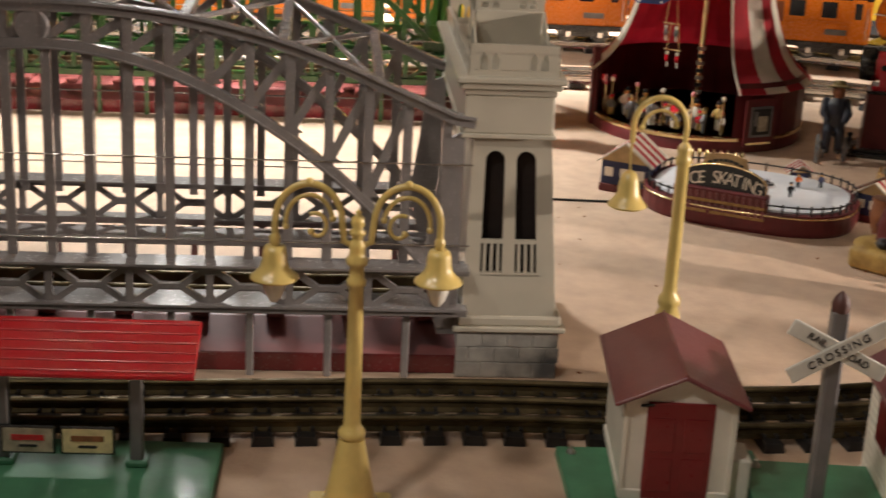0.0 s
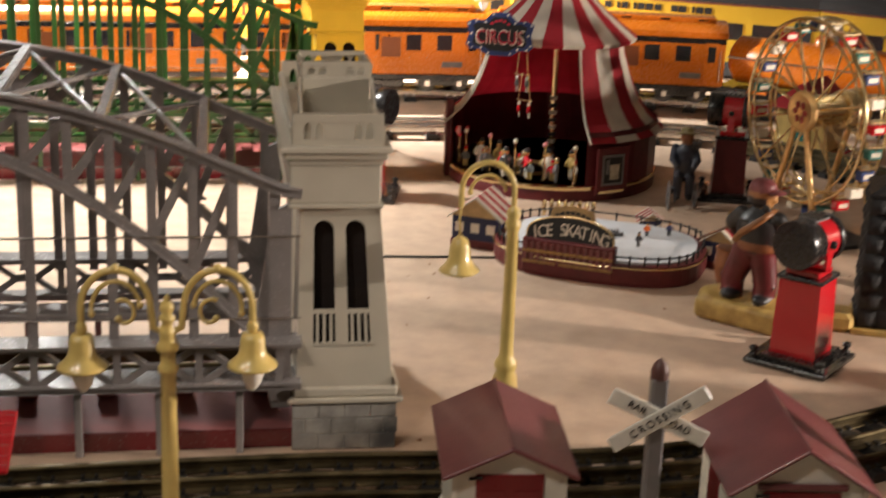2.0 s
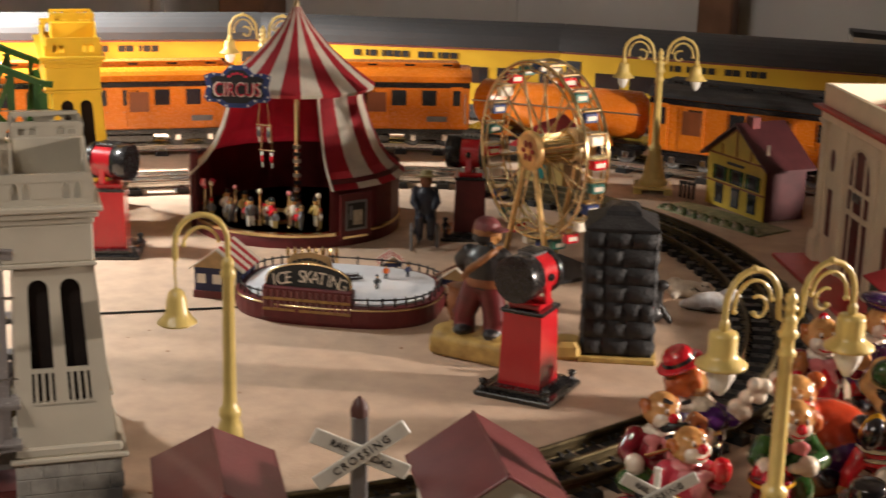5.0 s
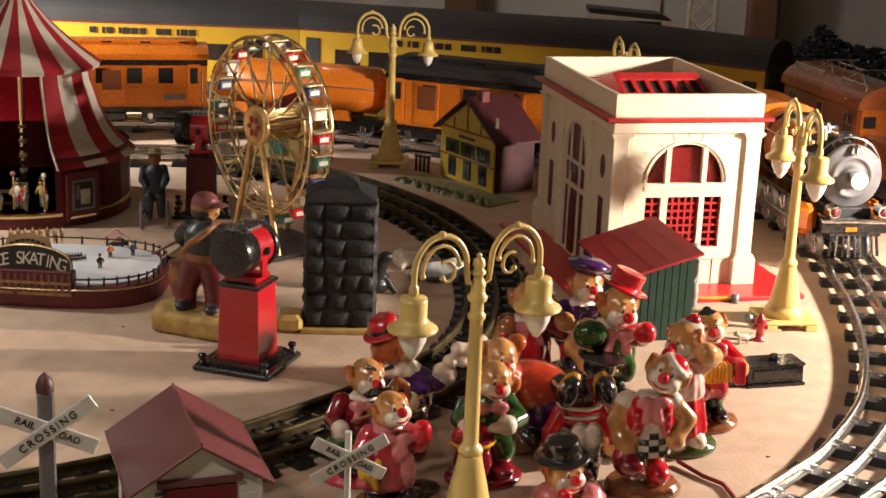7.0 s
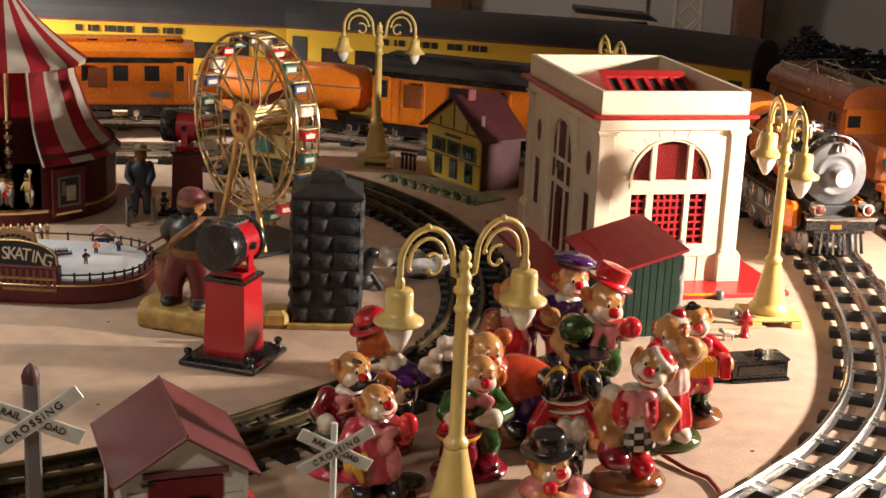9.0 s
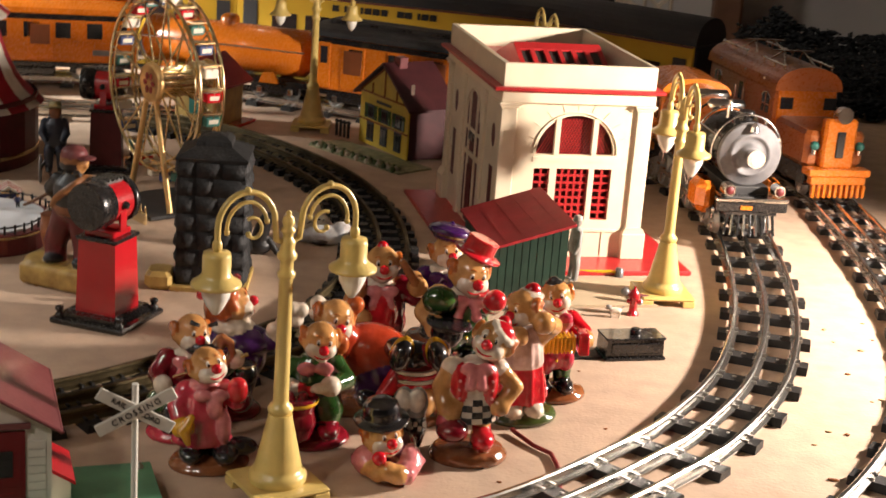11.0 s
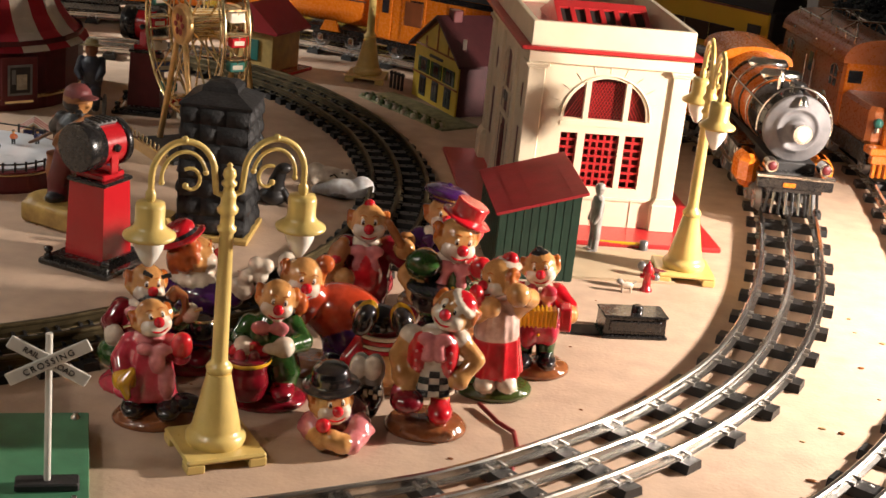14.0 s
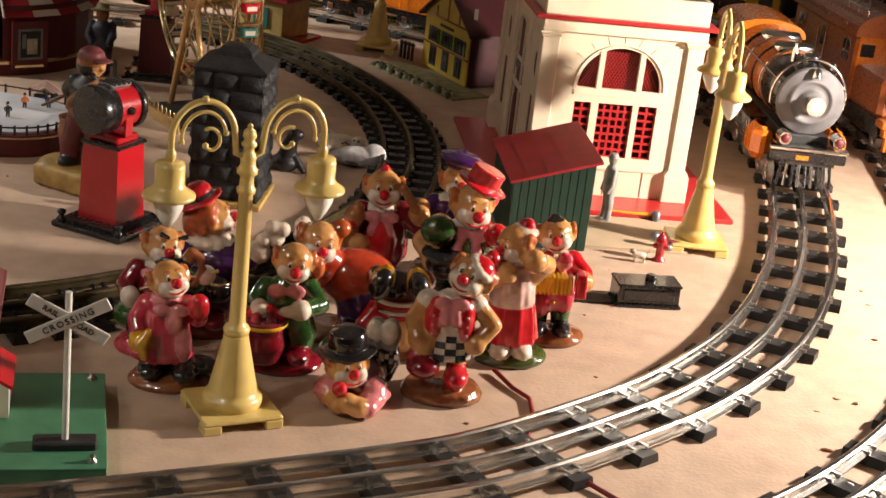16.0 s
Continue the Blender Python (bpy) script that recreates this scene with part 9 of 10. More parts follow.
def c_pink(s):
    mound(s, M_CBROWN, 1.08, 0.001)
    for x, y in ((-0.009, -0.007), (0.012, -0.009)):
        s.ball((x, y, 0.0120), (0.0085, 0.0135, 0.0060), M_CBLACK, 12)
    s.ball((0.021, -0.004, 0.0135), (0.0110, 0.0070, 0.0062), M_CBLACK, 12)
    s.tube([(-0.006, 0, 0.012), (-0.005, 0, 0.026)], [0.0075, 0.0090], M_CBLACK, 12)
    s.tube([(0.007, 0, 0.012), (0.006, 0, 0.026)], [0.0075, 0.0090], M_CBLACK, 12)
    s.lathe([(0.0172, 0.0170), (0.0178, 0.0185), (0.0166, 0.028), (0.0150, 0.040), (0.0125, 0.049), (0.0075, 0.056)], M_CPINK, 20, pose(-0.002, 0, 0), squash=0.86)
    s.ball((-0.014, -0.006, 0.0215), (0.0080, 0.0085, 0.0050), M_CPINK, 12)
    s.ball((0.011, -0.009, 0.030), (0.0052, 0.0060, 0.0120), M_CPALE, 12)
    s.ball((0.0065, -0.0125, 0.0440), (0.0050, 0.0036, 0.0078), M_CPALE, 12)
    for x in (-1, 1):
        s.ball((0.004 + x * 0.0052, -0.0130, 0.0520), (0.0056, 0.0030, 0.0042), M_CPALE, 10)
    s.lathe([(0.0082, 0.052), (0.0100, 0.0555), (0.0080, 0.058)], M_CPALE, 14)
    clown_head(s, (0.0015, -0.003, 0.0680), 0.0132, 32, tip=-8, roll=-6)
    limb(s, [(-0.012, 0, 0.050), (-0.0175, -0.005, 0.042), (-0.0140, -0.014, 0.032)], 0.0060, 0.0050, M_CPINK, M_CYEL)
    limb(s, [(0.012, 0, 0.050), (0.0190, -0.004, 0.045), (0.0200, -0.008, 0.052)], 0.0060, 0.0048, M_CPINK, M_CRED)
    s.ball((0.0205, -0.009, 0.0560), (0.0062, 0.0058, 0.0062), M_CRED, 12)
    s.tube([(-0.008, -0.019, 0.040), (-0.0125, -0.022, 0.033), (-0.010, -0.023, 0.025)], [0.0026, 0.0040, 0.0022], M_CYEL, 10)


def c_beard(s):
    clown_body(s, M_CCRIM, M_CGREEN, shoes=M_CBLACK, top=0.058, lean=0.004, base=M_CPINK)
    clown_head(s, (0.004, -0.002, 0.0705), 0.0134, 30, roll=6)
    for x in (-1, 1):
        s.tube([(0.0125 + x * 0.0015, -0.0150, 0.0650), (0.0125 + x * 0.0070, -0.0130 - x * 0.001, 0.0635), (0.0125 + x * 0.0125, -0.0095 - x * 0.002, 0.0665)], [0.0028, 0.0040, 0.0014], M_CBLACK, 8)
        s.fine.tube([(0.0120 + x * 0.0028, -0.0128, 0.0790), (0.0120 + x * 0.0080, -0.0100, 0.0800)], [0.0012, 0.0017], M_CBLACK, 8)
    s.ball((0.013, -0.0155, 0.0575), (0.0085, 0.003, 0.0024), M_CBLACK, 12)
    limb(s, [(-0.011, 0, 0.052), (-0.017, -0.006, 0.044), (-0.012, -0.016, 0.040)], 0.0056, 0.0044, M_CCRIM, M_CWHITE)
    limb(s, [(0.014, 0, 0.052), (0.025, -0.004, 0.047), (0.032, -0.008, 0.056)], 0.0054, 0.0044, M_CGREEN, M_CWHITE)
    s.tube([(0.025, -0.012, 0.050), (0.030, -0.012, 0.060), (0.029, -0.012, 0.068), (0.023, -0.012, 0.071), (0.020, -0.012, 0.064)], [0.0020, 0.0022, 0.0026, 0.0034, 0.0046], M_CBROWN, 10)
    s.fine.tube([(-0.006, -0.018, 0.046), (0.040, -0.010, 0.060)], 0.0014, M_GOLD, 8)
    s.ball((-0.010, -0.012, 0.027), (0.013, 0.010, 0.010), M_CGREEN, 14)
    s.ball((-0.003, -0.022, 0.022), (0.0095, 0.009, 0.009), M_CBLACK, 14)


def c_purple(s):
    mound(s, M_CCRIM, 1.02)
    for x in (-1, 1):
        s.ball((x * 0.010, -0.010, 0.0120), (0.0085, 0.0150, 0.0065), M_CCRIM, 14)
        s.tube([(x * 0.009, 0.001, 0.012), (x * 0.010, 0.001, 0.030)], [0.009, 0.0125], M_CPURP, 14)
    s.ball((0.005, 0, 0.040), (0.0215, 0.018, 0.020), M_CPURP, 18)
    s.ball((0.010, -0.003, 0.050), (0.0190, 0.015, 0.011), M_CPURP, 16)
    for k in range(12):
        a = 2 * math.pi * k / 12
        s.ball((0.003 + 0.0112 * math.cos(a), 0.0112 * math.sin(a), 0.0600), (0.0042, 0.0042, 0.0034), M_CWHITE, 8)
        s.ball((0.003 + 0.0084 * math.cos(a + 0.26), 0.0084 * math.sin(a + 0.26), 0.0630), (0.0040, 0.0040, 0.0030), M_CWHITE, 8)
    clown_head(s, (0.004, -0.001, 0.0745), 0.0134, 96, tip=-10, hair=M_CORNG)
    for p, r in (((-0.006, -0.005, 0.073), 0.0085), ((-0.006, 0.003, 0.072), 0.0085), ((-0.003, -0.009, 0.077), 0.0062), ((-0.007, 0.000, 0.079), 0.0080), ((-0.008, -0.004, 0.068), 0.0060), ((-0.002, -0.010, 0.071), 0.0056), ((0.001, -0.009, 0.082), 0.0060)):
        s.ball(p, r, M_CORNG, 12)
    hat = pose(-0.005, -0.002, 0.0845, 4, -26, 0)
    s.lathe([(0.0150, 0), (0.0156, 0.0016), (0.0104, 0.0026), (0.0098, 0.0078), (0.0070, 0.0108), (0.0006, 0.0112)], M_CRED, 22, hat)
    s.fine.lathe([(0.0110, 0.0028), (0.0106, 0.0050)], M_CBLACK, 28, hat)
    limb(s, [(0.018, -0.002, 0.052), (0.028, -0.004, 0.050), (0.034, -0.006, 0.057)], 0.0064, 0.0050, M_CPURP, M_CWHITE)
    limb(s, [(-0.012, 0, 0.050), (-0.016, -0.012, 0.042), (0.002, -0.020, 0.040)], 0.0062, 0.0050, M_CPURP, M_CBLACK)
    s.ball((0.012, -0.024, 0.037), 0.0092, M_CBLACK, 16)
    s.fine.lathe([(0.0080, 0.0416), (0.0084, 0.0424), (0.0076, 0.0432)], M_GOLD, 20, pose(0.012, -0.024, 0))
    for c in ((0.036, -0.008, 0.066), (0.041, -0.007, 0.074), (0.044, -0.006, 0.066), (0.047, -0.006, 0.073), (0.030, -0.008, 0.060)):
        s.ball(c, 0.0050, M_CWHITE, 14)


def c_cook(s):
    mound(s, M_CCRIM, 1.05, -0.002)
    for x in (-0.010, 0.009):
        s.ball((x, -0.010, 0.0115), (0.0078, 0.0130, 0.0055), M_CCRIM, 14)
    s.tube([(0.008, 0, 0.012), (0.0085, -0.001, 0.022), (0.006, 0, 0.034)], [0.0085, 0.0105, 0.0100], M_CGREEN, 14)
    s.tube([(-0.008, 0, 0.012), (-0.007, 0, 0.034)], [0.008, 0.010], M_CGREEN, 14)
    s.lathe([(0.0130, 0.028), (0.0160, 0.036), (0.0152, 0.045), (0.0110, 0.053), (0.0070, 0.058)], M_CGREEN, 18, squash=0.86)
    for x in (-1, 1):
        s.ball((0.001 + x * 0.0056, -0.0125, 0.0530), (0.0060, 0.0030, 0.0046), M_CPALE, 10)
    clown_head(s, (0.004, -0.004, 0.0690), 0.0132, 12, tip=8, roll=10)
    s.ball((0.018, 0.002, 0.064), (0.0046, 0.0050, 0.0070), M_CORNG, 10)
    limb(s, [(-0.013, 0, 0.050), (-0.018, -0.006, 0.044), (-0.014, -0.016, 0.042)], 0.0056, 0.0044, M_CGREEN, M_CWHITE)
    limb(s, [(0.013, 0, 0.051), (0.0205, -0.006, 0.043), (0.010, -0.019, 0.044)], 0.0060, 0.0046, M_CGREEN, M_CWHITE)
    s.ball((0.004, -0.022, 0.0440), (0.0062, 0.0038, 0.0036), M_CWHITE, 10)
    s.lathe([(0.009, 0.010), (0.0125, 0.020), (0.0110, 0.028), (0.0135, 0.036), (0.0140, 0.038), (0.0120, 0.0385)], M_CCRIM, 20, pose(-0.011, -0.018, 0))
    s.fine.lathe([(0.0134, 0.0335), (0.0143, 0.0348), (0.0138, 0.0360)], M_CYEL, 24, pose(-0.011, -0.018, 0))
    for k in range(9):
        rr = 0.0085 if k < 6 else 0.003
        s.ball((-0.011 + rr * math.cos(k * 1.05), -0.018 + rr * math.sin(k * 1.05), 0.0405 + 0.002 * (k // 6)), 0.0034, (M_CRED, M_CPINK, M_CCRIM)[k % 3], 8)


def c_bending(s):
    mound(s, M_CBROWN, 0.95)
    s.ball((0.004, 0.004, 0.0390), (0.0250, 0.0185, 0.0180), M_CRUST, 20, pose(0, 0, -0.002, 0, 14, 0))
    s.ball((-0.008, -0.002, 0.046), (0.0125, 0.0120, 0.0120), M_CRUST, 16)
    s.ball((0.018, 0.000, 0.025), (0.0170, 0.0160, 0.0160), M_CPURP, 16)
    for x in (0.010, 0.021):
        s.tube([(x, -0.003, 0.009), (x, 0, 0.026)], [0.007, 0.0100], M_CPURP, 12)
        s.ball((x, -0.011, 0.0105), (0.0066, 0.0115, 0.0052), M_CBLACK, 12)
    clown_head(s, (-0.011, -0.006, 0.0600), 0.0132, 18, tip=6, roll=14)
    for p, r in (((-0.021, 0.000, 0.067), 0.0052), ((-0.022, -0.002, 0.061), 0.0045)):
        s.ball(p, r, M_CWHITE, 10)
    s.ball((0.001, -0.001, 0.0670), (0.0060, 0.0065, 0.0055), M_CORNG, 10)
    limb(s, [(-0.006, -0.008, 0.042), (-0.010, -0.018, 0.040), (-0.012, -0.022, 0.050)], 0.0054, 0.0042, M_CRUST, M_CWHITE)
    s.ball((-0.0150, -0.0245, 0.0560), 0.0042, M_CRED, 12)


def c_club(s):
    clown_body(s, M_CCRIM, M_CCRIM, shoes=M_CBLACK, belly=M_CRED, bow=M_CPALE, top=0.055, wide=1.08)
    s.ball((0.001, -0.011, 0.034), (0.0092, 0.0070, 0.0140), M_CRED, 16)
    clown_head(s, (0, -0.003, 0.0670), 0.0132, 4, "pom", M_CRED)
    limb(s, [(-0.013, 0, 0.050), (-0.0185, -0.007, 0.040), (-0.0130, -0.016, 0.034)], 0.0058, 0.0044, M_CCRIM, M_SKIN)
    limb(s, [(0.013, 0, 0.051), (0.0225, -0.003, 0.044), (0.0235, -0.008, 0.053)], 0.0062, 0.0046, M_CCRIM, M_SKIN)
    s.tube([(0.0245, -0.011, 0.051), (0.018, -0.012, 0.062), (0.0125, -0.013, 0.071)], [0.0022, 0.0030, 0.0026], M_CLUB, 10)
    s.tube([(-0.0250, -0.012, 0.028), (-0.0215, -0.013, 0.038), (-0.0165, -0.013, 0.051), (-0.0145, -0.013, 0.056)], [0.0036, 0.0058, 0.0064, 0.0040], M_CLUB, 14)
    s.ball((-0.0180, -0.0190, 0.047), 0.0027, M_CRED, 8)


def c_trumpet(s):
    clown_body(s, M_CPURP, M_CRED, shoes=M_CBLACK, bow=M_CPURP, top=0.056)
    clown_head(s, (0.002, -0.002, 0.0680), 0.0130, 14, roll=-6)
    beret = pose(0.003, 0, 0.0765, -6, 10, 0)
    s.lathe([(0.0115, 0), (0.0122, 0.0022), (0.0165, 0.0048), (0.0160, 0.0078), (0.0095, 0.0108), (0.0010, 0.0116)], M_CPURP, 22, beret)
    s.ball((0, 0, 0.0120), 0.0016, M_CPURP, 8, beret)
    limb(s, [(-0.012, 0, 0.050), (-0.021, -0.006, 0.043), (-0.021, -0.013, 0.050)], 0.0056, 0.0046, M_CPURP, M_SKIN)
    limb(s, [(0.012, 0, 0.050), (0.019, -0.010, 0.050), (0.014, -0.018, 0.058)], 0.0056, 0.0046, M_CCRIM, M_SKIN)
    s.tube([(0.006, -0.017, 0.061), (0.013, -0.021, 0.062), (0.020, -0.024, 0.064), (0.0225, -0.025, 0.065)], [0.0018, 0.0026, 0.0050, 0.0078], M_CRED, 14)


def c_chef(s):
    clown_body(s, M_CGREEN, M_CGREEN, shoes=M_CBLACK, bow=M_CPALE, top=0.052, lean=0.006)
    clown_head(s, (0.006, -0.006, 0.0640), 0.0138, 20, tip=10, roll=10)
    hat = pose(0.0105, 0.000, 0.0735, 0, 24, 0)
    s.lathe([(0.0150, 0), (0.0156, 0.0014), (0.0098, 0.0024), (0.0098, 0.0095), (0.0104, 0.0110), (0.0006, 0.0112)], M_CRED, 22, hat)
    s.ball((-0.012, -0.014, 0.0500), (0.0105, 0.0075, 0.0085), M_CGREEN, 14)
    limb(s, [(-0.011, 0, 0.047), (-0.020, -0.007, 0.040), (-0.014, -0.018, 0.034)], 0.0066, 0.0050, M_SKIN, M_SKIN)
    limb(s, [(0.012, 0, 0.048), (0.021, -0.006, 0.044), (0.021, -0.015, 0.050)], 0.0060, 0.0048, M_CRED, M_CRED)
    # bowler held upside down
    s.lathe([(0.0006, 0.0), (0.0075, 0.001), (0.0095, 0.006), (0.0098, 0.011), (0.0140, 0.0125), (0.0142, 0.0138)], M_CBLACK, 20, pose(-0.009, -0.025, 0.026, 0, 8, 0))


def c_tumbler(s):
    mound(s, M_CBROWN, 0.85)
    clown_head(s, (0.005, -0.010, 0.0165), 0.0115, 10, tip=165)
    s.ball((-0.001, 0, 0.031), (0.0150, 0.0125, 0.0130), M_CCRIM, 16)
    s.ball((-0.003, 0.002, 0.043), (0.0140, 0.0120, 0.0110), M_CBLACK, 16)
    for x in (-1, 1):
        s.tube([(x * 0.006, 0.002, 0.044), (x * 0.014, -0.006, 0.051), (x * 0.012, -0.016, 0.050)], [0.0085, 0.0075, 0.0066], M_CBLACK if x < 0 else M_CCRIM, 12)
        shoe = pose(x * 0.012, -0.022, 0.052, 0, -20 * x, 0)
        s.ball((0, 0, 0), (0.0066, 0.0070, 0.0105), M_CBLACK, 14, shoe)
        s.ball((0, 0.003, 0.002), (0.0076, 0.0026, 0.0115), M_CYEL, 14, shoe)
        limb(s, [(x * 0.012, -0.002, 0.030), (x * 0.020, -0.008, 0.020), (x * 0.021, -0.010, 0.009)], 0.0052, 0.0042, M_CRED, M_SKIN)
    for k in range(4):
        s.fine.lathe([(0.0150, 0.026 + 0.003 * k), (0.0162 - 0.0003 * k, 0.0270 + 0.003 * k), (0.0150, 0.0284 + 0.003 * k)], M_CWHITE if k % 2 else M_CRED, 24, squash=0.86)


def c_check(s):
    s.lathe([(0.0245, 0), (0.0250, 0.003), (0.0215, 0.0076), (0.010, 0.0092), (0.0006, 0.0096)], M_CBROWN, 22, pose(-0.001, 0, 0), squash=0.82)
    for k in range(5):
        s.ball((-0.012 + 0.006 * k, -0.0165, 0.0050), (0.0040, 0.0030, 0.0026), M_CBROWN, 8)
    s.ball((0.0065, -0.007, 0.0150), (0.0078, 0.0115, 0.0070), M_CRED, 14)
    s.ball((0.0065, -0.001, 0.0205), (0.0058, 0.0058, 0.0035), M_CRED, 14)
    s.tube([(0.0065, 0, 0.018), (0.0065, 0, 0.030)], [0.0050, 0.0062], M_SKIN, 12)
    s.ball((-0.0135, -0.014, 0.0235), (0.0100, 0.0100, 0.0070), M_CCRIM, 14)
    s.ball((-0.0180, -0.010, 0.0270), (0.0055, 0.0060, 0.0058), M_CPINK, 14)
    s.tube([(-0.016, -0.009, 0.028), (-0.012, -0.005, 0.039)], [0.0062, 0.0074], M_SKIN, 12)
    s.lathe([(0.0140, 0.0262), (0.0162, 0.0268), (0.0150, 0.0345), (0.0138, 0.0425), (0.0136, 0.050), (0.0112, 0.060), (0.0065, 0.0665)], M_CWHITE, 18, squash=0.84)
    # chequered shorts in rings of alternating squares
    n = 15
    for k in range(4):
        for i in range(n):
            if (i + k) % 2 == 0:
                a0, a1, b = 2 * math.pi * i / n, 2 * math.pi * (i + 1) / n, []
                for rr, dz in ((0.0, 0), (0.0008, 0)):
                    for z in (0.0270 + 0.0039 * k, 0.0270 + 0.0039 * (k + 1)):
                        r = 0.0163 - 0.165 * (z - 0.0268) + rr
                        b += [(r * math.cos(a), 0.84 * r * math.sin(a), z) for a in (a0, (a0 + a1) / 2, a1)]
                s.fine.add(b, [(6, 7, 10, 9), (7, 8, 11, 10), (0, 1, 7, 6), (1, 2, 8, 7), (3, 9, 10, 4), (4, 10, 11, 5), (0, 6, 9, 3), (2, 5, 11, 8)], M_CBLACK)
    for x in (-1, 1):
        s.ball((x * 0.0090, -0.0050, 0.0500), (0.0058, 0.0080, 0.0140), M_CRED, 12)
        s.ball((x * 0.0135, 0, 0.0600), (0.0072, 0.0066, 0.0066), M_CWHITE, 12)
        s.ball((x * 0.005, -0.0108, 0.0630), (0.0054, 0.0026, 0.0038), M_CPALE, 10)
        s.tube([(x * 0.002, -0.0108, 0.0620), (x * 0.0035, -0.0118, 0.0520)], [0.0026, 0.0034], M_CPALE, 8)
        for k in range(3):
            s.fine.ball((x * 0.0100, -0.0128 + 0.0004 * k, 0.044 + 0.0055 * k), (0.0011, 0.0006, 0.0011), M_CPALE, 8)
    limb(s, [(-0.015, 0, 0.058), (-0.021, -0.003, 0.048), (-0.0175, -0.008, 0.038)], 0.0050, 0.0046, M_SKIN, M_SKIN)
    limb(s, [(0.016, 0, 0.058), (0.0255, -0.002, 0.048), (0.016, -0.007, 0.037)], 0.0050, 0.0046, M_SKIN, M_SKIN)
    clown_head(s, (0.010, -0.002, 0.0780), 0.0142, -26, "band", M_CRED, roll=22)


def c_back(s):
    mound(s, M_GRASS, 1.02, 0.003)
    for x in (-0.004, 0.010):
        s.ball((x, -0.010, 0.0095), (0.0066, 0.0090, 0.0048), M_CWHITE, 12)
    s.lathe([(0.0150, 0.0125), (0.0172, 0.0140), (0.0160, 0.024), (0.0140, 0.037), (0.0120, 0.0395)], M_CRED, 20, pose(0.003, 0, 0), squash=0.84)
    for k in range(9):
        a = k * 0.7
        s.tube([(0.003 + 0.0160 * math.cos(a), 0.0134 * math.sin(a), 0.0150), (0.003 + 0.0132 * math.cos(a + 0.1), 0.0112 * math.sin(a + 0.1), 0.036)], [0.0024, 0.0018], M_CRED, 8)
    s.lathe([(0.0130, 0.0375), (0.0146, 0.0390), (0.0142, 0.049), (0.0120, 0.058), (0.0080, 0.064)], M_CPALE2, 20, pose(0.003, 0, 0), squash=0.86)
    for k in range(6):
        a = -2.6 + k * 0.42
        s.tube([(0.003 + 0.0136 * math.cos(a), 0.0120 * math.sin(a), 0.0410), (0.003 + 0.0118 * math.cos(a + 0.05), 0.0104 * math.sin(a + 0.05), 0.0540)], [0.0016, 0.0012], M_CPALE2, 8)
    clown_head(s, (0.002, -0.002, 0.0770), 0.0134, -56, roll=-10)
    s.ball((0.009, 0.001, 0.0885), (0.0052, 0.0050, 0.0046), M_CRED, 10)
    s.tube([(0.003 + 0.0062 * math.cos(k * 0.9), 0.0062 * math.sin(k * 0.9), 0) for k in range(7)], 0.0026, M_CWHITE, closed=True, at=pose(0.0055, 0.001, 0.0860, 0, 16, 0))
    limb(s, [(0.014, 0, 0.057), (0.0215, -0.005, 0.065), (0.0130, -0.015, 0.071)], 0.0062, 0.0054, M_SKIN, M_SKIN)
    limb(s, [(-0.010, -0.003, 0.057), (-0.012, -0.013, 0.057), (-0.004, -0.018, 0.064)], 0.0060, 0.0048, M_SKIN, M_SKIN)
    s.ball((-0.013, -0.016, 0.0700), (0.0052, 0.0060, 0.0080), M_CRED, 14, None)


def c_accordion(s):
    clown_body(s, M_CPINK, M_CGREEN, shoes=M_CBLACK, wide=0.95)
    clown_head(s, (0, -0.002, 0.0725), 0.0128, -4, "cone", M_CBLACK, roll=-8)
    for k in range(9):
        s.fine.box(-0.0125 + 0.0027 * k, -0.026, 0.040, -0.0110 + 0.0027 * k, -0.015, 0.052, M_CYEL, 0.0004)
    s.fine.box(-0.012, -0.025, 0.041, 0.011, -0.016, 0.051, M_CYEL)
    for x in (-1, 1):
        s.box(x * 0.0165 - 0.0036, -0.027, 0.038, x * 0.0165 + 0.0036, -0.014, 0.054, M_CRED, 0.001)
        limb(s, [(x * 0.012, 0, 0.055), (x * 0.020, -0.006, 0.048), (x * 0.0195, -0.015, 0.046)], 0.0054, 0.0042, M_CRED, M_SKIN)
    for x in (-1, 1):
        s.ball((x * 0.006, -0.012, 0.060), (0.005, 0.003, 0.004), M_CPINK, 10)


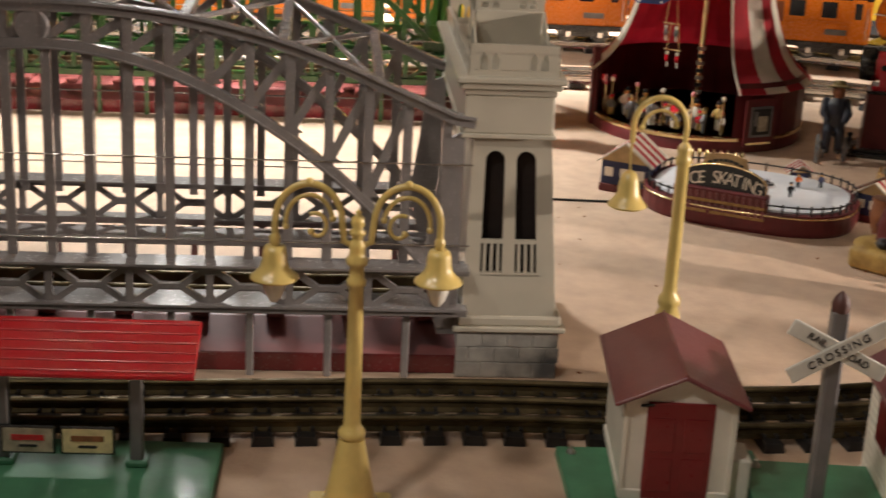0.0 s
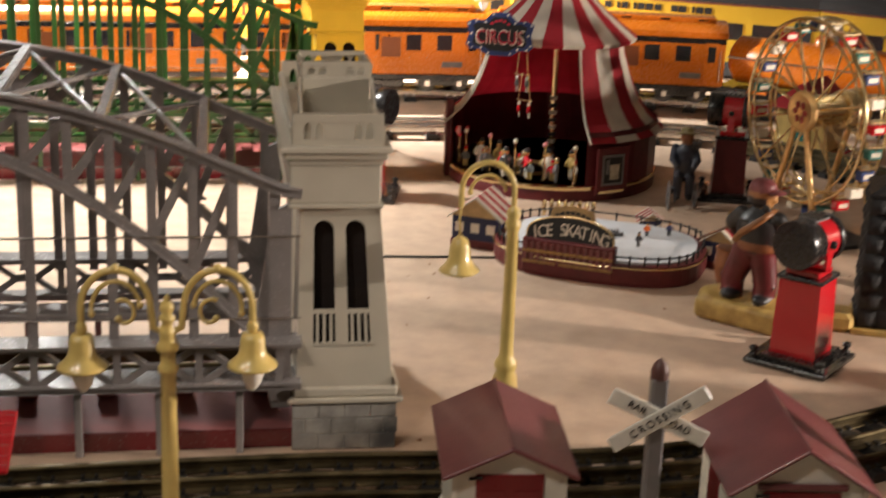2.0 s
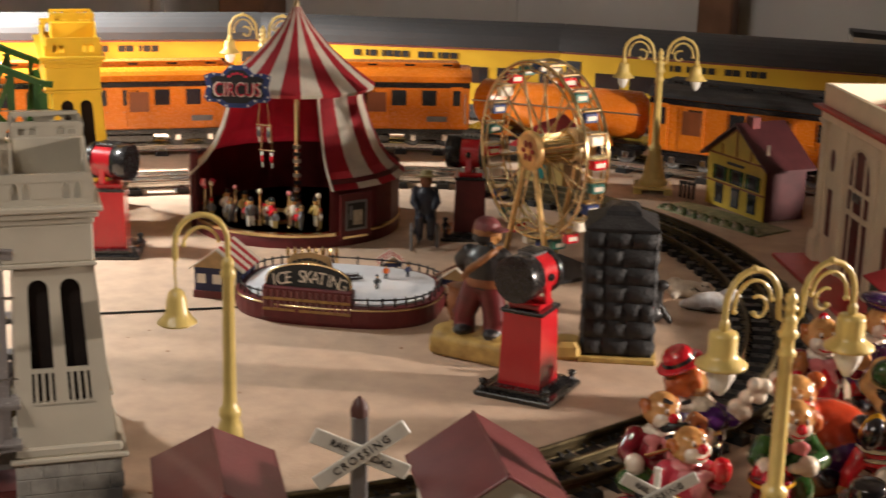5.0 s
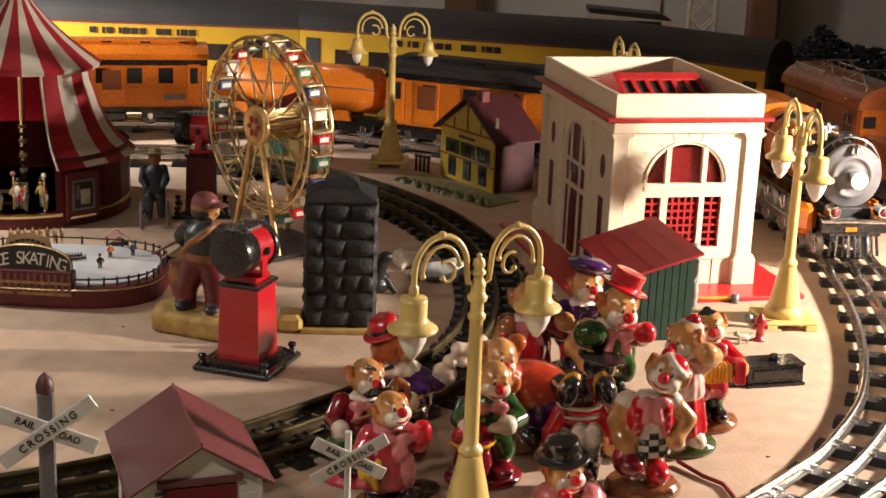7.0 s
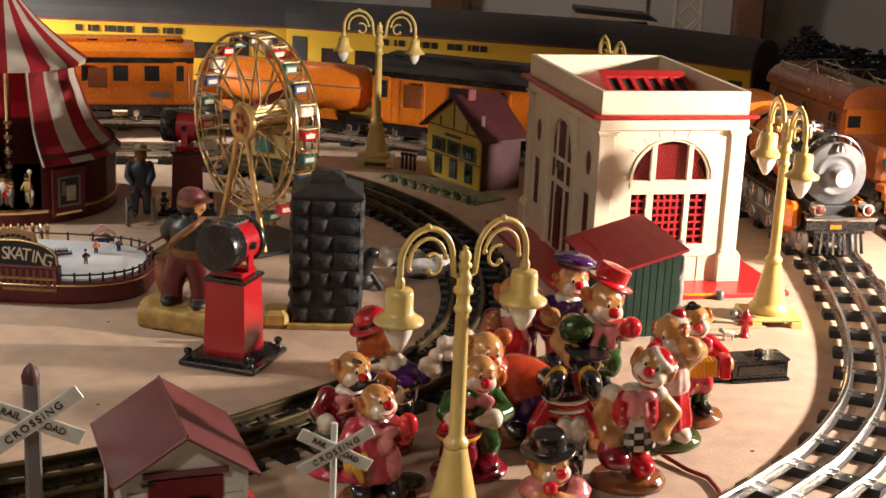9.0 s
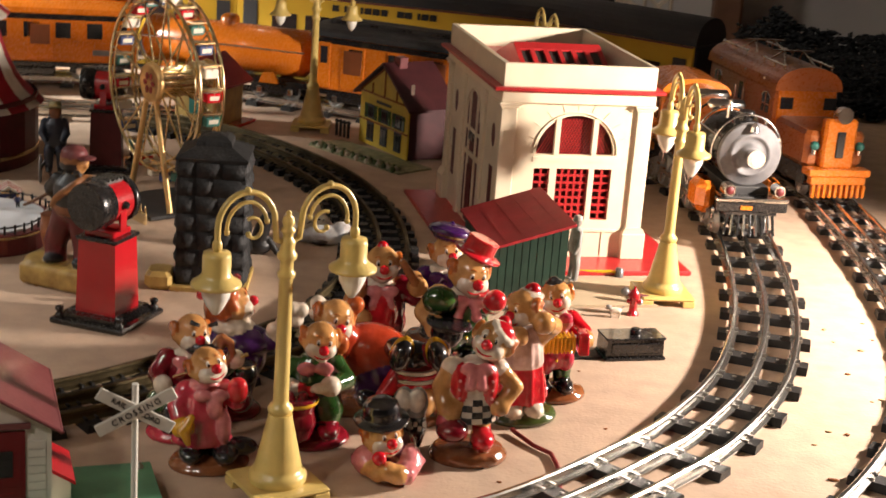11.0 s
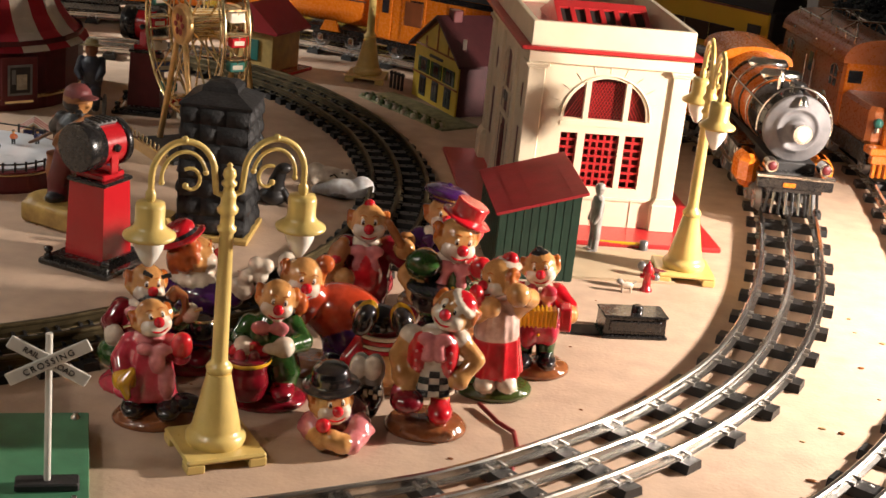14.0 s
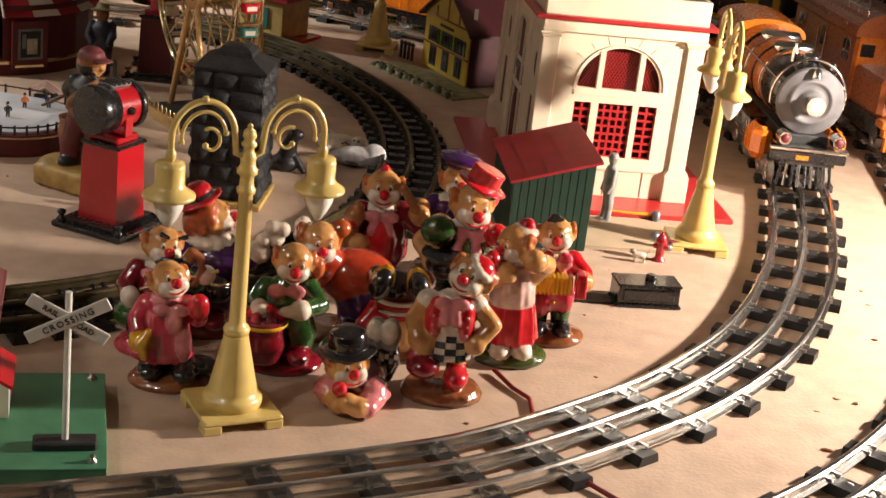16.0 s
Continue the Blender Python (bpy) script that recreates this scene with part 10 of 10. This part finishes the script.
def c_lying(s):
    s.ball((0.006, 0.012, 0.013), (0.015, 0.026, 0.0125), M_CWINE, 18)
    s.ball((-0.0125, -0.008, 0.010), (0.0095, 0.011, 0.0098), M_CPALE, 14)
    s.ball((0.0145, -0.006, 0.010), (0.0095, 0.012, 0.0098), M_CPALE, 14)
    for x in (-0.013, 0.015):
        s.tube([(x + 0.0088 * math.cos(k * 0.9), -0.008 + 0.0096 * math.sin(k * 0.9), 0.0100) for k in range(7)], 0.0020, M_CPALE, closed=True)
    clown_head(s, (-0.003, -0.008, 0.0270), 0.0142, 22, roll=-4)
    hat = pose(-0.004, -0.003, 0.0355, 6, -4, 0)
    s.lathe([(0.0175, 0.0), (0.0188, 0.0018), (0.0125, 0.0034), (0.0122, 0.0095), (0.0105, 0.0135), (0.0060, 0.0155), (0.0006, 0.0160)], M_CBLACK, 24, hat)
    limb(s, [(0.015, -0.012, 0.008), (0.012, -0.024, 0.007), (0.006, -0.027, 0.009)], 0.0062, 0.0048, M_CPALE, M_SKIN)
    limb(s, [(-0.012, -0.012, 0.008), (-0.006, -0.024, 0.008), (0.000, -0.027, 0.011)], 0.0058, 0.0046, M_SKIN, M_SKIN)
    s.fine.ball((-0.006, -0.0265, 0.0195), 0.0048, M_CRED, 16)
    for x in (0.012, 0.0215):
        s.tube([(x * 0.8, 0.022, 0.012), (x, 0.030, 0.016), (x, 0.026, 0.026)], [0.0090, 0.0080, 0.0066], M_CBLACK, 12)
        for j in range(4):
            s.fine.box(x - 0.0055 + 0.003 * j, 0.0180, 0.019 + 0.003 * (j % 2), x - 0.0028 + 0.003 * j, 0.0205, 0.022 + 0.003 * (j % 2), M_CWHITE, 0.0003)
        s.ball((x, 0.023, 0.037), (0.0070, 0.0056, 0.0118), M_CGREY, 14)
        s.ball((x - 0.001, 0.0190, 0.040), (0.0052, 0.0034, 0.0078), M_CWHITE, 14)


FACE = 14          # most of them look towards the viewer
clown(0.019, 0.657, FACE, "glazed clown figurine in pink jacket holding a banana", c_pink, 1.01, -0.1)
clown(-0.01, 0.697, FACE, "glazed clown figurine with black moustache playing a brass horn", c_beard, 1.04, 0)
clown(0.005, 0.742, FACE, "glazed clown figurine in purple suit with red hat", c_purple, 1.08, 0)
clown(0.0755, 0.714, FACE, "glazed clown figurine in green coat with a bowl of berries", c_cook, 1.06, -0.09)
clown(0.088, 0.776, FACE, "glazed clown figurine bending over in rust-red shirt", c_bending, 1.16, -0.05)
clown(0.09, 0.876, FACE, "glazed clown figurine in crimson suit holding juggling clubs", c_club, 1.18, -0.06)
clown(0.128, 0.932, FACE, "glazed clown figurine with purple beret blowing a red trumpet", c_trumpet, 1.12, 0)
clown(0.15, 0.872, FACE, "glazed clown figurine with red hat holding a black pan", c_chef, 1.26, -0.08)
clown(0.134, 0.768, FACE, "glazed clown figurine tumbling upside down in black and red", c_tumbler, 1.08, 0)
clown(0.181, 0.719, FACE, "glazed clown figurine in chequered shorts and red waistcoat", c_check, 1.07, -0.03)
clown(0.205, 0.795, FACE + 4, "glazed clown figurine in white shirt and red trousers on grass", c_back, 1.08, -0.12)
clown(0.2265, 0.845, FACE, "glazed clown figurine playing a yellow accordion", c_accordion, 1.08, -0.11)
clown(0.130, 0.683, FACE, "glazed clown figurine lying down in a black bowler hat", c_lying, 1.0, 0)
